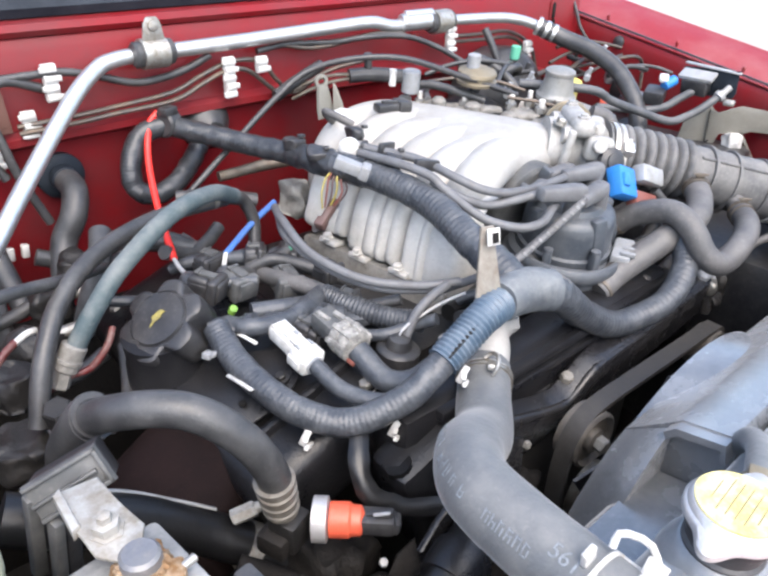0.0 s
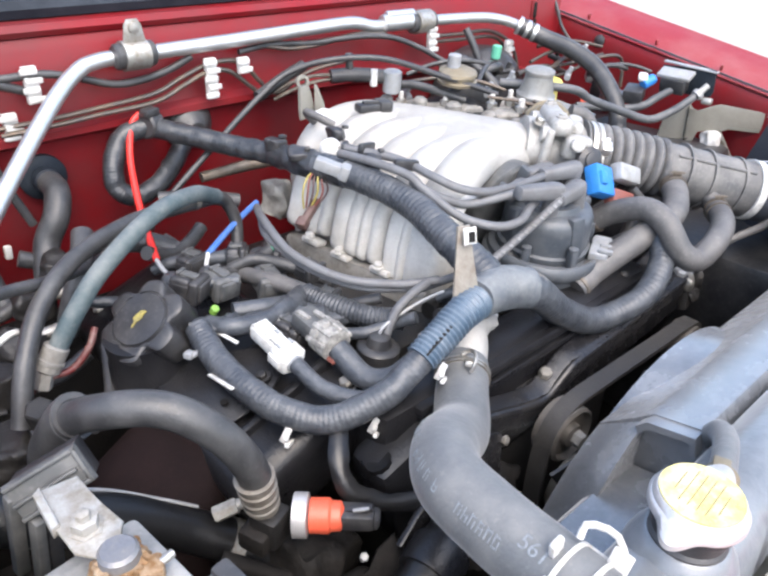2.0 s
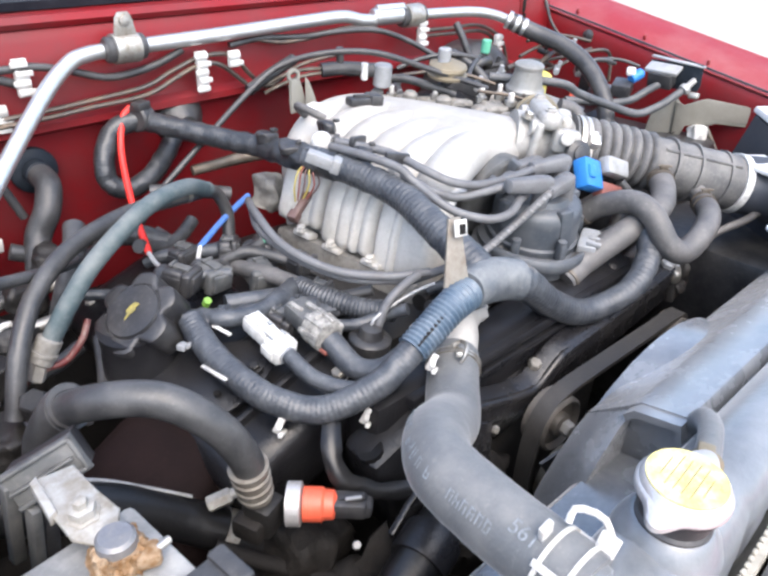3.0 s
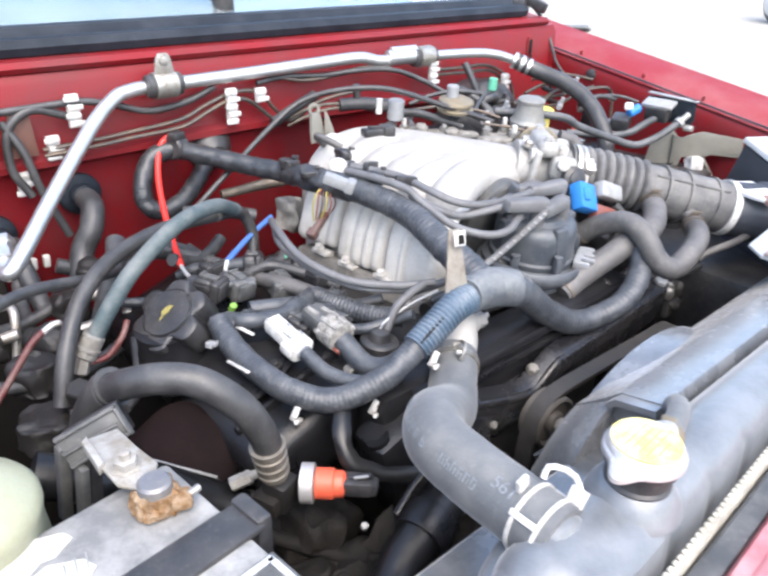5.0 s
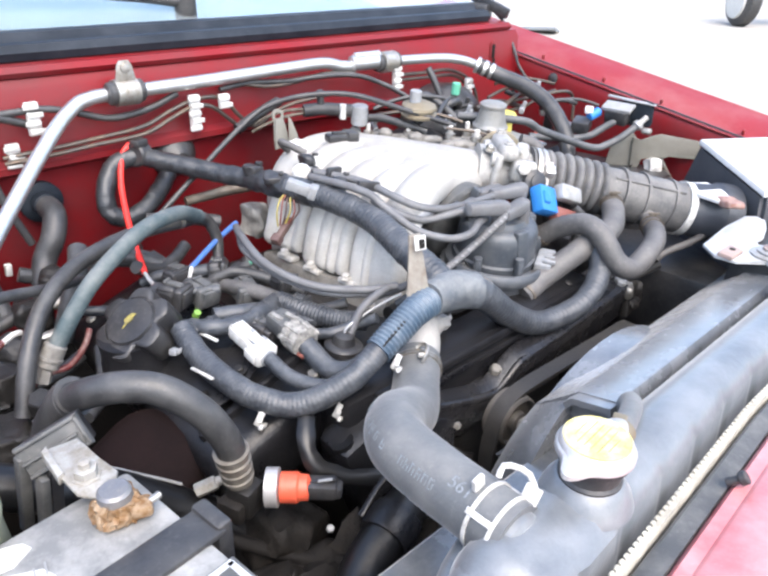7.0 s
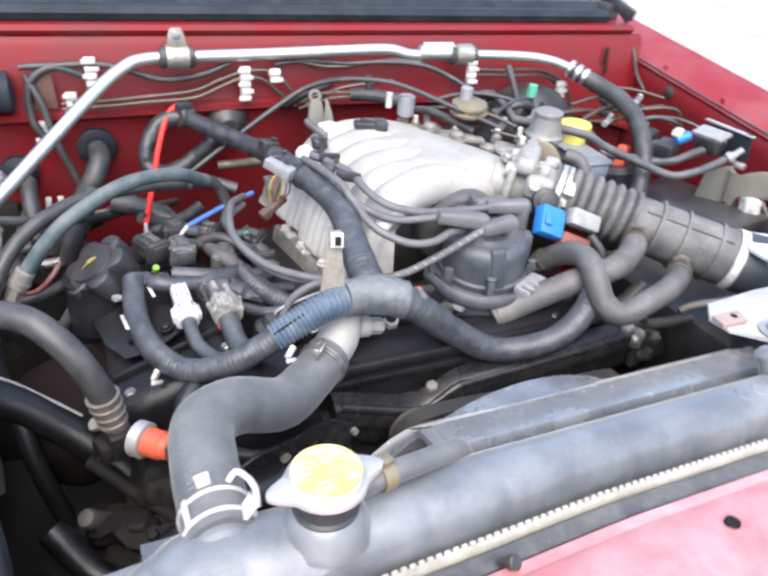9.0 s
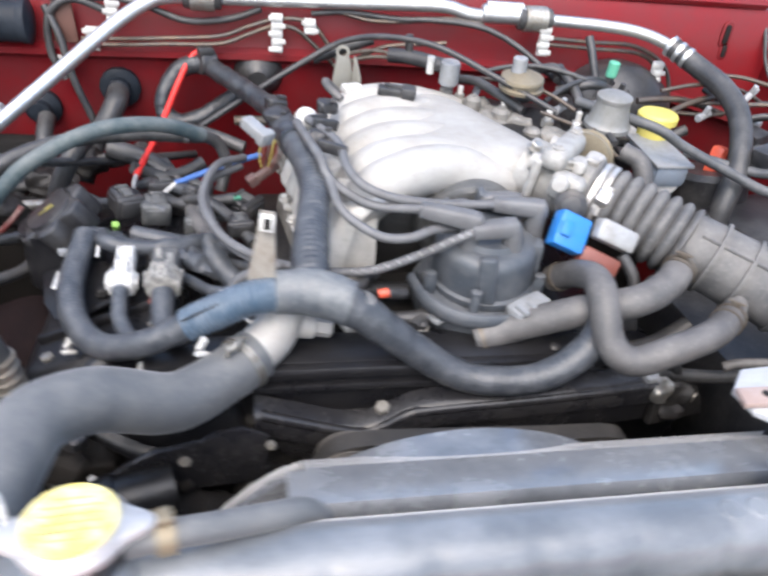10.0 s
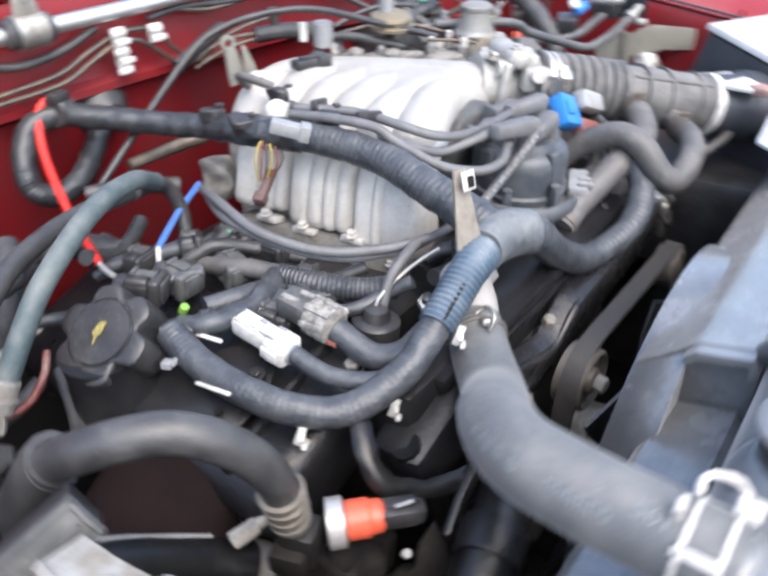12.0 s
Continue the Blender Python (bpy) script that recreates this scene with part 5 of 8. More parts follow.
for dx, dz in ((-0.026, 0.030), (0.0, 0.040), (0.026, 0.030)):
    part("cover_rib", box((0.166 + dx, 0.374 - dz * 0.2, 0.950 + dz), (0.008, 0.014, 0.030), (20, 40 * dx / 0.026, 0), 0.003), DCAP, rc)
bm = box((0.200, 0.270, 0.922), (0.042, 0.022, 0.020), (0, -8, 25), 0.004)
for dx in (-0.012, 0.0, 0.012):
    box((0.200 + dx, 0.262 + dx * 0.45, 0.931), (0.005, 0.016, 0.006), (0, -8, 25), 0.0015, bm)
part("plug_socket", bm, GREYP, dis, "grey plug socket")
part("red_plug", rod((0.056, 0.292, 0.929), (0.066, 0.292, 0.931), 0.0048, 14), ORANGE, dis, "small orange plug")
part("plug_body", rod((0.064, 0.292, 0.930), (0.084, 0.300, 0.924), 0.0058, 14), BLACK, dis)
LEADM = material("grey plug lead", (0.125, 0.127, 0.132), 0.5, dirt=(0.075, 0.072, 0.07), amount=0.5, scale=50, bump=0.05, dust=0.3)
leads = (
    [(0.184, 0.343, 0.998), (0.129, 0.343, 0.998), (0.077, 0.345, 1.003), (0.046, 0.355, 1.011), (0.031, 0.380, 1.020), (0.027, 0.430, 1.025), (0.000, 0.485, 1.028)],
    [(0.110, 0.322, 1.003), (0.060, 0.348, 0.993), (0.032, 0.358, 1.001), (0.012, 0.374, 1.013), (0.006, 0.392, 1.024), (-0.004, 0.430, 1.028), (-0.012, 0.480, 1.026)],
    [(0.134, 0.320, 0.984), (0.108, 0.310, 0.989), (0.082, 0.301, 0.985), (0.057, 0.307, 0.983), (0.033, 0.326, 0.989), (0.020, 0.342, 0.998), (0.015, 0.365, 1.008), (0.009, 0.390, 1.018)],
    [(0.150, 0.296, 0.998), (0.125, 0.297, 0.985), (0.090, 0.305, 0.962), (0.050, 0.310, 0.944), (0.010, 0.318, 0.938), (-0.03, 0.34, 0.925)],
    [(-0.035, 0.318, 0.946), (-0.058, 0.316, 0.942), (-0.076, 0.317, 0.930), (-0.088, 0.317, 0.908)],
    [(-0.070, 0.560, 0.950), (-0.100, 0.500, 0.965), (-0.112, 0.435, 0.957), (-0.092, 0.380, 0.945), (-0.055, 0.340, 0.942), (-0.02, 0.315, 0.945)],
    [(-0.075, 0.545, 0.945), (-0.108, 0.48, 0.955), (-0.105, 0.42, 0.946), (-0.080, 0.37, 0.936), (-0.04, 0.33, 0.936)],
)
for k, pts in enumerate(leads):
    part("plug_lead", tube(pts, 0.0046, 12, 0.005), LEADM, dis)
bm = bmesh.new()
for k in range(13):
    s = spline(leads[3], 60)[4 + k * 3]
    box(s + Vector((-0.001, -0.0036, 0.0030)), (0.0052, 0.0012, 0.0024), (0, 30, -20), 0, bm)
part("lead_print", bm, PALE, dis, "unreadable white print along one lead")
# moulded boots: an upright foot on its tower, a shoulder, and a long flat-sided snout
for foot, top, tip in (((0.217, 0.334, 0.968), (0.214, 0.331, 1.000), (0.174, 0.346, 0.997)), ((0.143, 0.309, 0.965), (0.140, 0.305, 1.001), (0.093, 0.318, 1.006)), ((0.190, 0.303, 0.950), (0.177, 0.300, 0.996), (0.139, 0.297, 0.993)),
                       ((0.205, 0.358, 0.970), (0.200, 0.358, 0.994), (0.165, 0.362, 0.994)), ((0.150, 0.352, 0.970), (0.145, 0.350, 0.990), (0.115, 0.345, 0.990))):
    foot, top, tip = Vector(foot), Vector(top), Vector(tip)
    snout = (tip - top).normalized()
    bm = tube([foot, foot.lerp(top, 0.5), top - snout * 0.002, top + snout * 0.004], [0.0100, 0.0098, 0.0095, 0.0080], 12, 0.004)
    secs = []
    for f, w in ((-0.24, 0.0045), (-0.16, 0.0085), (0.05, 0.0094), (0.45, 0.0086), (0.80, 0.0078), (0.97, 0.0074), (1.0, 0.0055)):
        c = top.lerp(tip, f)
        side = snout.cross(Vector((0, 0, 1))).normalized()
        up = side.cross(snout)
        secs.append([c + side * w * math.copysign(abs(math.cos(b)) ** 0.6, math.cos(b)) + up * w * math.copysign(abs(math.sin(b)) ** 0.6, math.sin(b)) for b in [2 * math.pi * i / 16 for i in range(16)]])
    loft(secs, bm)
    part("boot", bm, LEADM, dis, "grey rubber boot")

# ---- air duct and air box ----
duct = thing("intake_duct", (0.38, 0.29, 0.92), "ribbed grey rubber intake duct with bellows and a pale clamp", "intake duct")
DUC = [(0.286, 0.374, 0.995), (0.325, 0.340, 0.986), (0.366, 0.304, 0.974), (0.41, 0.268, 0.961), (0.47, 0.217, 0.944)]
DUCM = material("dusty grey duct rubber", (0.068, 0.067, 0.067), 0.6, dirt=(0.185, 0.176, 0.164), amount=0.5, scale=30, bump=0.15, dust=0.6)
part("bellows", tube(DUC[:3], 0.0345, 32, ribs=0.0135, depth=0.0040, fold=True), DUCM, duct, "five-fold rubber bellows")
part("sleeve", tube(DUC[2:], [0.034, 0.0355, 0.0365], 32, 0.006), DUCM, duct)
s = spline(DUC[2:], 60)
for k in (14, 30, 46):
    t = (s[k + 1] - s[k - 1]).normalized()
    part("rib", lathe(s[k], s[k] + t, [(0, 0.034), (0, 0.0385), (0.004, 0.0385), (0.004, 0.034)], 32, closed=True), DUCM, duct)
bm = bmesh.new()
for a in (52, 232):
    w = Vector((-0.62 * math.cos(math.radians(a)), -0.78 * math.cos(math.radians(a)), math.sin(math.radians(a)))) * 0.0362
    tube([s[8] + w * 0.965, s[28] + w * 0.995, s[53] + w * 1.02], 0.0022, 8, bm=bm)
part("seam", bm, DUCM, duct)
t = (s[59] - s[57]).normalized()
bm = lathe(s[54], s[54] + t, [(0, 0.037), (0, 0.0395), (0.010, 0.0395), (0.010, 0.037)], 32, closed=True)
part("pale_clamp", bm, WHITE, duct, "pale plastic clamp band")
t0 = (Vector(DUC[1]) - Vector(DUC[0])).normalized()
c0 = Vector(DUC[0]) + t0 * 0.006
bm = lathe(c0, c0 + t0, [(0, 0.0345), (0, 0.0380), (0.014, 0.0380), (0.014, 0.0345)], 32, closed=True)
box((0.285, 0.338, 1.003), (0.014, 0.016, 0.030), (35, 10, -40), 0.003, bm)
rod((0.279, 0.335, 0.990), (0.290, 0.338, 1.020), 0.0045, 12, bm=bm)
part("clamp", bm, STEELB, duct, "bright worm-drive clamp")
bm = rod((0.385, 0.226, 0.941), (0.408, 0.252, 0.952), 0.011, 18)
rod((0.346, 0.270, 0.968), (0.37, 0.298, 0.972), 0.012, 18, bm=bm)
part("stub", bm, DUCM, duct)
maf = thing("air_flow_meter", (0.50, 0.19, 0.90), "blue-black air flow meter with a pale rust-edged lid", "air flow meter")
bm = lathe(s[56], Vector((0.53, 0.165, 0.935)), [(0, 0.034), (0.012, 0.0385), (0.045, 0.040), (0.050, 0.044), (0.075, 0.044)], 32)
part("housing", bm, AIRBOX, maf, "blue-black barrel")
bm = slab([(0.466, 0.244), (0.497, 0.220), (0.478, 0.188), (0.448, 0.160), (0.432, 0.176), (0.434, 0.198), (0.446, 0.226)], 0.006, pose(0.014, -0.010, 0.973), 0.002)
part("lid", bm, LIDW, maf, "pale dusty lid")
bm = casting((0.456, 0.154, 0.975), (0.048, 0.024, 0.010), (6, 10, 48), 0.005)
part("lid_rust", bm, material("flaking rusty lid edge", (0.22, 0.11, 0.085), 0.7, dirt=(0.40, 0.31, 0.27), amount=0.7, scale=90, bump=0.4), maf, "rust-eaten lid edge")
part("cable", tube([(0.380, 0.205, 0.895), (0.398, 0.200, 0.903), (0.447, 0.185, 0.912), (0.505, 0.182, 0.920), (0.535, 0.178, 0.932)], 0.0052, 12), GREYRUB, maf, "grey cable below the barrel")
abx = thing("air_box", (0.585, 0.16, 0.72), "blue-black plastic air cleaner box, its lid pale with dust and painted glare", "air box")
ca, cb, dp = Vector((0.577, 0.260, 1.014)), Vector((0.4925, 0.125, 0.986)), Vector((0.100, -0.062, 0.0))
al = (ca - cb).normalized() * 0.022
lo = [Vector((p.x, p.y, 0.72)) for p in (ca + al * 2.2, cb - al, cb + dp - al, ca + dp + al * 2.2)]
mid = [ca + al * 1.6 - Vector((0, 0, 0.10)), cb - al * 0.6 - Vector((0, 0, 0.10)), cb + dp - al * 0.6 - Vector((0, 0, 0.10)), ca + dp + al - Vector((0, 0, 0.10))]
bm = loft([lo, mid, [ca, cb, cb + dp, ca + dp]])
bmesh.ops.bevel(bm, geom=bm.edges[:], offset=0.006, segments=2, affect="EDGES")
part("base", bm, AIRBOX, abx, "blue-black moulded box")
# Added black block stands for the shade over the red inner fender.
part("gap_filler", box((0.560, 0.250, 0.790), (0.26, 0.37, 0.14), (0, 0, 3), 0.012), BLACK, abx, "black block added to fill the shaded gap")
# The lid's white holds dust and the sky glare on the box top.
secs = []
mc = (ca + cb) / 2 + dp / 2
for f, h in ((1.01, -0.002), (1.015, 0.002), (0.99, 0.006), (0.90, 0.009), (0.55, 0.010)):
    secs.append([mc + (p - mc) * f + Vector((0, 0, h)) for p in (ca, ca.lerp(cb, 0.5), cb, cb + dp * 0.5, cb + dp, ca.lerp(cb, 0.5) + dp, ca + dp, ca + dp * 0.5)])
part("lid", loft(secs), LIDW, abx, "pillowed lid pale with dust and painted glare")
for f in (0.35, 0.62):
    q = ca.lerp(cb, f)
    part("lid_rib", slab([(-0.004, -0.045), (0.004, -0.045), (0.004, 0.045), (-0.004, 0.045)], 0.004, Matrix.Translation(q + dp * 0.5 + Vector((0, 0, 0.007))) @ pose(0, 0, 0, 0, 0, 58), 0.001), LIDW, abx)

# ---- sensor connectors by the throttle ----
con = thing("throttle_sensor_connector", (0.243, 0.315, 0.955), "bright blue plastic connector clipped to the throttle body", "connector")
bm = box((0.243, 0.311, 0.984), (0.034, 0.019, 0.036), (-36, 22, -8), 0.003)
box((0.236, 0.305, 0.992), (0.012, 0.010, 0.016), (-36, 22, -8), 0.002, bm)
part("blue_shell", bm, BLUEP, con)
part("grey_plug", box((0.288, 0.304, 0.984), (0.044, 0.018, 0.022), (-30, 22, -10), 0.004), PALE, con, "pale grey plug")
part("brown_plug", box((0.274, 0.298, 0.958), (0.044, 0.016, 0.020), (-25, 22, -10), 0.004), BROWNP, con, "brown red plug")
part("lead", tube([(0.298, 0.297, 0.966), (0.310, 0.282, 0.945), (0.305, 0.272, 0.920)], 0.006, 10), RUBBER, con)

# ---- lifting hook, rear hardware ----
hook = thing("lifting_hook", (0.058, 0.626, 1.015), "tan plated engine lifting hook with an eye", "bracket")
bm = slab([(-0.015, -0.004), (0.013, -0.004), (0.012, 0.014), (0.0085, 0.026), (0.0075, 0.036), (-0.0085, 0.036), (-0.0095, 0.026), (-0.014, 0.012)], 0.004, pose(0.055, 0.628, 1.020, 80, 0, 12), 0.001)
part("plate", bm, TAN, hook)
bm = lathe((0.0535, 0.6335, 1.060), (0.0530, 0.6300, 1.0605), [(-0.0018, 0.0050), (-0.0018, 0.0088), (0.0018, 0.0088), (0.0018, 0.0050)], 24, closed=True)
part("eye", bm, TAN, hook, "round lifting eye")
bm = slab([(0.0, -0.004), (0.016, -0.004), (0.012, 0.014), (0.004, 0.034), (0.0, 0.038)], 0.003, pose(0.066, 0.626, 1.020, 84, 0, -40), 0.001)
part("gusset", bm, TAN, hook)
bm = box((0.064, 0.606, 1.022), (0.026, 0.020, 0.014), (0, 0, 20), 0.004)
part("white_clip", bm, WHITE, hook)
br = thing("harness_bracket", (-0.046, 0.272, 0.93), "weathered tan steel bracket standing behind the harness", "bracket")
bm = slab([(-0.012, -0.055), (0.013, -0.055), (0.010, -0.03), (0.0065, 0.006), (0.0065, 0.020), (-0.0065, 0.020), (-0.0075, 0.006), (-0.014, -0.04)], 0.003, pose(-0.048, 0.266, 1.010, 74, 0, -18), 0.001)
part("plate", bm, material("stained rusty tan bracket", (0.235, 0.220, 0.190), 0.6, metal=0.1, dirt=(0.13, 0.095, 0.07), amount=0.7, scale=55, bump=0.25, speck=0.3), br, "rust-stained plate")
bm = slab([(-0.0062, -0.006), (0.0062, -0.006), (0.0062, 0.009), (-0.0062, 0.009)], 0.002, pose(-0.048, 0.2605, 1.022, 74, 0, -18), 0.001)
part("tab", bm, WHITE, br, "pale squared tab")
bm = slab([(-0.0030, -0.003), (0.0030, -0.003), (0.0030, 0.006), (-0.0030, 0.006)], 0.001, pose(-0.048, 0.2578, 1.022, 74, 0, -18), 0.0003)
part("hole", bm, DARK, br)

vac = thing("vacuum_solenoid", (0.15, 0.64, 1.03), "black solenoid rail with a grey capped valve", "solenoid")
part("rail", tube([(0.116, 0.656, 1.053), (0.145, 0.643, 1.054), (0.185, 0.622, 1.050)], 0.0095, 14), BLACK, vac)
part("rail_stub", rod((0.140, 0.645, 1.058), (0.139, 0.646, 1.082), 0.0052, 12), BLACK, vac)
for dz in (0.0, 0.010):
    part("brown_tube", tube([(0.048, 0.690, 1.026 + dz), (0.070, 0.682, 1.036 + dz), (0.095, 0.668, 1.046 + dz * 0.8), (0.120, 0.655, 1.050 + dz * 0.5)], 0.0026, 8), RUSTY, vac, "thin brown vacuum tube")
part("grey_valve", rod((0.188, 0.614, 1.030), (0.188, 0.612, 1.060), 0.0125, 20), GREYP, vac, "grey capped valve")
part("white_tip", rod((0.165, 0.625, 1.040), (0.165, 0.624, 1.062), 0.005, 12), WHITE, vac)

egr = thing("vacuum_motor", (0.267, 0.560, 1.02), "zinc plated round vacuum diaphragm on a stem", "vacuum diaphragm")
part("dish", lathe((0.268, 0.568, 1.040), (0.266, 0.562, 1.1), [(0, 0.010), (0.002, 0.027), (0.006, 0.028), (0.008, 0.024), (0.012, 0.024), (0.014, 0.027), (0.018, 0.026), (0.022, 0.017), (0.024, 0.004)], 32), ZINC, egr)
part("hub", rod((0.262, 0.57, 1.058), (0.262, 0.569, 1.080), 0.009, 14), GREYP, egr)
reg = thing("vacuum_actuator", (0.395, 0.585, 1.0), "dull grey canister with a mint green cap", "actuator")
part("canister", lathe((0.356, 0.497, 1.020), (0.354, 0.490, 1.1), [(0, 0.024), (0.003, 0.0275), (0.008, 0.0275), (0.010, 0.025), (0.014, 0.0235), (0.026, 0.0205), (0.036, 0.0190), (0.037, 0.0205), (0.041, 0.0205), (0.043, 0.017), (0.044, 0.006)], 30), material("dull grey canister", (0.24, 0.24, 0.23), 0.5, metal=0.3, dirt=(0.14, 0.13, 0.11), amount=0.5, scale=40, bump=0.1), reg)
part("stem", rod((0.405, 0.62, 1.01), (0.410, 0.618, 1.050), 0.006, 12), BLACK, reg)
part("green_cap", rod((0.410, 0.618, 1.046), (0.411, 0.617, 1.066), 0.0075, 16), GREENP, reg, "mint green cap")

# ---- brake servo, reservoir and lines ----
serv = thing("brake_servo", (0.44, 0.66, 0.90), "black round brake servo on the firewall", "brake servo")
part("drum", lathe((0.462, 0.72, 0.962), (0.457, 0.58, 0.957), [(0, 0.082), (0.03, 0.088), (0.05, 0.087), (0.07, 0.075), (0.085, 0.05), (0.09, 0.03)], 40), BLACK, serv)
part("cylinder", rod((0.455, 0.62, 0.962), (0.44, 0.47, 0.962), 0.019, 20), ALULOW, serv, "cast master cylinder")
res = thing("brake_reservoir", (0.43, 0.52, 0.99), "pale grey brake fluid reservoir with a yellow cap", "reservoir")
part("tank", box((0.440, 0.505, 0.975), (0.045, 0.085, 0.030), (4, 0, 0), 0.008), material("blue grey translucent plastic", (0.17, 0.20, 0.24), 0.35, dirt=(0.2, 0.2, 0.19), amount=0.3, scale=40, bump=0.03), res)
part("tank_rim", box((0.440, 0.505, 0.990), (0.050, 0.090, 0.004), (4, 0, 0), 0.0015), GREYP, res)
part("cap", lathe((0.451, 0.548, 0.985), (0.451, 0.546, 1.1), [(0, 0.020), (0.026, 0.020), (0.028, 0.0255), (0.036, 0.0255), (0.039, 0.023), (0.040, 0.010)], 36), YELLOW, res, "bright yellow screw cap")
LN = {"kind": "", "group": "brake lines on the firewall"}
for pts in ([(-0.275, 0.735, 1.029), (-0.215, 0.727, 1.033), (-0.171, 0.726, 1.036), (-0.10, 0.724, 1.040), (-0.06, 0.722, 1.055), (-0.03, 0.720, 1.066), (0.0, 0.718, 1.064), (0.03, 0.716, 1.040), (0.05, 0.716, 1.022)],
            [(-0.275, 0.737, 1.036), (-0.215, 0.729, 1.040), (-0.171, 0.728, 1.043), (-0.10, 0.727, 1.049), (-0.06, 0.725, 1.064), (-0.02, 0.722, 1.076), (0.02, 0.720, 1.072), (0.045, 0.718, 1.045), (0.07, 0.715, 1.026), (0.12, 0.705, 1.05), (0.20, 0.69, 1.062)],
            [(0.06, 0.722, 1.087), (0.10, 0.718, 1.080), (0.15, 0.713, 1.082), (0.20, 0.706, 1.090), (0.25, 0.695, 1.088)],
            [(0.33, 0.690, 1.075), (0.40, 0.688, 1.072), (0.47, 0.684, 1.070), (0.52, 0.675, 1.045), (0.535, 0.665, 1.0), (0.53, 0.65, 0.96)],
            [(0.34, 0.692, 1.066), (0.41, 0.690, 1.063), (0.48, 0.686, 1.060), (0.51, 0.680, 1.04), (0.52, 0.668, 0.99)],
            [(0.52, 0.60, 1.02), (0.58, 0.57, 1.03), (0.64, 0.55, 1.035), (0.665, 0.545, 1.02), (0.665, 0.54, 0.98)],
            [(0.50, 0.62, 1.00), (0.56, 0.585, 1.01), (0.60, 0.57, 1.03), (0.655, 0.58, 1.03)]):
    solo("brake_line", tube(pts, 0.0030, 8, 0.006), LINE, "thin dark steel line along the firewall", "brake line", **LN)
solo("firewall_hose", tube([(-0.320, 0.738, 1.086), (-0.256, 0.735, 1.088), (-0.220, 0.733, 1.088), (-0.186, 0.731, 1.080), (-0.146, 0.729, 1.067), (-0.110, 0.729, 1.067), (-0.075, 0.729, 1.074), (-0.045, 0.727, 1.086)], 0.0044, 10, 0.006), RUBBER, "thin black hose along the firewall under the pipe", "hose")
for x, y, z, n in ((-0.025, 0.722, 1.058, 5), (-0.233, 0.737, 1.078, 4), (-0.262, 0.742, 1.036, 3), (-0.304, 0.744, 0.998, 3), (0.018, 0.715, 1.070, 2), (0.335, 0.688, 1.072, 4), (0.505, 0.672, 1.040, 3)):
    bm = bmesh.new()
    box((x, y - 0.003, z), (0.015, 0.007, 0.0100 * n), (0, 0, random.uniform(-4, 4)), 0.001, bm)
    for k in range(n):
        box((x - 0.002 + 0.004 * (k % 2), y - 0.0075, z + 0.0050 * (n - 1) - k * 0.0100), (0.018, 0.004, 0.0062), (0, 0, 0), 0.001, bm)
    solo("line_clip", bm, WHITE, "white nylon clip holding the brake lines", "clip", group="line clips")

# hose pipes to the bracket, relay box, tan bracket
for pts in ([(0.335, 0.545, 1.036), (0.400, 0.471, 1.033), (0.440, 0.459, 1.014), (0.490, 0.434, 0.994), (0.530, 0.411, 0.980), (0.555, 0.399, 0.985), (0.575, 0.386, 0.998), (0.600, 0.374, 1.017)],
            [(0.470, 0.500, 0.990), (0.530, 0.454, 0.987), (0.550, 0.434, 0.992), (0.570, 0.424, 1.003), (0.585, 0.412, 1.015), (0.602, 0.406, 1.020)]):
    vh = solo("vapour_hose", tube(pts, 0.0060, 14, 0.004), VAPOUR, "dusty grey rubber vapour hose beside its twin", "hose", group="vapour hoses")
    e = Vector(pts[-1])
    part("hose_nipple", lathe(e - Vector((0.006, -0.002, 0.005)), e + Vector((0.014, -0.006, 0.012)), [(0, 0.0072), (0.001, 0.0088), (0.008, 0.0088), (0.009, 0.005), (0.024, 0.005)], 14), PALE, vh, "pale hose nipple")
rel = thing("relay_box", (0.615, 0.40, 0.98), "dark relay plate with a pale lidded relay and blue plug", "relay box")
bm = slab([(-0.042, -0.026), (0.036, -0.026), (0.040, -0.018), (0.040, 0.014), (-0.042, 0.014)], 0.003, pose(0.612, 0.400, 1.034, 90, -4, -86), 0.001)
part("plate", bm, SEAL, rel, "blue-black steel plate")
part("plate_edge", box((0.6095, 0.400, 1.0495), (0.007, 0.084, 0.0025), (2, -10, 4), 0.0008), PALE, rel, "bright folded plate edge")
part("plate_foot", box((0.606, 0.362, 1.006), (0.012, 0.016, 0.010), (0, 10, 10), 0.003), STEEL, rel, "dull bent foot")
part("relay", box((0.592, 0.412, 1.024), (0.024, 0.038, 0.024), (0, -18, 7), 0.003), BLACK, rel)
part("relay_lid", box((0.591, 0.412, 1.0385), (0.026, 0.050, 0.006), (0, -18, 7), 0.0015), PALE, rel, "pale relay lid")
part("blue_plug", rod((0.560, 0.446, 1.020), (0.580, 0.440, 1.028), 0.0080, 14), BLUEP, rel, "blue plug")
part("white_plug", box((0.566, 0.451, 1.030), (0.022, 0.014, 0.008), (0, -10, 30), 0.003), WHITE, rel, "white plug shell")
part("dark_plug", box((0.556, 0.455, 1.005), (0.035, 0.03, 0.022), (0, -10, 20), 0.004), BLACK, rel)
tan = thing("canister_bracket", (0.63, 0.41, 0.85), "grey-tan painted steel bracket bolted to the fender", "bracket")
along = Vector((0.6, -0.8, 0.0))
tm = Matrix((along, Vector((0, 0, 1)), along.cross(Vector((0, 0, 1))))).transposed().to_4x4()
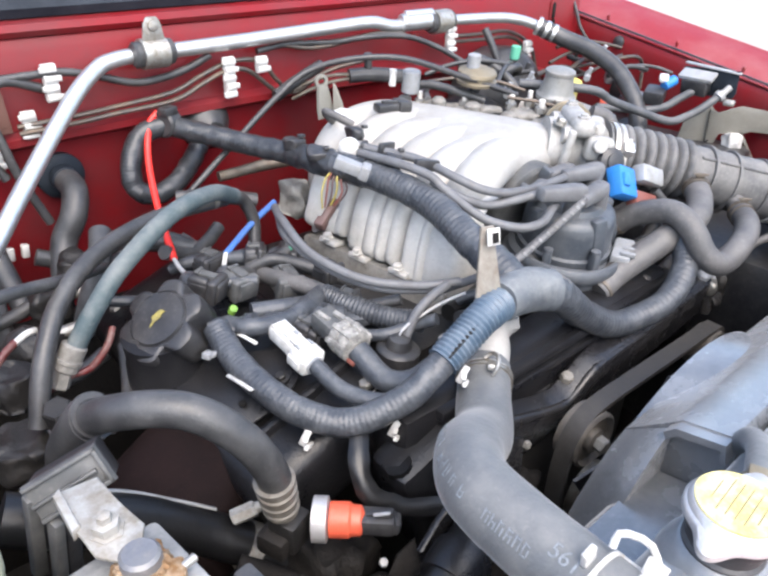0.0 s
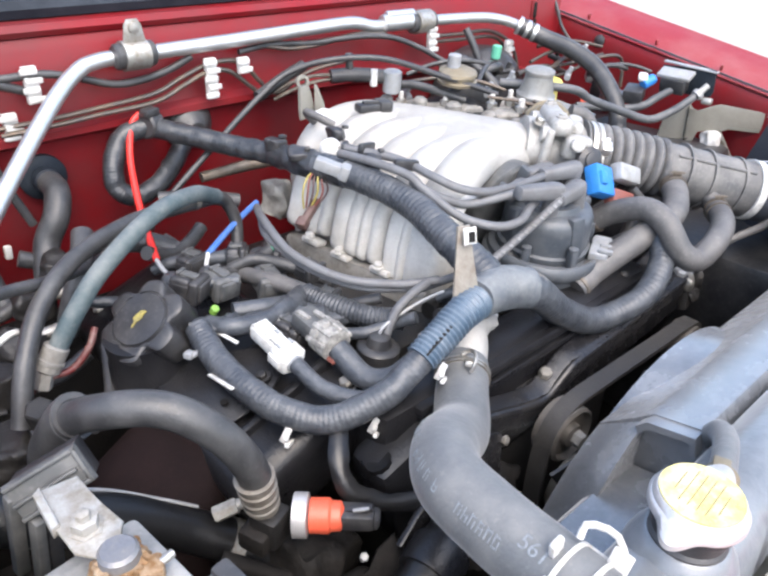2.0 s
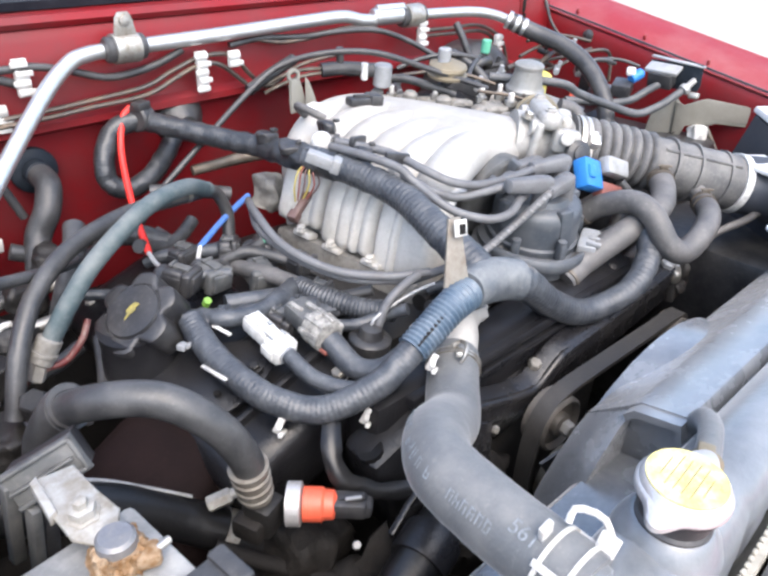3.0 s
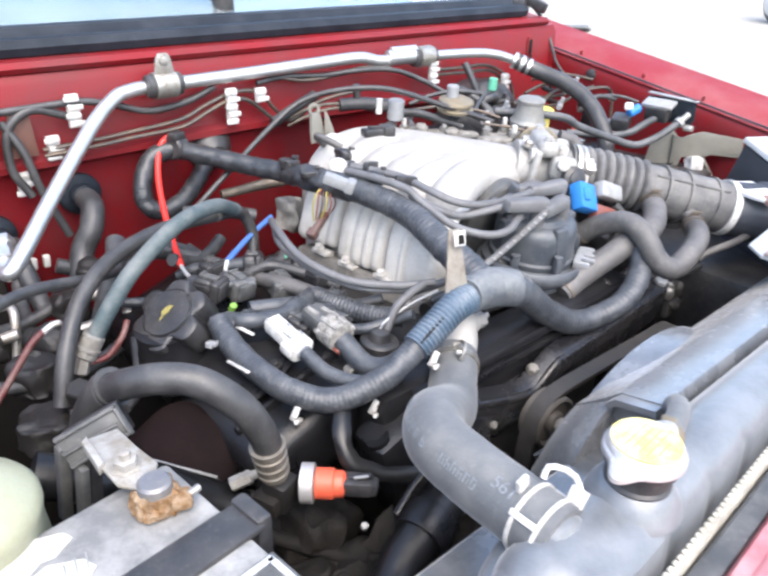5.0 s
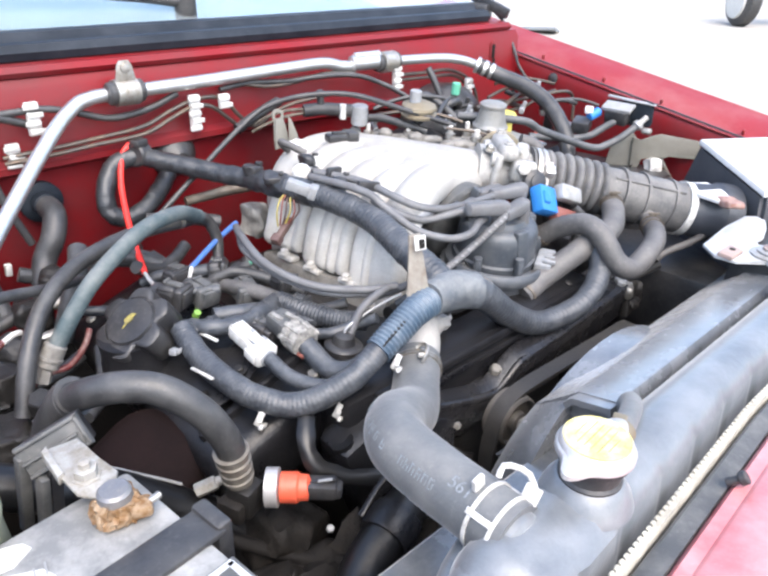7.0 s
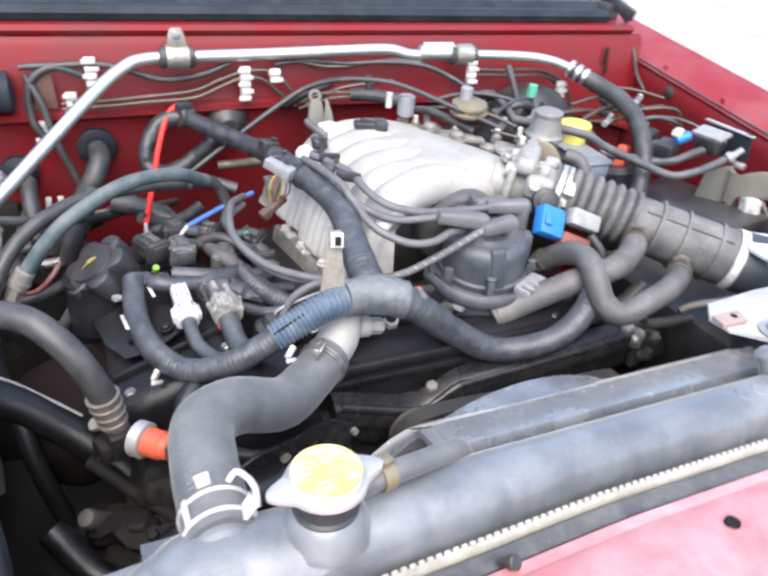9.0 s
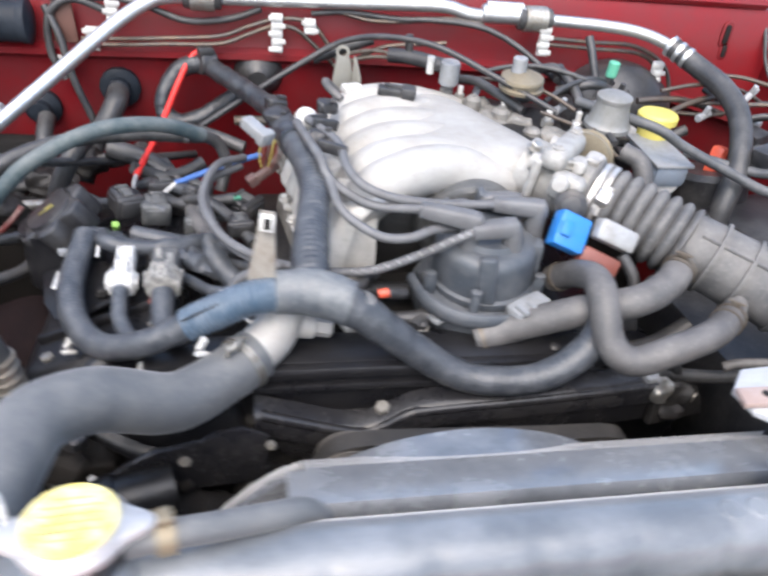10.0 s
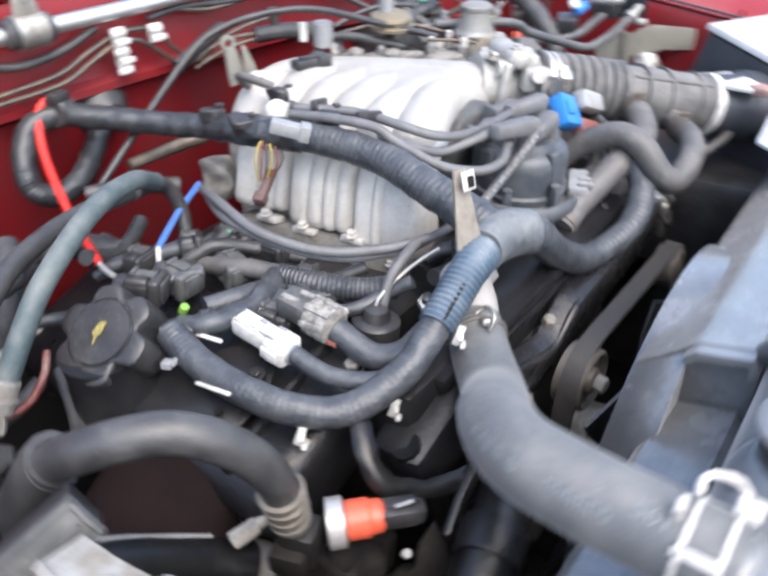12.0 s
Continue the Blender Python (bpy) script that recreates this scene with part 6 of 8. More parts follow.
tm.translation = Vector((0.632, 0.420, 0.95))
bm = slab([(-0.030, -0.12), (0.042, -0.12), (0.041, -0.055), (0.033, 0.024), (0.021, 0.038), (0.012, 0.036), (-0.013, 0.018), (-0.018, -0.020)], 0.004, tm, 0.001)
part("plate", bm, TAN, tan)
bm = slab([(0.020, 0.034), (0.034, 0.027), (0.050, 0.036), (0.066, 0.041), (0.132, 0.033), (0.150, 0.031), (0.150, 0.004), (0.128, 0.006), (0.085, 0.008), (0.072, 0.000), (0.040, -0.004), (0.034, -0.030), (0.024, -0.030)], 0.0035, tm @ Matrix.Translation((0, 0, 0.006)), 0.001)
part("arm", bm, TAN, tan, "arm reaching to the fender")
bm = slab([(0.072, 0.0), (0.085, 0.008), (0.150, 0.004), (0.150, 0.000), (0.086, 0.004), (0.074, -0.004)], 0.010, tm @ Matrix.Translation((0, 0, -0.001)), 0.001)
part("flange", bm, TAN, tan, "folded lower edge")
part("hole", slab([(0.020, -0.024), (0.026, -0.020), (0.029, -0.015), (0.023, -0.018)], 0.001, tm @ Matrix.Translation((0, 0, 0.0098)), 0.0002), DARK, tan)
bm = casting((0.657, 0.364, 0.936), (0.028, 0.024, 0.030), (0, 10, -30), 0.008)
rod((0.650, 0.364, 0.928), (0.636, 0.352, 0.904), 0.0045, 10, bm=bm)
part("white_clip", bm, WHITE, tan, "white plastic clip")
part("strut", rod((0.672, 0.360, 0.950), (0.690, 0.335, 0.905), 0.0035, 10), STEEL, tan, "thin steel strut")
# pale bracket at the far end of the radiator
pb = thing("radiator_bracket", (0.36, 0.07, 0.90), "pale galvanised radiator bracket with a pinkish tab", "bracket")
bm = slab([(0.303, 0.080), (0.300, 0.104), (0.322, 0.128), (0.400, 0.134), (0.462, 0.133), (0.474, 0.122), (0.468, 0.108), (0.440, 0.096), (0.404, 0.086), (0.384, 0.089), (0.373, 0.082), (0.378, 0.072), (0.42, 0.068), (0.50, 0.06), (0.50, -0.03), (0.36, -0.03), (0.324, 0.010), (0.319, 0.036), (0.330, 0.056)], 0.004, pose(0, 0, 0.958), 0.001)
part("plate", bm, material("white galvanised plate", (0.50, 0.505, 0.51), 0.45, metal=0.15, dirt=(0.30, 0.29, 0.27), amount=0.6, scale=24, bump=0.08), pb)
bm = slab([(0.295, 0.083), (0.328, 0.083), (0.333, 0.101), (0.298, 0.101)], 0.006, pose(0, 0, 0.9625), 0.0015)
part("tab", bm, PINK, pb, "rust-tinged tab with a hole")
part("hole", lathe((0.318, 0.092, 0.968), (0.318, 0.092, 1.1), [(0, 0.0036), (0.0012, 0.0036)], 16), DARK, pb)
for z, r in ((0.9625, 0.024), (0.966, 0.017)):
    part("washer", lathe((0.352, 0.058, z), (0.352, 0.058, 1.1), [(0, r), (0.002, r), (0.003, r * 0.7), (0.004, r * 0.7)], 28), PALE, pb)
bolt((0.352, 0.058, 0.9700), (0, 0, 1), 0.0075, 0.007, PINK, pb, label="rust-tinged bolt head")
part("web", box((0.42, 0.05, 0.90), (0.16, 0.10, 0.11), (0, 0, 0), 0.004), BLACK, pb)

# ---- battery ----
bat = thing("battery", (-0.46, 0.13, 0.74), "dusty grey battery with a corroded terminal and a hold-down strap", "battery")
part("case", box((-0.475, 0.125, 0.845), (0.215, 0.175, 0.185), (0, 0, 6), 0.006), CASE, bat)
part("lid", box((-0.475, 0.125, 0.945), (0.22, 0.18, 0.022), (0, 0, 6), 0.005), CASE, bat, "dusty grey lid")
part("strap", box((-0.455, 0.134, 0.957), (0.20, 0.030, 0.006), (0, 0, 6), 0.003), BLACK, bat, "black hold-down strap")
part("strap_hook", box((-0.356, 0.146, 0.940), (0.012, 0.030, 0.045), (0, 0, 6), 0.003), BLACK, bat)
part("label_plate", box((-0.420, 0.066, 0.9555), (0.125, 0.080, 0.002), (0, 0, 6), 0.0008), CHARC, bat, "black label with a pale border")
bm = bmesh.new()
for k in range(7):
    x0 = -0.474
    for j in range(5):
        w = random.uniform(0.008, 0.022)
        if x0 + w > -0.368:
            break
        xm, ym = x0 + w / 2 + 0.42, 0.024 - k * 0.0085
        box((-0.420 + xm - ym * 0.1, 0.066 + ym + xm * 0.1, 0.957), (w, 0.0048 if k else 0.006, 0.0006), (0, 0, 6), 0, bm)
        x0 += w + 0.004
part("label_text", bm, INK, bat, "unreadable pale lettering")["kind"] = "stuff"
bm = bmesh.new()
for dx, dy, w, h in ((0, 0.036, 0.118, 0.0042), (0.0575, 0, 0.0042, 0.074), (0, -0.036, 0.118, 0.0042)):
    box((-0.420 + dx - dy * 0.1, 0.066 + dy + dx * 0.1, 0.957), (w, h, 0.0006), (0, 0, 6), 0, bm)
part("label_border", bm, INK, bat)
part("post", lathe((-0.398, 0.190, 0.954), (-0.398, 0.190, 1.1), [(0, 0.012), (0.022, 0.0108), (0.024, 0.0090)], 28), LEAD, bat)
bm = lathe((-0.398, 0.190, 0.957), (-0.398, 0.190, 1.1), [(0, 0.013), (0.001, 0.0162), (0.004, 0.0158), (0.008, 0.0142), (0.012, 0.0140), (0.014, 0.0115)], 36)
bmesh.ops.subdivide_edges(bm, edges=bm.edges[:], cuts=2, use_grid_fill=True)
for v in bm.verts:
    v.co += Vector((noise.noise(v.co * 160), noise.noise(v.co * 150 + Vector((3, 1, 2))), noise.noise(v.co * 240))) * 0.0034
    v.co += Vector((noise.noise(v.co * 480), noise.noise(v.co * 470 + Vector((5, 1, 2))), noise.noise(v.co * 520))) * 0.0016
box((-0.387, 0.178, 0.964), (0.014, 0.014, 0.010), (0, 0, -20), 0.003, bm)
clampb = part("terminal_clamp", bm, COPPER, bat, "orange corroded terminal clamp")
part("clamp_bolt", rod((-0.386, 0.176, 0.966), (-0.374, 0.178, 0.9665), 0.0026, 10), STEEL, clampb)
bm = slab([(-0.4140, 0.2640), (-0.3920, 0.2620), (-0.3905, 0.2360), (-0.3860, 0.2120), (-0.3940, 0.1980), (-0.4060, 0.1960), (-0.4150, 0.2080), (-0.4165, 0.2300)], 0.003, pose(0, 0, 0.9680), 0.001)
slab([(-0.4180, 0.2600), (-0.4130, 0.2640), (-0.4140, 0.2300), (-0.4190, 0.2280)], 0.008, pose(0, 0, 0.9660), 0.001, bm)
part("fuse_lug", bm, LUG, bat, "pale zinc fuse lug")
bm = lathe((-0.4035, 0.2200, 0.9705), (-0.4040, 0.2190, 1.0), [(0, 0.0100), (0.0015, 0.0100), (0.002, 0.0078), (0.008, 0.0078), (0.0085, 0.0042), (0.013, 0.0040), (0.0135, 0.003)], 6)
part("lug_nut", bm, LUG, bat, "plated nut on a stud")
fb = thing("fusible_link_box", (-0.44, 0.245, 0.90), "grey black fusible link cover on the battery post", "fuse box")
fx = Vector((0.0395, -0.0105, 0.0165)).normalized()
fy = (Vector((-0.006, 0.0115, 0.0160)) - fx * fx.dot(Vector((-0.006, 0.0115, 0.0160)))).normalized()
fm = Matrix((fx, fy, fx.cross(fy))).transposed().to_4x4()
fm.translation = Vector((-0.4045, 0.2780, 0.9600))
bm = slab([(-0.024, -0.013), (0.024, -0.013), (0.024, 0.013), (-0.024, 0.013)], 0.007, fm @ Matrix.Translation((0, 0, -0.005)), 0.002)
part("cover", bm, CHARC, fb, "dusty grey sloping cover")
for x0, y0, x1, y1 in ((-0.0235, -0.0125, 0.0235, -0.0095), (-0.0235, 0.0095, 0.0235, 0.0125), (0.0205, -0.0125, 0.0235, 0.0125), (-0.0235, -0.002, 0.018, 0.0005)):
    part("cover_rim", slab([(x0, y0), (x1, y0), (x1, y1), (x0, y1)], 0.0035, fm @ Matrix.Translation((0, 0, 0.0015)), 0.0008), CHARC, fb)
part("skirt", slab([(-0.022, -0.012), (0.022, -0.012), (0.022, 0.012), (-0.022, 0.012)], 0.026, fm @ Matrix.Translation((0, 0, -0.031)), 0.003), BLACK, fb)
for p, sz, mt in (((-0.4285, 0.2890, 0.922), (0.009, 0.009, 0.068), CHARC), ((-0.4220, 0.2750, 0.908), (0.007, 0.012, 0.070), CHARC), ((-0.4120, 0.2760, 0.915), (0.010, 0.008, 0.060), BLACK)):
    part("leg", box(p, sz, (4, 6, 8), 0.002), mt, fb)

# washer bottle edge, near fender
solo("washer_bottle", lathe((-0.500, 0.245, 0.80), (-0.500, 0.245, 1.2), [(0, 0.05), (0.12, 0.05), (0.160, 0.047), (0.166, 0.049), (0.172, 0.049), (0.178, 0.045), (0.186, 0.030), (0.188, 0.010)], 32), BOTTLE, "yellowed translucent washer bottle beside the battery", "washer bottle")

# ---- pressure switch on the hose fitting ----
ps = thing("pressure_switch", (-0.245, 0.225, 0.82), "orange red pressure switch with a bright ring", "pressure switch")
A0, A1 = Vector((-0.258, 0.246, 0.850)), Vector((-0.193, 0.184, 0.852))
ad = (A1 - A0).normalized()
part("ring", lathe(A0 + ad * 0.006, A1, [(0, 0.012), (0.001, 0.0178), (0.012, 0.0178), (0.013, 0.015)], 32), CHROME, ps, "bright plated ring")
part("body", lathe(A0 + ad * 0.020, A1, [(0, 0.0140), (0.015, 0.0140), (0.017, 0.0122), (0.024, 0.0118), (0.027, 0.008)], 28), ORANGE, ps)
bm = box(A0 + ad * 0.056, (0.030, 0.019, 0.016), (0, 0, -44), 0.004)
box(A0 + ad * 0.066 + Vector((0, 0, -0.001)), (0.018, 0.015, 0.013), (0, 8, -44), 0.003, bm)
box(A0 + ad * 0.058 + Vector((0, 0, 0.009)), (0.022, 0.006, 0.004), (0, -10, -44), 0.001, bm)
part("plug", bm, BLACK, ps, "black plug")
# Pale sliver paints the highlight on top of the black plug.
part("plug_glint", box(A0 + ad * 0.060 + Vector((-0.003, -0.003, 0.0125)), (0.013, 0.003, 0.002), (0, -10, -40), 0.0007), PALE, ps, "pale sliver painting the plug's highlight")
part("fitting", box((-0.268, 0.252, 0.842), (0.026, 0.026, 0.030), (0, 0, 20), 0.004), IRON, ps)

# ---- pulley and belt ----
pul = thing("tensioner_pulley", (0.06, 0.19, 0.76), "dusty grooved pulley with a drive belt", "pulley")
part("wheel", lathe((0.020, 0.192, 0.826), (0.018, 0.155, 0.826), [(0, 0.012), (0.004, 0.030), (0.026, 0.030), (0.029, 0.030), (0.031, 0.027), (0.025, 0.024), (0.025, 0.013), (0.031, 0.012), (0.033, 0.005)], 40), PULL, pul)
part("hub_nut", rod((0.020, 0.164, 0.826), (0.018, 0.150, 0.826), 0.008, 6), GRUB, pul)
part("idler", lathe((0.256, 0.190, 0.824), (0.256, 0.155, 0.824), [(0, 0.010), (0.003, 0.024), (0.027, 0.024), (0.029, 0.020), (0.026, 0.016), (0.030, 0.006)], 32), PULL, pul)
secs = []
for (x, z) in ((-0.014, 0.60), (-0.018, 0.74), (-0.017, 0.810), (-0.004, 0.846), (0.028, 0.860), (0.108, 0.858), (0.200, 0.854), (0.258, 0.852), (0.278, 0.844), (0.285, 0.825), (0.276, 0.78), (0.268, 0.70)):
    secs.append((x, 0.174, z))
bm = bmesh.new()
cs = spline(secs, 60)
fr = []
for k, c2 in enumerate(cs):
    t = (cs[min(k + 1, 59)] - cs[max(k - 1, 0)]).normalized()
    nn = Vector((t.z, 0, -t.x))
    fr.append([c2 + Vector((0, -0.009, 0)), c2 + Vector((0, 0.009, 0)), c2 + Vector((0, 0.009, 0)) + nn * 0.005, c2 + Vector((0, -0.009, 0)) + nn * 0.005])
part("belt", loft(fr, bm), BELT, pul, "worn black drive belt")

# ---- injector and sensor connectors on the near side ----
wc = thing("oxygen_sensor_connector", (-0.187, 0.35, 0.90), "white plastic connector pair lying by the valve cover", "connector")
part("shell", box((-0.1845, 0.371, 0.9195), (0.019, 0.036, 0.016), (9, 0, 2), 0.004), WHITE, wc)
for dx in (-0.0065, 0.0, 0.0065):
    part("shell_rib", box((-0.1845 + dx, 0.372, 0.9278), (0.0022, 0.026, 0.003), (9, 0, 2), 0.0008), WHITE, wc)
bm = box((-0.1845, 0.342, 0.9150), (0.026, 0.024, 0.022), (9, 0, 2), 0.006, cuts=3)
box((-0.1845, 0.350, 0.9262), (0.012, 0.018, 0.005), (9, 0, 2), 0.0015, bm)
for dx in (-0.0125, 0.0125):
    box((-0.1845 + dx, 0.343, 0.9155), (0.005, 0.016, 0.010), (9, 0, 2), 0.0015, bm)
part("socket", bm, WHITE, wc, "white grimy socket")
part("socket_face", lathe((-0.1845, 0.3320, 0.9135), (-0.1845, 0.3270, 0.9128), [(0, 0.0088), (0.003, 0.0085), (0.0045, 0.006)], 20), GREYP, wc, "blue-grey grimy socket face")
for x, y in ((-0.190, 0.366), (-0.179, 0.364), (-0.191, 0.345), (-0.178, 0.345)):
    part("window", box((x, y, 0.9275), (0.003, 0.007, 0.002), (9, 0, 2), 0.0008), GREYP, wc)
part("lead", tube([(-0.1845, 0.330, 0.914), (-0.181, 0.296, 0.906), (-0.165, 0.263, 0.906), (-0.145, 0.250, 0.914)], 0.0075, 12), TAPE, wc)
gc = thing("sensor_connector", (-0.147, 0.34, 0.89), "dusty grey connector beside the white one", "connector")
part("shell", box((-0.1448, 0.3585, 0.9245), (0.025, 0.034, 0.020), (7, 0, 0), 0.005), CHARC, gc)
for dx, dy, l in ((-0.006, 0.362, 0.016), (0.006, 0.350, 0.020)):
    part("dust_tab", box((-0.1448 + dx, dy, 0.9345), (0.0055, l, 0.004), (7, 0, 8), 0.0012), MOTTLE, gc)
bm = lathe((-0.1446, 0.3470, 0.9225), (-0.1444, 0.3140, 0.9185), [(0, 0.0120), (0.004, 0.0165), (0.011, 0.0168), (0.0125, 0.0152), (0.0155, 0.0152), (0.017, 0.0168), (0.026, 0.0160), (0.028, 0.0125)], 26)
for a in (20, 75, 120, 165):
    w = Vector((math.cos(radians(a)), 0, math.sin(radians(a)))) * 0.0165
    box(Vector((-0.1445, 0.331, 0.9206)) + w, (0.005, 0.024, 0.004), (7, 90 - a, 0), 0.001, bm)
part("socket", bm, MOTTLE, gc, "speckled round socket")
for k in range(4):
    part("wire_end", rod((-0.155 + k * 0.006, 0.3205, 0.914 - 0.002 * abs(k - 1.5)), (-0.155 + k * 0.006, 0.312, 0.911), 0.0022, 8), (BROWNP, PALE, YELW, BROWNP)[k], gc)
part("lead", tube([(-0.1445, 0.320, 0.917), (-0.142, 0.287, 0.904), (-0.13, 0.265, 0.908), (-0.115, 0.252, 0.925)], 0.011, 12), TAPE, gc)
inj = (((-0.201, 0.488, 0.927), 35), ((-0.168, 0.485, 0.920), 10), ((-0.152, 0.385, 0.905), 20), ((-0.118, 0.47, 0.91), -10))


def wire_plug(g, p, size, turn, mat, tail):
    """A moulded wiring plug: tapered shell, collar, latch, keying ribs and a rubber boot at its tail."""
    m = pose(*p, *turn)
    w, l, h = size
    at = lambda x, y, z: tuple(m @ Vector((x * w, y * l, z * h)))
    part("shell", box(at(0, 0.10, 0), (w, l * 0.62, h), turn, min(w, h) * 0.16, cuts=3, taper=0.86), mat, g)
    bm = box(at(0, -0.30, -0.02), (w * 1.12, l * 0.26, h * 1.10), turn, min(w, h) * 0.14, cuts=3)
    box(at(0, -0.46, 0), (w * 0.86, l * 0.10, h * 0.80), turn, min(w, h) * 0.10, bm=bm)
    part("collar", bm, mat, g)
    bm = box(at(0, -0.02, 0.54), (w * 0.36, l * 0.50, h * 0.14), turn, 0.001)
    box(at(0, 0.20, 0.60), (w * 0.50, l * 0.10, h * 0.14), turn, 0.001, bm)
    part("latch", bm, CHARC, g)
    for x in (-0.44, 0.44):
        part("key_rib", box(at(x, 0.08, 0.08), (w * 0.10, l * 0.50, h * 0.30), turn, 0.0008), mat, g)
    end = Vector(at(0, 0.46, -0.05))
    part("boot", tube([Vector(at(0, 0.30, 0)), end, end + Vector(tail) * 0.5 + Vector((0, 0, 0.003)), end + Vector(tail)], [min(w, h) * 0.42, min(w, h) * 0.40, min(w, h) * 0.30, min(w, h) * 0.26], 12, 0.003), TAPE, g)


for k, (p, a) in enumerate(inj):
    g = thing("injector_connector", p, "dark dusty injector connector on the intake side", "connector", group="injector connectors")
    wire_plug(g, p, (0.028, 0.040, 0.024), (8, 6, a), CHARC if k % 2 else BLACK, (0.016, 0.026, -0.014))
solo("lime_clip", rod((-0.203, 0.436, 0.922), (-0.202, 0.432, 0.929), 0.0040, 14), LIMEP, "small lime green plastic clip", "clip")
tcn = thing("teal_connector", (-0.075, 0.524, 0.890), "black connector with a small teal lock in the shade", "connector")
wire_plug(tcn, (-0.072, 0.528, 0.900), (0.036, 0.040, 0.026), (10, 0, 55), BLACK, (0.02, 0.01, -0.012))
part("teal_lock", box((-0.080, 0.521, 0.9145), (0.012, 0.005, 0.004), (10, 0, 20), 0.001), GREENP, tcn, "teal plastic lock")
rw = solo("red_jumper_wire", tube([(-0.126, 0.716, 1.032), (-0.140, 0.712, 1.020), (-0.158, 0.686, 0.988), (-0.178, 0.630, 0.950), (-0.198, 0.560, 0.925)], 0.0040, 12), REDW, "bright red jumper wire hanging from the harness clip", "wire")
part("bare_end", tube([(-0.198, 0.560, 0.925), (-0.199, 0.545, 0.920), (-0.197, 0.525, 0.916)], 0.0026, 8), PALE, rw)
bw = solo("blue_jumper_wire", tube([(-0.050, 0.592, 0.940), (-0.10, 0.566, 0.934), (-0.150, 0.536, 0.926)], 0.0036, 12), BLUEW, "blue jumper wire beside the intake", "wire")
part("bare_end", tube([(-0.150, 0.536, 0.926), (-0.162, 0.520, 0.921), (-0.166, 0.505, 0.918)], 0.0026, 8), WHITE, bw)
solo("loom_tube", tube([(-0.172, 0.600, 0.925), (-0.150, 0.575, 0.905), (-0.132, 0.530, 0.902), (-0.127, 0.480, 0.914), (-0.115, 0.446, 0.916), (-0.104, 0.415, 0.914), (-0.095, 0.385, 0.913)], 0.0090, 14, 0.004, wobble=0.06), GREYRUB, "dusty grey hose across the intake side", "hose")
solo("ribbed_loom", tube([(-0.106, 0.420, 0.914), (-0.098, 0.385, 0.913), (-0.080, 0.350, 0.910), (-0.060, 0.322, 0.912)], [0.0105, 0.0115, 0.0110, 0.0105], 16, ribs=0.0042, depth=0.0006, wobble=0.08), TAPE, "black ribbed loom below the intake wall", "loom")
solo("taped_branch", tube([(-0.108, 0.424, 0.913), (-0.128, 0.410, 0.915), (-0.146, 0.402, 0.918), (-0.160, 0.398, 0.918)], [0.0105, 0.0115, 0.0105, 0.0085], 14, 0.003, wobble=0.18), TAPE, "crumpled taped branch of the loom", "loom")
solo("plug_well", lathe((-0.098, 0.318, 0.885), (-0.094, 0.316, 0.93), [(0, 0.021), (0.014, 0.021), (0.016, 0.019), (0.017, 0.013), (0.026, 0.010), (0.028, 0.006)], 26), BLACK, "black rubber plug well cover", "plug cover")
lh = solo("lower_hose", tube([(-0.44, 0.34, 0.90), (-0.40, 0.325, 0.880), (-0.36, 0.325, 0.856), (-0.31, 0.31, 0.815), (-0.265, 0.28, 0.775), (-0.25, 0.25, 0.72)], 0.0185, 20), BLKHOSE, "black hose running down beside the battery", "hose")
band([(-0.31, 0.31, 0.815), (-0.265, 0.28, 0.775), (-0.25, 0.25, 0.72)], 0.3, 0.0188, 0.012, STEEL, lh, screw=False, label="dull steel clamp")
solo("pale_wire", tube([(-0.41, 0.335, 0.905), (-0.365, 0.335, 0.880), (-0.325, 0.322, 0.852), (-0.30, 0.31, 0.835)], 0.0015, 8), PALE, "thin pale wire along the lower hose", "wire")
RCAB = material("dull red cable", (0.085, 0.008, 0.008), 0.5, amount=0.4, scale=60, bump=0.02)
rc1 = solo("red_cable", tube([(-0.440, 0.47, 0.880), (-0.412, 0.48, 0.905), (-0.390, 0.485, 0.928), (-0.376, 0.49, 0.935)], 0.0034, 10), RCAB, "dull red cable beside the hoses with a pale end", "cable")
part("pale_sleeve", tube([(-0.378, 0.489, 0.934), (-0.366, 0.492, 0.938), (-0.358, 0.496, 0.936)], 0.0030, 10), WHITE, rc1)
solo("red_cable", tube([(-0.372, 0.47, 0.885), (-0.352, 0.465, 0.900), (-0.330, 0.462, 0.902), (-0.312, 0.462, 0.918), (-0.302, 0.47, 0.93)], 0.0032, 10), RCAB, "dull red cable looping under the hose end", "cable")

bm = rod((-0.365, 0.435, 0.87), (-0.372, 0.425, 0.905), 0.012, 6)
rod((-0.36, 0.44, 0.84), (-0.366, 0.434, 0.875), 0.008, 14, bm=bm)
solo("line_fitting", bm, IRON, "rusty hexagonal line fitting below the hose end", "fitting")
bm = rod((-0.43, 0.735, 1.055), (-0.335, 0.735, 1.055), 0.026, 32)
lathe((-0.345, 0.735, 1.055), (-0.30, 0.735, 1.055), [(0, 0.0262), (0.004, 0.0275), (0.010, 0.0275), (0.013, 0.018), (0.015, 0.006)], 32, bm)
solo("relay_canister", bm, SEAL, "black cylindrical motor on the firewall", "motor")
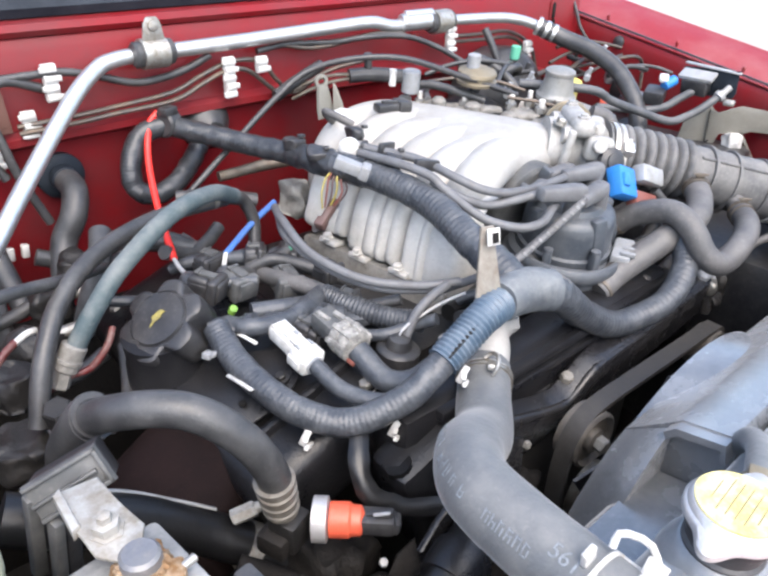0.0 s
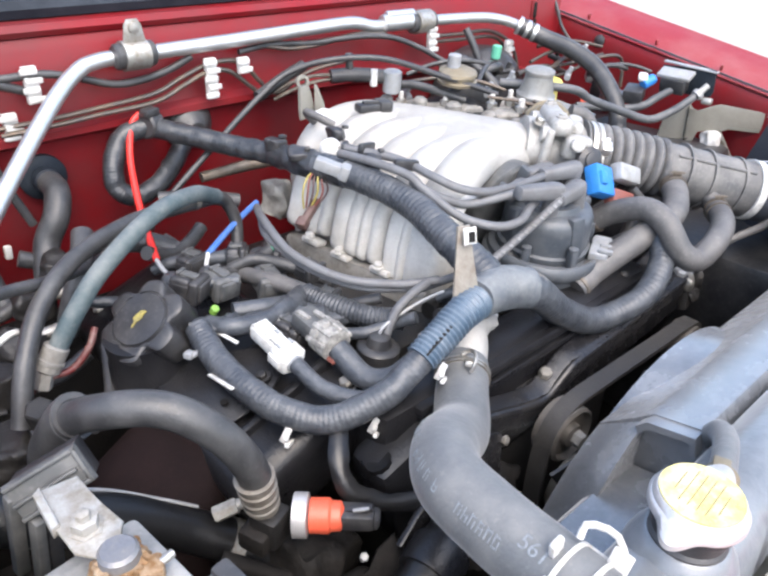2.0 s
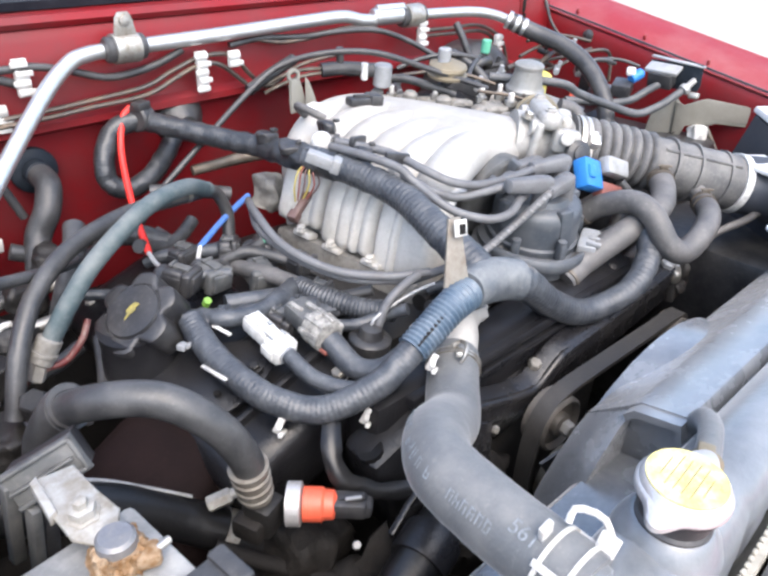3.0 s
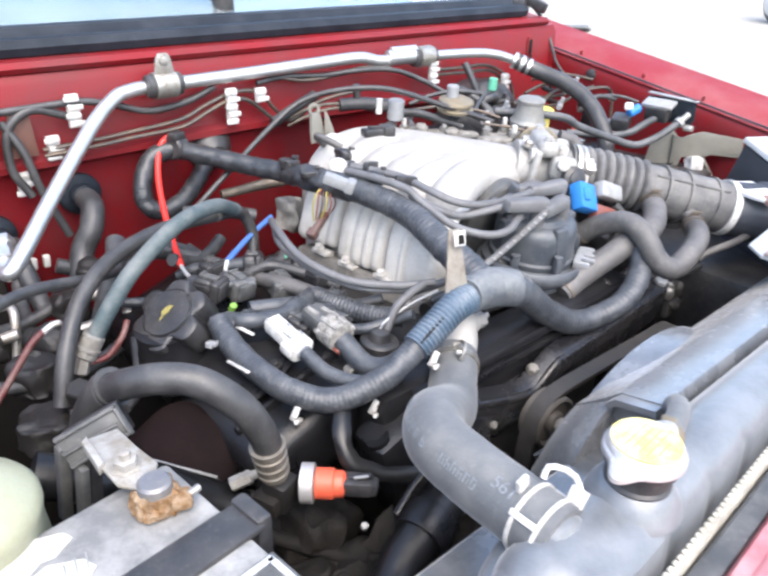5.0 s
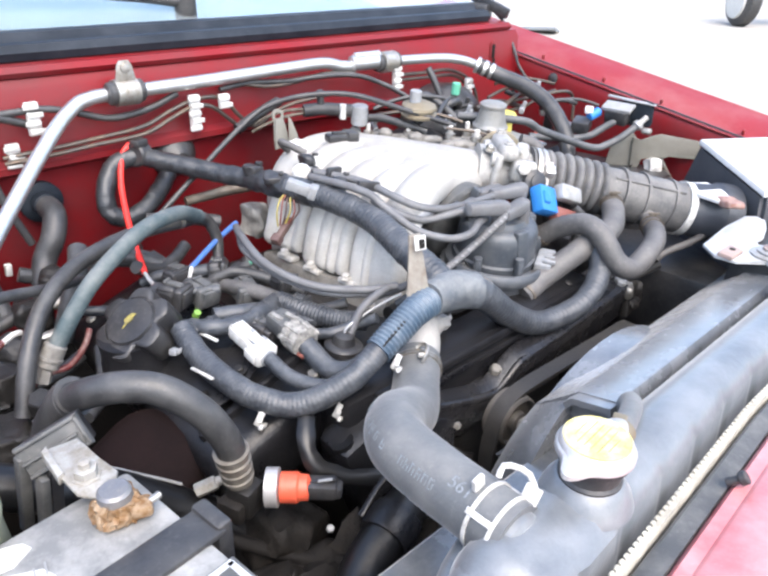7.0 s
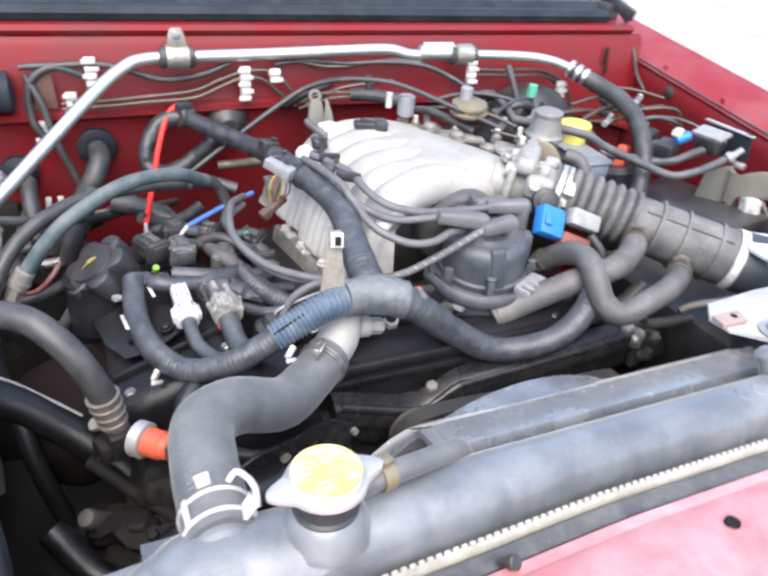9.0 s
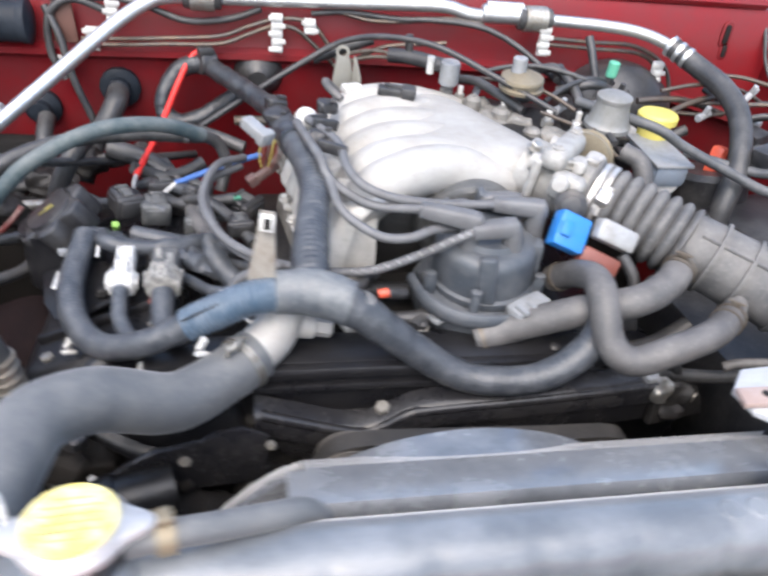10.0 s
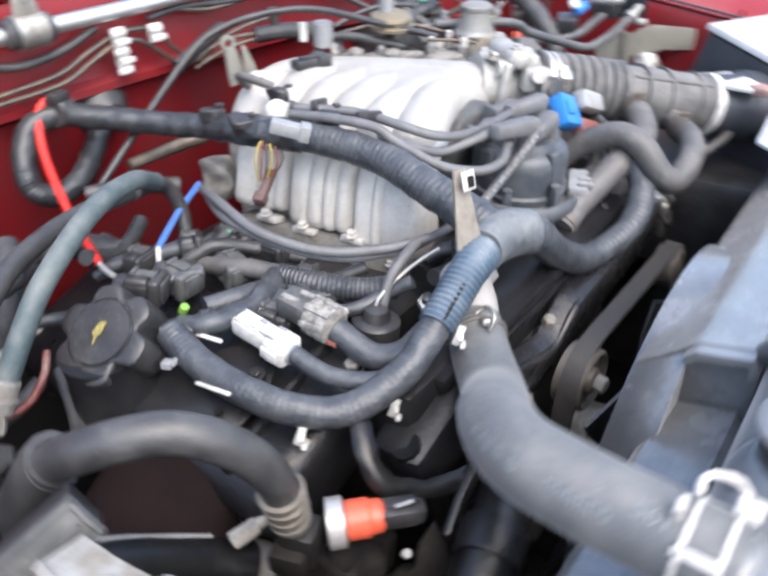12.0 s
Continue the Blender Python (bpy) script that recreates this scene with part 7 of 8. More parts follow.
solo("firewall_tab", slab([(-0.015, -0.025), (0.015, -0.025), (0.012, 0.03), (-0.012, 0.03)], 0.004, pose(-0.295, 0.742, 1.055, 90, 0, 0), 0.001), material("rusty brown tab", (0.12, 0.055, 0.042), 0.6, dirt=(0.12, 0.06, 0.04), amount=0.5, scale=60, bump=0.2), "rusty brown steel tab on the firewall", "bracket")

# torn paper labels on the battery lid
for out, z in (([(-0.500, 0.196), (-0.470, 0.2125), (-0.452, 0.205), (-0.449, 0.198), (-0.462, 0.190), (-0.470, 0.191), (-0.486, 0.180)], 0.9562), ([(-0.500, 0.176), (-0.468, 0.186), (-0.450, 0.178), (-0.446, 0.168), (-0.455, 0.160), (-0.470, 0.163), (-0.495, 0.156)], 0.9562)):
    part("torn_label", slab(out, 0.0008, pose(0, 0, z), 0), WHITE, bat, "torn white paper label")
bm = bmesh.new()
for k in range(7):
    box((-0.488 + k * 0.0065, 0.1705 + 0.0006 * k, 0.9572), (0.0012, 0.016, 0.0004), (0, 0, -12), 0, bm)
part("label_bars", bm, PALE, bat, "faint grey printed bars")

# ---- small fittings round the intake and behind the throttle ----
zt = thing("cable_tie", (-0.249, 0.395, 0.905), "cable tie with a grey head and a white tail", "cable tie")
part("head", box((-0.249, 0.399, 0.915), (0.009, 0.008, 0.006), (0, 10, 30), 0.001), GREYP, zt)
part("tail", box((-0.246, 0.352, 0.912), (0.004, 0.034, 0.002), (-6, 10, 4), 0.0006), WHITE, zt, "white tail")
part("loop", tube([(-0.247, 0.396, 0.914), (-0.236, 0.392, 0.922), (-0.222, 0.388, 0.914)], 0.0022, 8), GREYP, zt)
solo("marker_tape", box((-0.214, 0.395, 0.921), (0.0035, 0.034, 0.002), (-4, -15, 8), 0.0006), WHITE, "strip of white tape beside the harness", "tape")

for pts, r, mat, label in (
    ([(-0.235, 0.605, 0.940), (-0.195, 0.600, 0.930), (-0.165, 0.590, 0.915)], 0.0125, RUBBER, "short grey hose stub behind the valve cover"),
    ([(-0.150, 0.64, 0.955), (-0.110, 0.615, 0.955), (-0.070, 0.600, 0.945)], 0.0085, RUBBER, "short black hose by the blue wire"),
    ([(-0.118, 0.566, 0.975), (-0.100, 0.576, 0.960), (-0.092, 0.572, 0.935), (-0.100, 0.56, 0.905)], 0.0075, RUBBER, "black hose end dropping to the intake"),
    ([(-0.140, 0.510, 0.915), (-0.115, 0.495, 0.925), (-0.085, 0.470, 0.915), (-0.060, 0.43, 0.905)], 0.0070, RUBBER, "thin black hose along the intake foot"),
    ([(-0.185, 0.430, 0.918), (-0.150, 0.420, 0.915), (-0.120, 0.425, 0.905), (-0.085, 0.43, 0.895)], 0.0095, TAPE, "taped lead to the injectors"),
    ([(-0.215, 0.425, 0.920), (-0.205, 0.400, 0.925), (-0.180, 0.395, 0.922), (-0.155, 0.40, 0.918)], 0.0085, TAPE, "taped lead beside the harness end"),
    ([(0.28, 0.52, 1.030), (0.31, 0.49, 1.026), (0.335, 0.455, 1.018), (0.345, 0.435, 1.010)], 0.0022, LINE, "bare throttle cable end"),
    ([(0.33, 0.60, 1.03), (0.37, 0.585, 1.045), (0.40, 0.60, 1.035), (0.415, 0.625, 1.02)], 0.0062, RUBBER, "small black vacuum hose by the actuator"),
    ([(0.30, 0.63, 1.045), (0.33, 0.615, 1.055), (0.345, 0.585, 1.040), (0.35, 0.555, 1.02)], 0.0065, RUBBER, "small black vacuum hose over the servo"),
    ([(0.39, 0.665, 1.085), (0.395, 0.65, 1.06), (0.40, 0.635, 1.03)], 0.0058, RUBBER, "black vacuum hose below the pipe"),
    ([(0.20, 0.64, 1.03), (0.225, 0.615, 1.035), (0.245, 0.585, 1.03), (0.27, 0.55, 1.02)], 0.0060, RUBBER, "black vacuum hose along the plenum edge"),
    ([(0.345, 0.43, 1.02), (0.362, 0.415, 1.012), (0.366, 0.40, 0.985), (0.36, 0.385, 0.955)], 0.0105, GREYRUB, "grey bent hose behind the throttle body"),
    ([(0.47, 0.24, 0.915), (0.53, 0.215, 0.905), (0.60, 0.20, 0.90)], 0.0065, RUBBER, "black cable below the air duct"),
    ([(0.10, 0.695, 1.062), (0.06, 0.69, 1.05), (0.02, 0.685, 1.035)], 0.0075, RUBBER, "black hose from the solenoid rail"),
    ([(0.045, 0.60, 1.02), (0.03, 0.595, 1.035), (0.03, 0.575, 1.035), (0.045, 0.56, 1.025)], 0.0048, GREYRUB, "small looped vacuum hose by the lifting hook"),
    ([(-0.335, 0.735, 0.93), (-0.335, 0.70, 0.91), (-0.33, 0.66, 0.86)], 0.0115, RUBBER, "black hose below the lower grommet"),
    ([(-0.315, 0.738, 1.075), (-0.300, 0.728, 1.04), (-0.290, 0.72, 0.99), (-0.27, 0.715, 0.93)], 0.0050, RUBBER, "black cable hanging on the firewall"),
    ([(-0.235, 0.738, 1.07), (-0.28, 0.735, 1.085), (-0.31, 0.735, 1.065), (-0.315, 0.733, 1.02), (-0.30, 0.728, 0.985)], 0.0052, RUBBER, "black hose looping past the steel tab"),
):
    solo("small_hose", tube(pts, r, 12, 0.005), mat, label, "hose")

# clustered black fittings on the harness where it crosses the intake
for p, sz, t in (((-0.030, 0.530, 1.012), (0.030, 0.022, 0.014), 55), ((0.012, 0.455, 1.022), (0.030, 0.016, 0.014), 60),
                 ((-0.032, 0.575, 1.014), (0.026, 0.022, 0.016), 20), ((0.024, 0.530, 1.026), (0.030, 0.016, 0.012), 70)):
    g = thing("loom_fitting", (p[0], p[1], p[2] - 0.01), "small black plastic loom fitting on the harness", "fitting", group="loom fittings")
    part("shell", casting(p, (sz[0] * 1.1, sz[1] * 1.1, sz[2] * 1.1), (0, 8, t), 0.006), BLACK, g)
    part("tab", box((p[0] + 0.008, p[1] - 0.006, p[2] + 0.009), (0.010, 0.006, 0.004), (0, 12, t), 0.001), BLACK, g)
# orange clip, plugs and lines by the fender
solo("orange_clip", box((0.538, 0.525, 0.958), (0.018, 0.018, 0.060), (0, 10, 30), 0.004), ORANGE, "orange red plastic clip in shadow behind the suction hose", "clip")
for p, sz, t, mt in (((0.585, 0.53, 0.995), (0.03, 0.03, 0.03), 20, BLACK), ((0.60, 0.56, 1.005), (0.024, 0.02, 0.02), 40, PALE), ((0.575, 0.50, 0.985), (0.04, 0.03, 0.02), 0, SHROUD), ((0.625, 0.52, 1.024), (0.012, 0.012, 0.012), 10, WHITE)):
    solo("relay_plug", box(p, sz, (5, -8, t), 0.004), mt, "small wiring plug below the relay box" if mt is not WHITE else "small white wiring plug", "plug", group="wiring plugs")
bm = lathe((0.7035, 0.618, 1.041), (0.68, 0.618, 1.041), [(0, 0.010), (0.004, 0.010), (0.006, 0.007), (0.007, 0.003)], 22)
solo("fender_grommet", bm, RUBBER, "black rubber plug in the inner fender", "grommet")
bm = rod((0.55, 0.50, 0.80), (0.54, 0.53, 0.955), 0.05, 28)
solo("filter_canister", bm, BLACK, "black canister below the vapour hoses", "canister")
bm = box((0.60, 0.42, 0.86), (0.16, 0.20, 0.14), (0, 0, 10), 0.02)
solo("fuse_block", bm, BLACK, "black covered box beside the inner fender", "fuse box")

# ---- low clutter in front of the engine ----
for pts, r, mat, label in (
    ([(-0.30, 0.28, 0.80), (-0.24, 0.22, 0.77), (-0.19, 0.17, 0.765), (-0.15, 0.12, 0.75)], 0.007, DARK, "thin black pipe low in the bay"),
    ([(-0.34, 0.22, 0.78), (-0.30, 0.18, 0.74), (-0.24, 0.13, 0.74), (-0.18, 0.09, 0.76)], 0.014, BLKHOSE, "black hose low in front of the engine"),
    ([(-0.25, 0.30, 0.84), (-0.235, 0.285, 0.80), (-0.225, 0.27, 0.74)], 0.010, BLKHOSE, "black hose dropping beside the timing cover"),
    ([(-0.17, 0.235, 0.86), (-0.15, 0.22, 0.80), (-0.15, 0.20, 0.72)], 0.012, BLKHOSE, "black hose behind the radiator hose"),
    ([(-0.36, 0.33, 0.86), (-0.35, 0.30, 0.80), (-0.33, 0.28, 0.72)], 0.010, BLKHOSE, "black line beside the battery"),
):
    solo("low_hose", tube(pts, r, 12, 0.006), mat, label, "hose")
# Castings take the near-black colour, so the cavity's shade is painted on.
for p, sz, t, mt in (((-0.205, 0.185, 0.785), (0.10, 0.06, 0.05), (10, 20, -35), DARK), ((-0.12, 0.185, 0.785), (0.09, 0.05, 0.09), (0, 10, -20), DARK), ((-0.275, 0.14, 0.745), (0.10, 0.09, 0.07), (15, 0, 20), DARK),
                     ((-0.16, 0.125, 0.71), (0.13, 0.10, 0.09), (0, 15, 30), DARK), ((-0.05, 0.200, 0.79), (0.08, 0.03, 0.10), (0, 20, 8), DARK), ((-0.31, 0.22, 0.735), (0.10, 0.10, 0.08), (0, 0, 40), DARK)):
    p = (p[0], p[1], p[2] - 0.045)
    g = thing("engine_bracket", p, "grimy cast bracket, coloured with the bay's depth shade, low in front of the engine", "bracket", group="low brackets")
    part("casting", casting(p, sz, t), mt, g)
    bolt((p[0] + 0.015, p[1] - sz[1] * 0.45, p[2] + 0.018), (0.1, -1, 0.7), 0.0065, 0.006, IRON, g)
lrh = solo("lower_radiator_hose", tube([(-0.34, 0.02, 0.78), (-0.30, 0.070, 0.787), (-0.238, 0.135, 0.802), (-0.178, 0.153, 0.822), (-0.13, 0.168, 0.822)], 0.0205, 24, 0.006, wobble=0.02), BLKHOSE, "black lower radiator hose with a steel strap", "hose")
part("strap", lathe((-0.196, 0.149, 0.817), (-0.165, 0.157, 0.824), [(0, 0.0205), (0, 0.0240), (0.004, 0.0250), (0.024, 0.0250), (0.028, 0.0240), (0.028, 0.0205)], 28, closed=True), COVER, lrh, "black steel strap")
bm = slab([(-0.065, -0.015), (-0.050, 0.004), (-0.035, 0.000), (-0.020, 0.010), (0.000, 0.006), (0.020, 0.022), (0.045, 0.030), (0.060, 0.020), (0.058, -0.012), (0.020, -0.030), (-0.030, -0.034)], 0.004, pose(-0.255, 0.190, 0.775, 34, 10, -28) @ Matrix.Scale(0.5, 4), 0.0015)
wv = thing("wavy_bracket", (-0.262, 0.17, 0.80), "small black sheet steel bracket with a wavy edge", "bracket")
part("plate", bm, DARK, wv)
for p, mt, lab in (((-0.289, 0.300, 0.828), LUG, "corroded pale line connector"), ((-0.262, 0.305, 0.812), GRUB, "dull cast line connector")):
    bm = rod((p[0] - 0.004, p[1] - 0.002, p[2] + 0.002), (p[0] + 0.014, p[1] - 0.01, p[2] + 0.008), 0.0070, 6)
    rod((p[0] + 0.01, p[1] - 0.008, p[2] + 0.006), (p[0] + 0.022, p[1] - 0.012, p[2] + 0.010), 0.005, 12, bm=bm)
    solo("line_connector", bm, mt, lab + " low in the bay", "connector")

# print along the upper radiator hose
s = spline(UP, 60)
bm = bmesh.new()
for k in range(19):
    if k in (5, 11, 12):
        continue
    f = 24.0 + k * 1.22
    i = int(f)
    t = (s[i + 1] - s[i]).normalized()
    out = Vector((-0.80, 0.0, 0.60))
    out = (out - t * out.dot(t)).normalized()
    up = t.cross(out)
    m4 = Matrix((t, up, out)).transposed().to_4x4()
    m4.translation = s[i].lerp(s[i + 1], f - i) + out * 0.0245
    h = random.uniform(0.0036, 0.0044)
    for d, e0, e1 in ((-0.0022, -h, h), (0.0012, -h * random.choice((1, 0.2)), h)):
        slab([(d, e0), (d + 0.0009, e0), (d + 0.0011, e1), (d + 0.0002, e1)], 0.0003, m4, 0, bm)
    for y in random.sample((-h * 0.85, 0.0, h * 0.85), random.choice((1, 2))):
        slab([(-0.0020, y), (0.0018, y), (0.0018, y + 0.0009), (-0.0020, y + 0.0009)], 0.0003, m4, 0, bm)
part("faded_print", bm, PRINT, uph, "faded unreadable print")["kind"] = "stuff"

# the three digits near the clamp
fc = bpy.data.curves.new("digits", "FONT")
fc.body, fc.size, fc.extrude, fc.align_x, fc.align_y = "561", 0.013, 0.00012, "CENTER", "CENTER"
fo = bpy.data.objects.new("digits", fc)
scene.collection.objects.link(fo)
me = bpy.data.meshes.new_from_object(fo.evaluated_get(bpy.context.evaluated_depsgraph_get()))
bpy.data.objects.remove(fo)
bm = bmesh.new()
bm.from_mesh(me)
t = (s[51] - s[50]).normalized()
out = Vector((-0.5, 0.0, 0.87))
out = (out - t * out.dot(t)).normalized()
m4 = Matrix((t, out.cross(t), out)).transposed().to_4x4()
m4.translation = s[50] + out * 0.0243
for q in bm.verts:
    q.co.z -= (q.co.y ** 2) / (2 * 0.0243)
bmesh.ops.transform(bm, matrix=m4, verts=bm.verts[:])
part("number_mark", bm, PRINT, uph, "faded pale three-figure mark")

# ---- far off: a small tractor wheel and a scrap on the ground ----
tr = thing("garden_tractor", (12.0, 4.55, 0.0), "far pale-wheeled garden tractor with a blue body", "tractor")
tyre = part("wheel", lathe((11.9, 4.62, 0.40), (12.1, 4.45, 0.40), [(0, 0.22), (0.02, 0.36), (0.06, 0.40), (0.20, 0.40), (0.24, 0.36), (0.26, 0.22)], 36), RUBBER, tr)
part("rim", lathe((11.88, 4.64, 0.40), (12.1, 4.45, 0.40), [(0, 0.05), (0.01, 0.28), (0.05, 0.30), (0.10, 0.30)], 36), WHITE, tyre, "pale wheel rim")
part("body", box((12.75, 4.2, 0.75), (1.1, 0.5, 0.45), (0, 0, -25), 0.08), BLUEP, tr, "blue tractor body")
part("wheel", lathe((13.3, 3.9, 0.28), (13.5, 3.75, 0.28), [(0, 0.15), (0.02, 0.25), (0.06, 0.28), (0.16, 0.28), (0.2, 0.15)], 30), RUBBER, tr)
bm = slab([(-0.35, -0.2), (0.3, -0.25), (0.4, 0.15), (-0.1, 0.3)], 0.05, pose(8.4, 5.85, 0.0, 0, 12, 30), 0.02)
solo("tarpaulin_scrap", bm, GREYP, "crumpled grey tarpaulin scrap on the gravel", "tarpaulin")

# ---- dark fittings in the valley between the timing cover and the plenum ----
def rnd_path(a, b, sag, side, n=4):
    """A slack run from a to b, sagging and swaying a little."""
    a, b = Vector(a), Vector(b)
    out = []
    for k in range(n + 1):
        f = k / n
        w = math.sin(math.pi * f)
        out.append(a.lerp(b, f) + Vector((side * w + random.uniform(-0.003, 0.003), random.uniform(-0.003, 0.003), -sag * w)))
    return out


for a, b, sag, side, r, mat, label in (
    ((-0.03, 0.300, 0.915), (0.125, 0.290, 0.905), 0.010, 0.0, 0.0075, BLACK, "thin black hose across the valley"),
    ((-0.02, 0.325, 0.905), (0.120, 0.345, 0.900), 0.000, 0.0, 0.0095, IRON, "oily steel pipe across the valley"),
    ((0.020, 0.285, 0.915), (0.060, 0.340, 0.920), -0.012, 0.0, 0.0065, RUBBER, "short black vacuum hose in the valley"),
    ((0.090, 0.275, 0.900), (0.110, 0.330, 0.925), 0.004, 0.008, 0.0060, RUBBER, "short black hose beside the distributor"),
    ((-0.105, 0.44, 0.915), (-0.060, 0.36, 0.920), 0.012, -0.01, 0.0060, RUBBER, "black hose below the intake ribs"),
    ((-0.175, 0.50, 0.925), (-0.085, 0.52, 0.915), 0.008, 0.0, 0.0070, RUBBER, "black hose along the cylinder head"),
    ((-0.205, 0.57, 0.930), (-0.120, 0.60, 0.925), 0.014, 0.0, 0.0080, RUBBER, "black hose behind the valve cover"),
    ((-0.140, 0.41, 0.925), (-0.060, 0.38, 0.905), 0.010, 0.0, 0.0055, TAPE, "taped wire beside the intake"),
    ((-0.215, 0.50, 0.905), (-0.155, 0.47, 0.925), -0.010, 0.0, 0.0050, TAPE, "taped wire to the injector plugs"),
    ((-0.130, 0.36, 0.905), (-0.060, 0.305, 0.925), 0.006, 0.0, 0.0060, TAPE, "taped lead below the bracket"),
    ((0.235, 0.275, 0.895), (0.33, 0.300, 0.915), 0.014, 0.0, 0.0085, RUBBER, "black hose under the throttle body"),
    ((0.245, 0.255, 0.885), (0.38, 0.270, 0.895), 0.020, 0.0, 0.0110, RUBBER, "black hose below the air duct"),
    ((0.300, 0.240, 0.880), (0.42, 0.215, 0.870), 0.010, 0.0, 0.0070, RUBBER, "thin black hose beneath the water hoses"),
    ((0.34, 0.225, 0.895), (0.335, 0.240, 0.840), 0.0, 0.015, 0.0065, RUBBER, "curled black hose by the bracket end"),
    ((0.40, 0.56, 0.985), (0.52, 0.58, 0.990), 0.015, 0.0, 0.0075, RUBBER, "black hose beside the brake servo"),
    ((0.45, 0.60, 1.020), (0.58, 0.60, 1.005), -0.010, 0.0, 0.0045, LINE, "bent steel line over the servo"),
    ((0.47, 0.57, 1.010), (0.61, 0.61, 1.020), -0.016, 0.0, 0.0040, LINE, "bent steel line by the fender"),
    ((0.37, 0.45, 0.955), (0.40, 0.55, 0.950), 0.010, 0.01, 0.0090, RUBBER, "black hose behind the throttle drum"),
    ((0.44, 0.40, 0.945), (0.53, 0.47, 0.930), 0.010, 0.0, 0.0085, RUBBER, "black hose below the vapour hoses"),
):
    solo("valley_hose" if b[0] < 0.3 else "side_hose", tube(rnd_path(a, b, sag, side), r, 12, 0.005), mat, label, "hose")

for p, way, r, h, mat in (((0.030, 0.290, 0.895), (0, -0.4, 1), 0.010, 0.018, ALULOW), ((0.100, 0.284, 0.890), (0, -0.3, 1), 0.008, 0.014, STEEL), ((-0.060, 0.290, 0.905), (-0.2, -0.3, 1), 0.009, 0.012, STEEL),
                          ((0.225, 0.250, 0.885), (0, -0.4, 1), 0.008, 0.012, STEEL), ((0.165, 0.262, 0.890), (0, -0.2, 1), 0.007, 0.010, PALE)):
    g = thing("sender_unit", p, "small metal sender standing in the valley", "sensor", group="valley senders")
    q, w = Vector(p), Vector(way).normalized()
    part("hexagon", lathe(q, q + w, [(0, r), (h * 0.4, r), (h * 0.45, r * 0.8)], 6), mat, g)
    part("tip", lathe(q + w * h * 0.42, q + w, [(0, r * 0.6), (h * 0.5, r * 0.6), (h * 0.6, r * 0.35)], 14), BLACK, g)

for p, sz, t in (((-0.095, 0.40, 0.912), (0.030, 0.024, 0.020), (8, 10, 30)), ((-0.125, 0.52, 0.922), (0.034, 0.026, 0.022), (0, 12, 55)), ((-0.075, 0.455, 0.915), (0.026, 0.030, 0.018), (5, 0, 10)),
                 ((0.010, 0.300, 0.925), (0.024, 0.018, 0.018), (0, 15, 25)), ((0.300, 0.275, 0.905), (0.034, 0.022, 0.018), (0, -10, -20)), ((-0.165, 0.545, 0.915), (0.036, 0.028, 0.024), (0, 5, 20))):
    g = thing("dark_connector", p, "grimy black wiring connector wedged among hoses", "connector", group="grimy connectors")
    wire_plug(g, p, sz, t, BLACK, (-sz[0] * 0.8, 0.016, -0.008))

# ---- dark fittings low on the near side of the firewall ----
solo("firewall_strip", box((-0.440, 0.722, 0.90), (0.022, 0.012, 0.20), (0, 8, 0), 0.003), SEAL, "black vertical strip bracket on the firewall", "bracket")
sl = solo("steel_line_end", tube([(-0.392, 0.735, 0.872), (-0.385, 0.68, 0.890), (-0.374, 0.62, 0.905), (-0.378, 0.60, 0.885), (-0.388, 0.59, 0.845)], 0.0050, 10), STEEL, "dull steel line bending down from the firewall", "pipe")
part("nut", rod((-0.383, 0.662, 0.896), (-0.377, 0.635, 0.903), 0.0095, 6), STEEL, sl)
for p, sz, t in (((-0.345, 0.56, 0.880), (0.045, 0.035, 0.030), (5, 10, 20)), ((-0.385, 0.52, 0.870), (0.040, 0.040, 0.036), (0, 0, 35)), ((-0.310, 0.61, 0.890), (0.036, 0.030, 0.026), (0, 12, -20)),
                 ((-0.420, 0.60, 0.875), (0.045, 0.035, 0.030), (0, 8, 10)), ((-0.270, 0.65, 0.900), (0.032, 0.028, 0.026), (0, -8, 40)), ((-0.40, 0.45, 0.855), (0.040, 0.05, 0.030), (0, 0, -15))):
    g = thing("line_junction", p, "grimy black line junction below the firewall", "fitting", group="line junctions")
    part("body", casting(p, (sz[0] * 1.15, sz[1] * 1.15, sz[2] * 1.15), t, 0.009), IRON, g)
    part("spigot", rod((p[0] + sz[0] * 0.3, p[1], p[2] + 0.004), (p[0] + sz[0] * 0.95, p[1] - 0.012, p[2] + 0.012), 0.0065, 12), STEEL, g)
for a, b, sag, side, r, mat in (((-0.34, 0.72, 0.90), (-0.36, 0.56, 0.865), 0.02, -0.01, 0.0085, RUBBER), ((-0.46, 0.62, 0.90), (-0.30, 0.64, 0.885), 0.02, 0.0, 0.0075, RUBBER), ((-0.43, 0.52, 0.875), (-0.30, 0.50, 0.885), 0.015, 0.0, 0.0070, RUBBER),
                                ((-0.30, 0.69, 0.905), (-0.20, 0.66, 0.920), 0.02, 0.0, 0.0095, RUBBER), ((-0.29, 0.58, 0.905), (-0.22, 0.53, 0.905), 0.01, 0.0, 0.0060, TAPE), ((-0.335, 0.42, 0.865), (-0.285, 0.50, 0.885), 0.01, 0.01, 0.0065, RUBBER)):
    solo("low_line", tube(rnd_path(a, b, sag, side), r, 12, 0.005), mat, "black line among the fittings below the firewall", "hose", group="low lines")
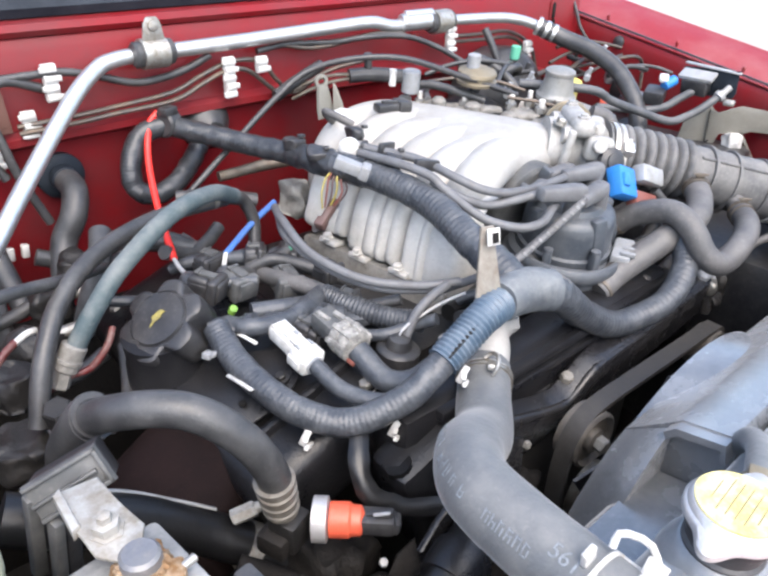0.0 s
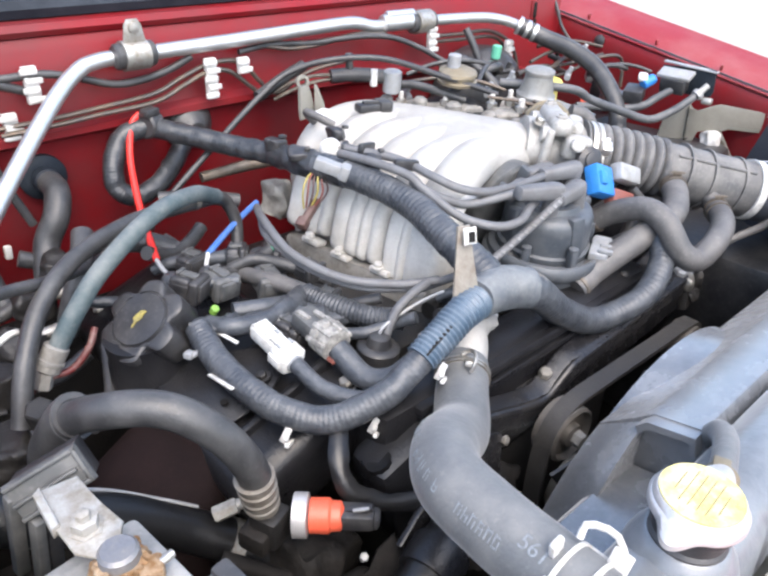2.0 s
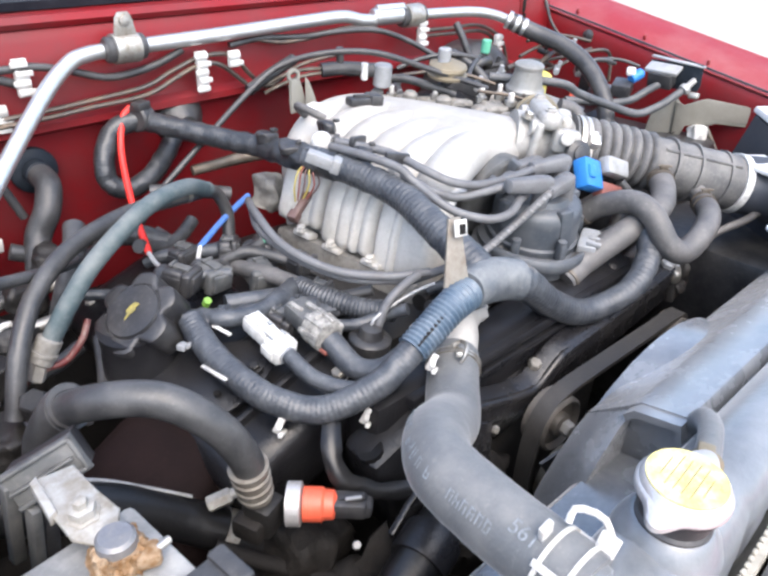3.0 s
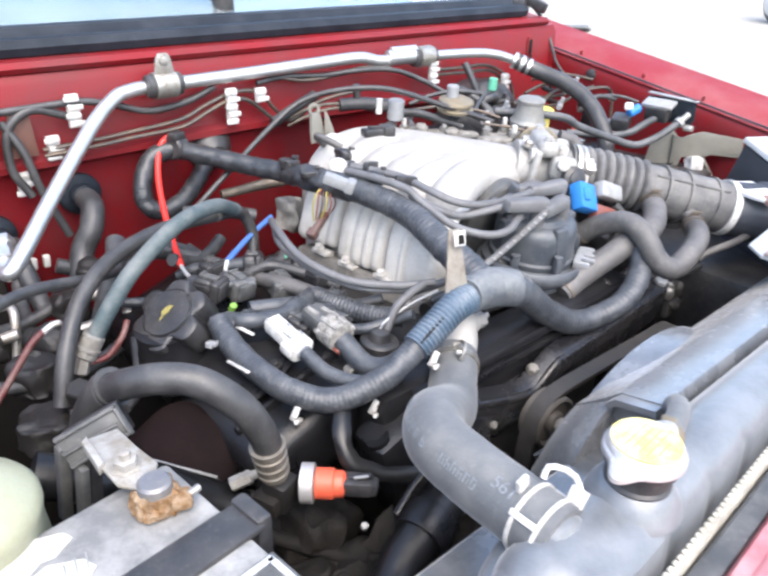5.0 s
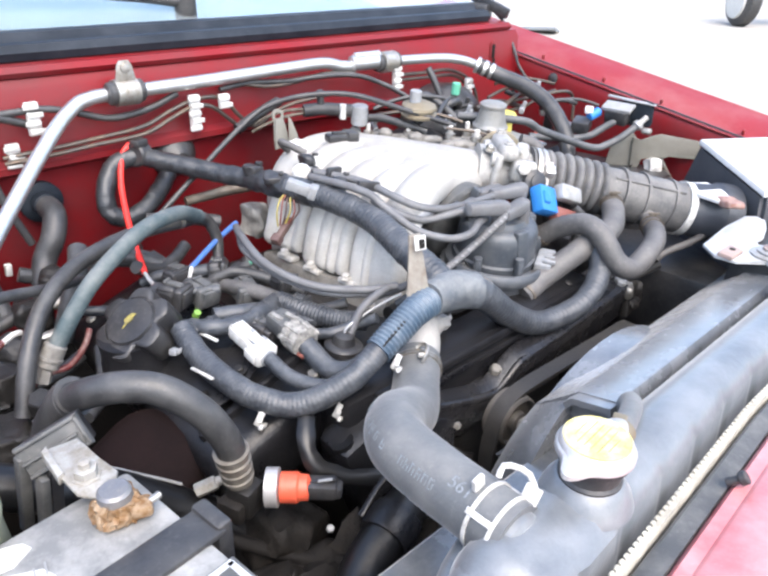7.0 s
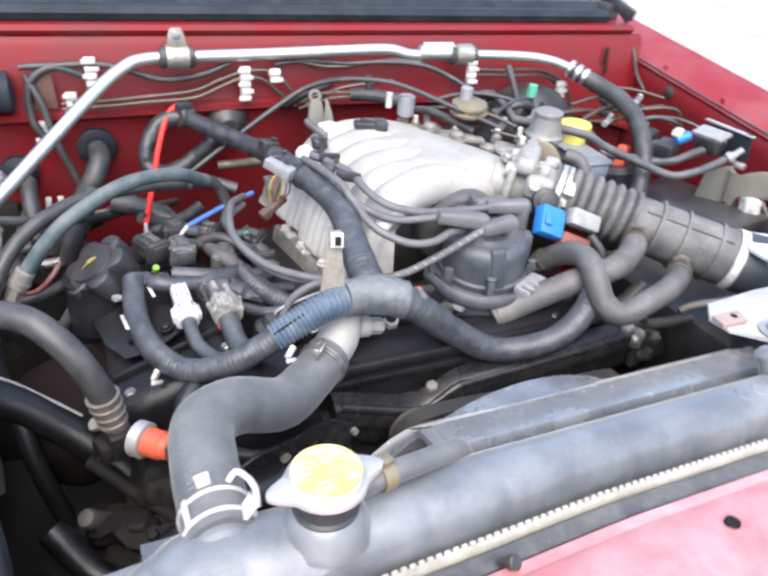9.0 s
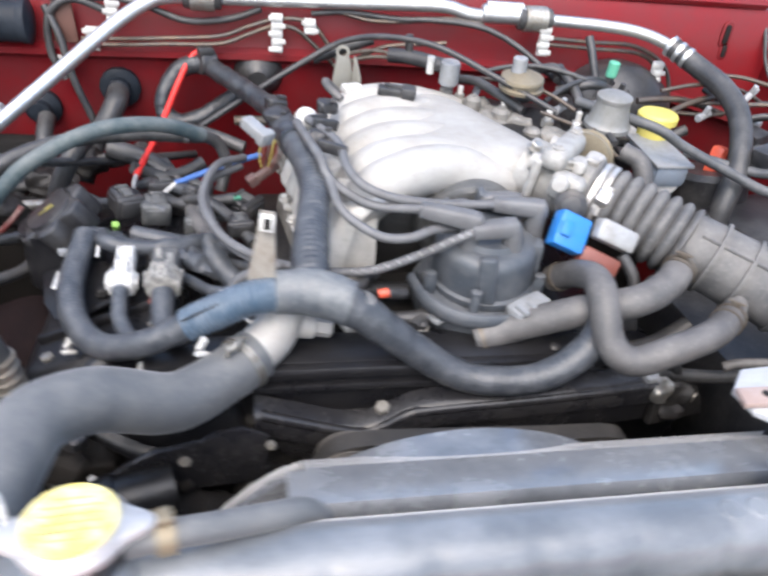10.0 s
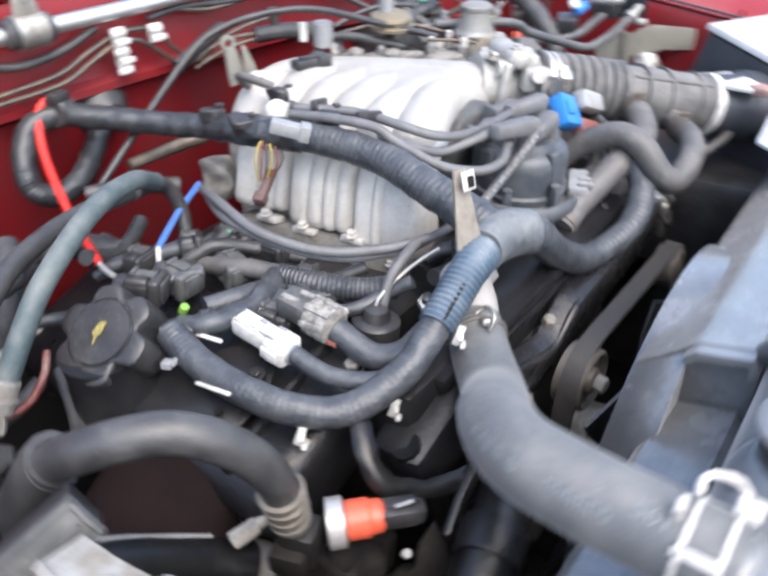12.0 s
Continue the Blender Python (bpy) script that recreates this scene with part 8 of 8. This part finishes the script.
# flat bracket over the front of the valve cover
fb2 = thing("cover_bracket", (-0.22, 0.34, 0.875), "black sheet bracket with a small hole on the valve cover", "bracket")
bm = slab([(-0.045, 0.050), (-0.010, 0.060), (0.020, 0.040), (0.050, 0.012), (0.052, -0.020), (0.015, -0.034), (-0.020, -0.030), (-0.036, 0.000)], 0.003, pose(-0.232, 0.368, 0.884, 10, -18, 0), 0.001)
part("plate", bm, COVER, fb2)
part("hole", lathe((-0.243, 0.356, 0.8845), (-0.245, 0.355, 0.9), [(0, 0.0035), (0.0015, 0.0035)], 12), DARK, fb2)
bolt((-0.205, 0.352, 0.896), (-0.3, 0, 1), 0.0050, 0.004, IRON, fb2)
# sagging black coverings where the harness ends at the injectors
for a, b, r in (((-0.232, 0.425, 0.925), (-0.196, 0.400, 0.928), 0.010), ((-0.205, 0.415, 0.926), (-0.170, 0.395, 0.920), 0.011), ((-0.160, 0.402, 0.918), (-0.125, 0.392, 0.915), 0.012), ((-0.125, 0.392, 0.914), (-0.085, 0.365, 0.908), 0.0125)):
    solo("loose_tape", tube(rnd_path(a, b, 0.004, 0.0), [r, r * 1.25, r * 0.9, r * 1.15, r], 12, 0.004, flat=0.6, wobble=0.25), TAPE, "crumpled black tape round the injector wiring", "tape", group="crumpled tape")

# vacuum tees, plated studs and thin lines crowding the rear edge of the plenum and the servo
for p, way, mat in (((0.232, 0.628, 1.018), (0.3, 0.6, 0.2), GREYP), ((0.285, 0.590, 1.022), (0.7, -0.3, 0.3), BLACK), ((0.318, 0.552, 1.024), (0.6, 0.5, 0.1), GREYP), ((0.335, 0.620, 1.046), (0.2, 0.7, 0.3), BLACK),
                    ((0.375, 0.560, 1.030), (0.8, 0.2, 0.2), GREYP), ((0.418, 0.600, 1.030), (0.5, -0.6, 0.2), BLACK), ((0.520, 0.555, 1.018), (0.7, 0.4, 0.1), GREYP), ((0.560, 0.610, 1.030), (-0.3, 0.6, 0.2), BLACK), ((0.600, 0.585, 1.038), (0.5, 0.2, 0.4), PALE)):
    q, w = Vector(p), Vector(way).normalized()
    g = thing("vacuum_tee", p, "small moulded vacuum tee on a thin hose", "fitting", group="vacuum tees")
    part("barrel", rod(q - w * 0.013, q + w * 0.013, 0.0050, 12), mat, g)
    part("spigot", rod(q, q + Vector((0.002, -0.004, 0.014)), 0.0036, 10), mat, g)
for p, h, r in (((0.205, 0.612, 1.012), 0.018, 0.006), ((0.252, 0.572, 1.012), 0.016, 0.006), ((0.292, 0.522, 1.012), 0.020, 0.0065), ((0.312, 0.486, 1.012), 0.018, 0.007), ((0.330, 0.520, 1.010), 0.022, 0.006)):
    g = thing("plated_stud", p, "dull plated stud with a nut by the plenum", "stud", group="plenum studs")
    part("nut", lathe(p, (p[0], p[1], p[2] + 1), [(0, r * 1.25), (h * 0.4, r * 1.25), (h * 0.45, r)], 6), STEEL, g)
    part("shank", lathe((p[0], p[1], p[2] + h * 0.4), (p[0], p[1], p[2] + 1), [(0, r * 0.62), (h * 0.55, r * 0.62), (h * 0.6, r * 0.4)], 12), ALULOW, g)
for a, b, sag, r, mat, lab in (((0.215, 0.640, 1.030), (0.330, 0.530, 1.030), -0.014, 0.0026, LINE, "thin plated rod beside the plenum"), ((0.245, 0.640, 1.040), (0.360, 0.590, 1.050), -0.012, 0.0034, RUBBER, "thin black vacuum line behind the plenum"),
                               ((0.300, 0.560, 1.030), (0.420, 0.625, 1.035), -0.016, 0.0036, RUBBER, "thin black vacuum line to the servo"), ((0.330, 0.480, 1.022), (0.400, 0.540, 1.030), -0.010, 0.0030, LINE, "thin steel line beside the canister"),
                               ((0.480, 0.600, 1.035), (0.640, 0.600, 1.020), -0.018, 0.0028, LINE, "thin steel line toward the fender"), ((0.540, 0.640, 1.045), (0.660, 0.590, 1.040), -0.010, 0.0028, LINE, "thin steel line below the lip"),
                               ((0.560, 0.545, 1.015), (0.625, 0.515, 1.022), -0.010, 0.0040, RUBBER, "black wire to the relay plug"), ((0.585, 0.560, 1.010), (0.650, 0.480, 1.020), -0.014, 0.0028, RUBBER, "thin black wire to the relay box")):
    solo("thin_line", tube(rnd_path(a, b, sag, 0.0), r, 10, 0.005), mat, lab, "line")
# grimy screws and small tabs on the distributor flange
for x, y, z, t in ((0.118, 0.286, 0.905, 30), (0.200, 0.268, 0.902, -20), (0.232, 0.300, 0.900, 10)):
    part("flange_tab", box((x, y, z), (0.022, 0.016, 0.006), (6, 0, t), 0.002), GREYP, dis, "dusty grey flange tab")
    bolt((x, y - 0.001, z + 0.003), (0, -0.2, 1), 0.0045, 0.004, GRUB, dis)

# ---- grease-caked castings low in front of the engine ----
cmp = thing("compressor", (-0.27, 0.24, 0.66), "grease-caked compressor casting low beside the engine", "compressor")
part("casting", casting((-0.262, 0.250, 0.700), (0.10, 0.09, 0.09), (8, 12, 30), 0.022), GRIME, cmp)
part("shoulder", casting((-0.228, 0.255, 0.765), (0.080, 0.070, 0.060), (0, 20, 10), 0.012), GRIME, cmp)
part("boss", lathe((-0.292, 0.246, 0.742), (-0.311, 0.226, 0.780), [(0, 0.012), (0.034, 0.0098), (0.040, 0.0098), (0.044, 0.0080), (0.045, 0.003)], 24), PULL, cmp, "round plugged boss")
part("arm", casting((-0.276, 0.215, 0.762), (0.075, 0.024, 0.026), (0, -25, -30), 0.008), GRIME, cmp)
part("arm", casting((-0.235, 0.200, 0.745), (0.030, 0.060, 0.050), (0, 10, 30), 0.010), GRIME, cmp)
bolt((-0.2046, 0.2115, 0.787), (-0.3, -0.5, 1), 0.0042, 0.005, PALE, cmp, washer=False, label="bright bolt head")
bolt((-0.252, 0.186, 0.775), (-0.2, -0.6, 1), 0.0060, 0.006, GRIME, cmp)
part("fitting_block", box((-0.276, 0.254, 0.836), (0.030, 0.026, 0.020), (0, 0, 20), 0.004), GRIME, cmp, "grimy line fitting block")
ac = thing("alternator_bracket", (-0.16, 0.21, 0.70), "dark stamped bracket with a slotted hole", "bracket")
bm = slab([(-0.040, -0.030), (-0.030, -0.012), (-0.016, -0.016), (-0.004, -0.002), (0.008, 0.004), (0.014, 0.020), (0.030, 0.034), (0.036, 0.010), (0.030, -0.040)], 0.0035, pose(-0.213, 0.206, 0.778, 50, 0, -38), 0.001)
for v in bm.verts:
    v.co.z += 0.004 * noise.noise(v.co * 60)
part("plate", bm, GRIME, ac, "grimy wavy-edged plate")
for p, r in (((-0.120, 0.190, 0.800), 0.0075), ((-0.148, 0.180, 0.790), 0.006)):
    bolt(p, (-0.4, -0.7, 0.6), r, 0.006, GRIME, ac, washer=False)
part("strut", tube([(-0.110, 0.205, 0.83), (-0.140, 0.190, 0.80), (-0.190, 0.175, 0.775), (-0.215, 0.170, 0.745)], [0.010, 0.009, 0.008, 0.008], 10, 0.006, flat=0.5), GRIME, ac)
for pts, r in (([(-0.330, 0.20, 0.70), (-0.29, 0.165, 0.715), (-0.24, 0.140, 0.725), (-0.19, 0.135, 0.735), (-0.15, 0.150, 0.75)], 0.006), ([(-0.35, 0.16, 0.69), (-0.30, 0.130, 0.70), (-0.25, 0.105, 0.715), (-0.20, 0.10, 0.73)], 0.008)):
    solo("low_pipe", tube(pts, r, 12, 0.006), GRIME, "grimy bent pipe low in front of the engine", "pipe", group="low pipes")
for x in (-0.3145, -0.2985):
    solo("cable_clip", box((x, 0.738, 0.894), (0.008, 0.008, 0.016), (0, 6, 0), 0.0015), WHITE, "small white clip on the hanging black cable", "clip", group="cable clips")

solo("bare_link_wire", tube([(-0.0945, 0.318, 0.905), (-0.092, 0.318, 0.918), (-0.066, 0.312, 0.931), (-0.050, 0.303, 0.941), (-0.038, 0.292, 0.950)], 0.0016, 8), PALE, "thin bright bare wire beside the plug well", "wire")
# ties round the leads where they join the harness
for p, t in (((0.018, 0.470, 1.028), 20), ((0.020, 0.410, 1.026), -10), ((0.012, 0.500, 1.022), 45)):
    solo("loom_tie", box(p, (0.030, 0.007, 0.012), (0, 12, t), 0.002), BLACK, "black plastic tie round the loom strands", "cable tie", group="loom ties")
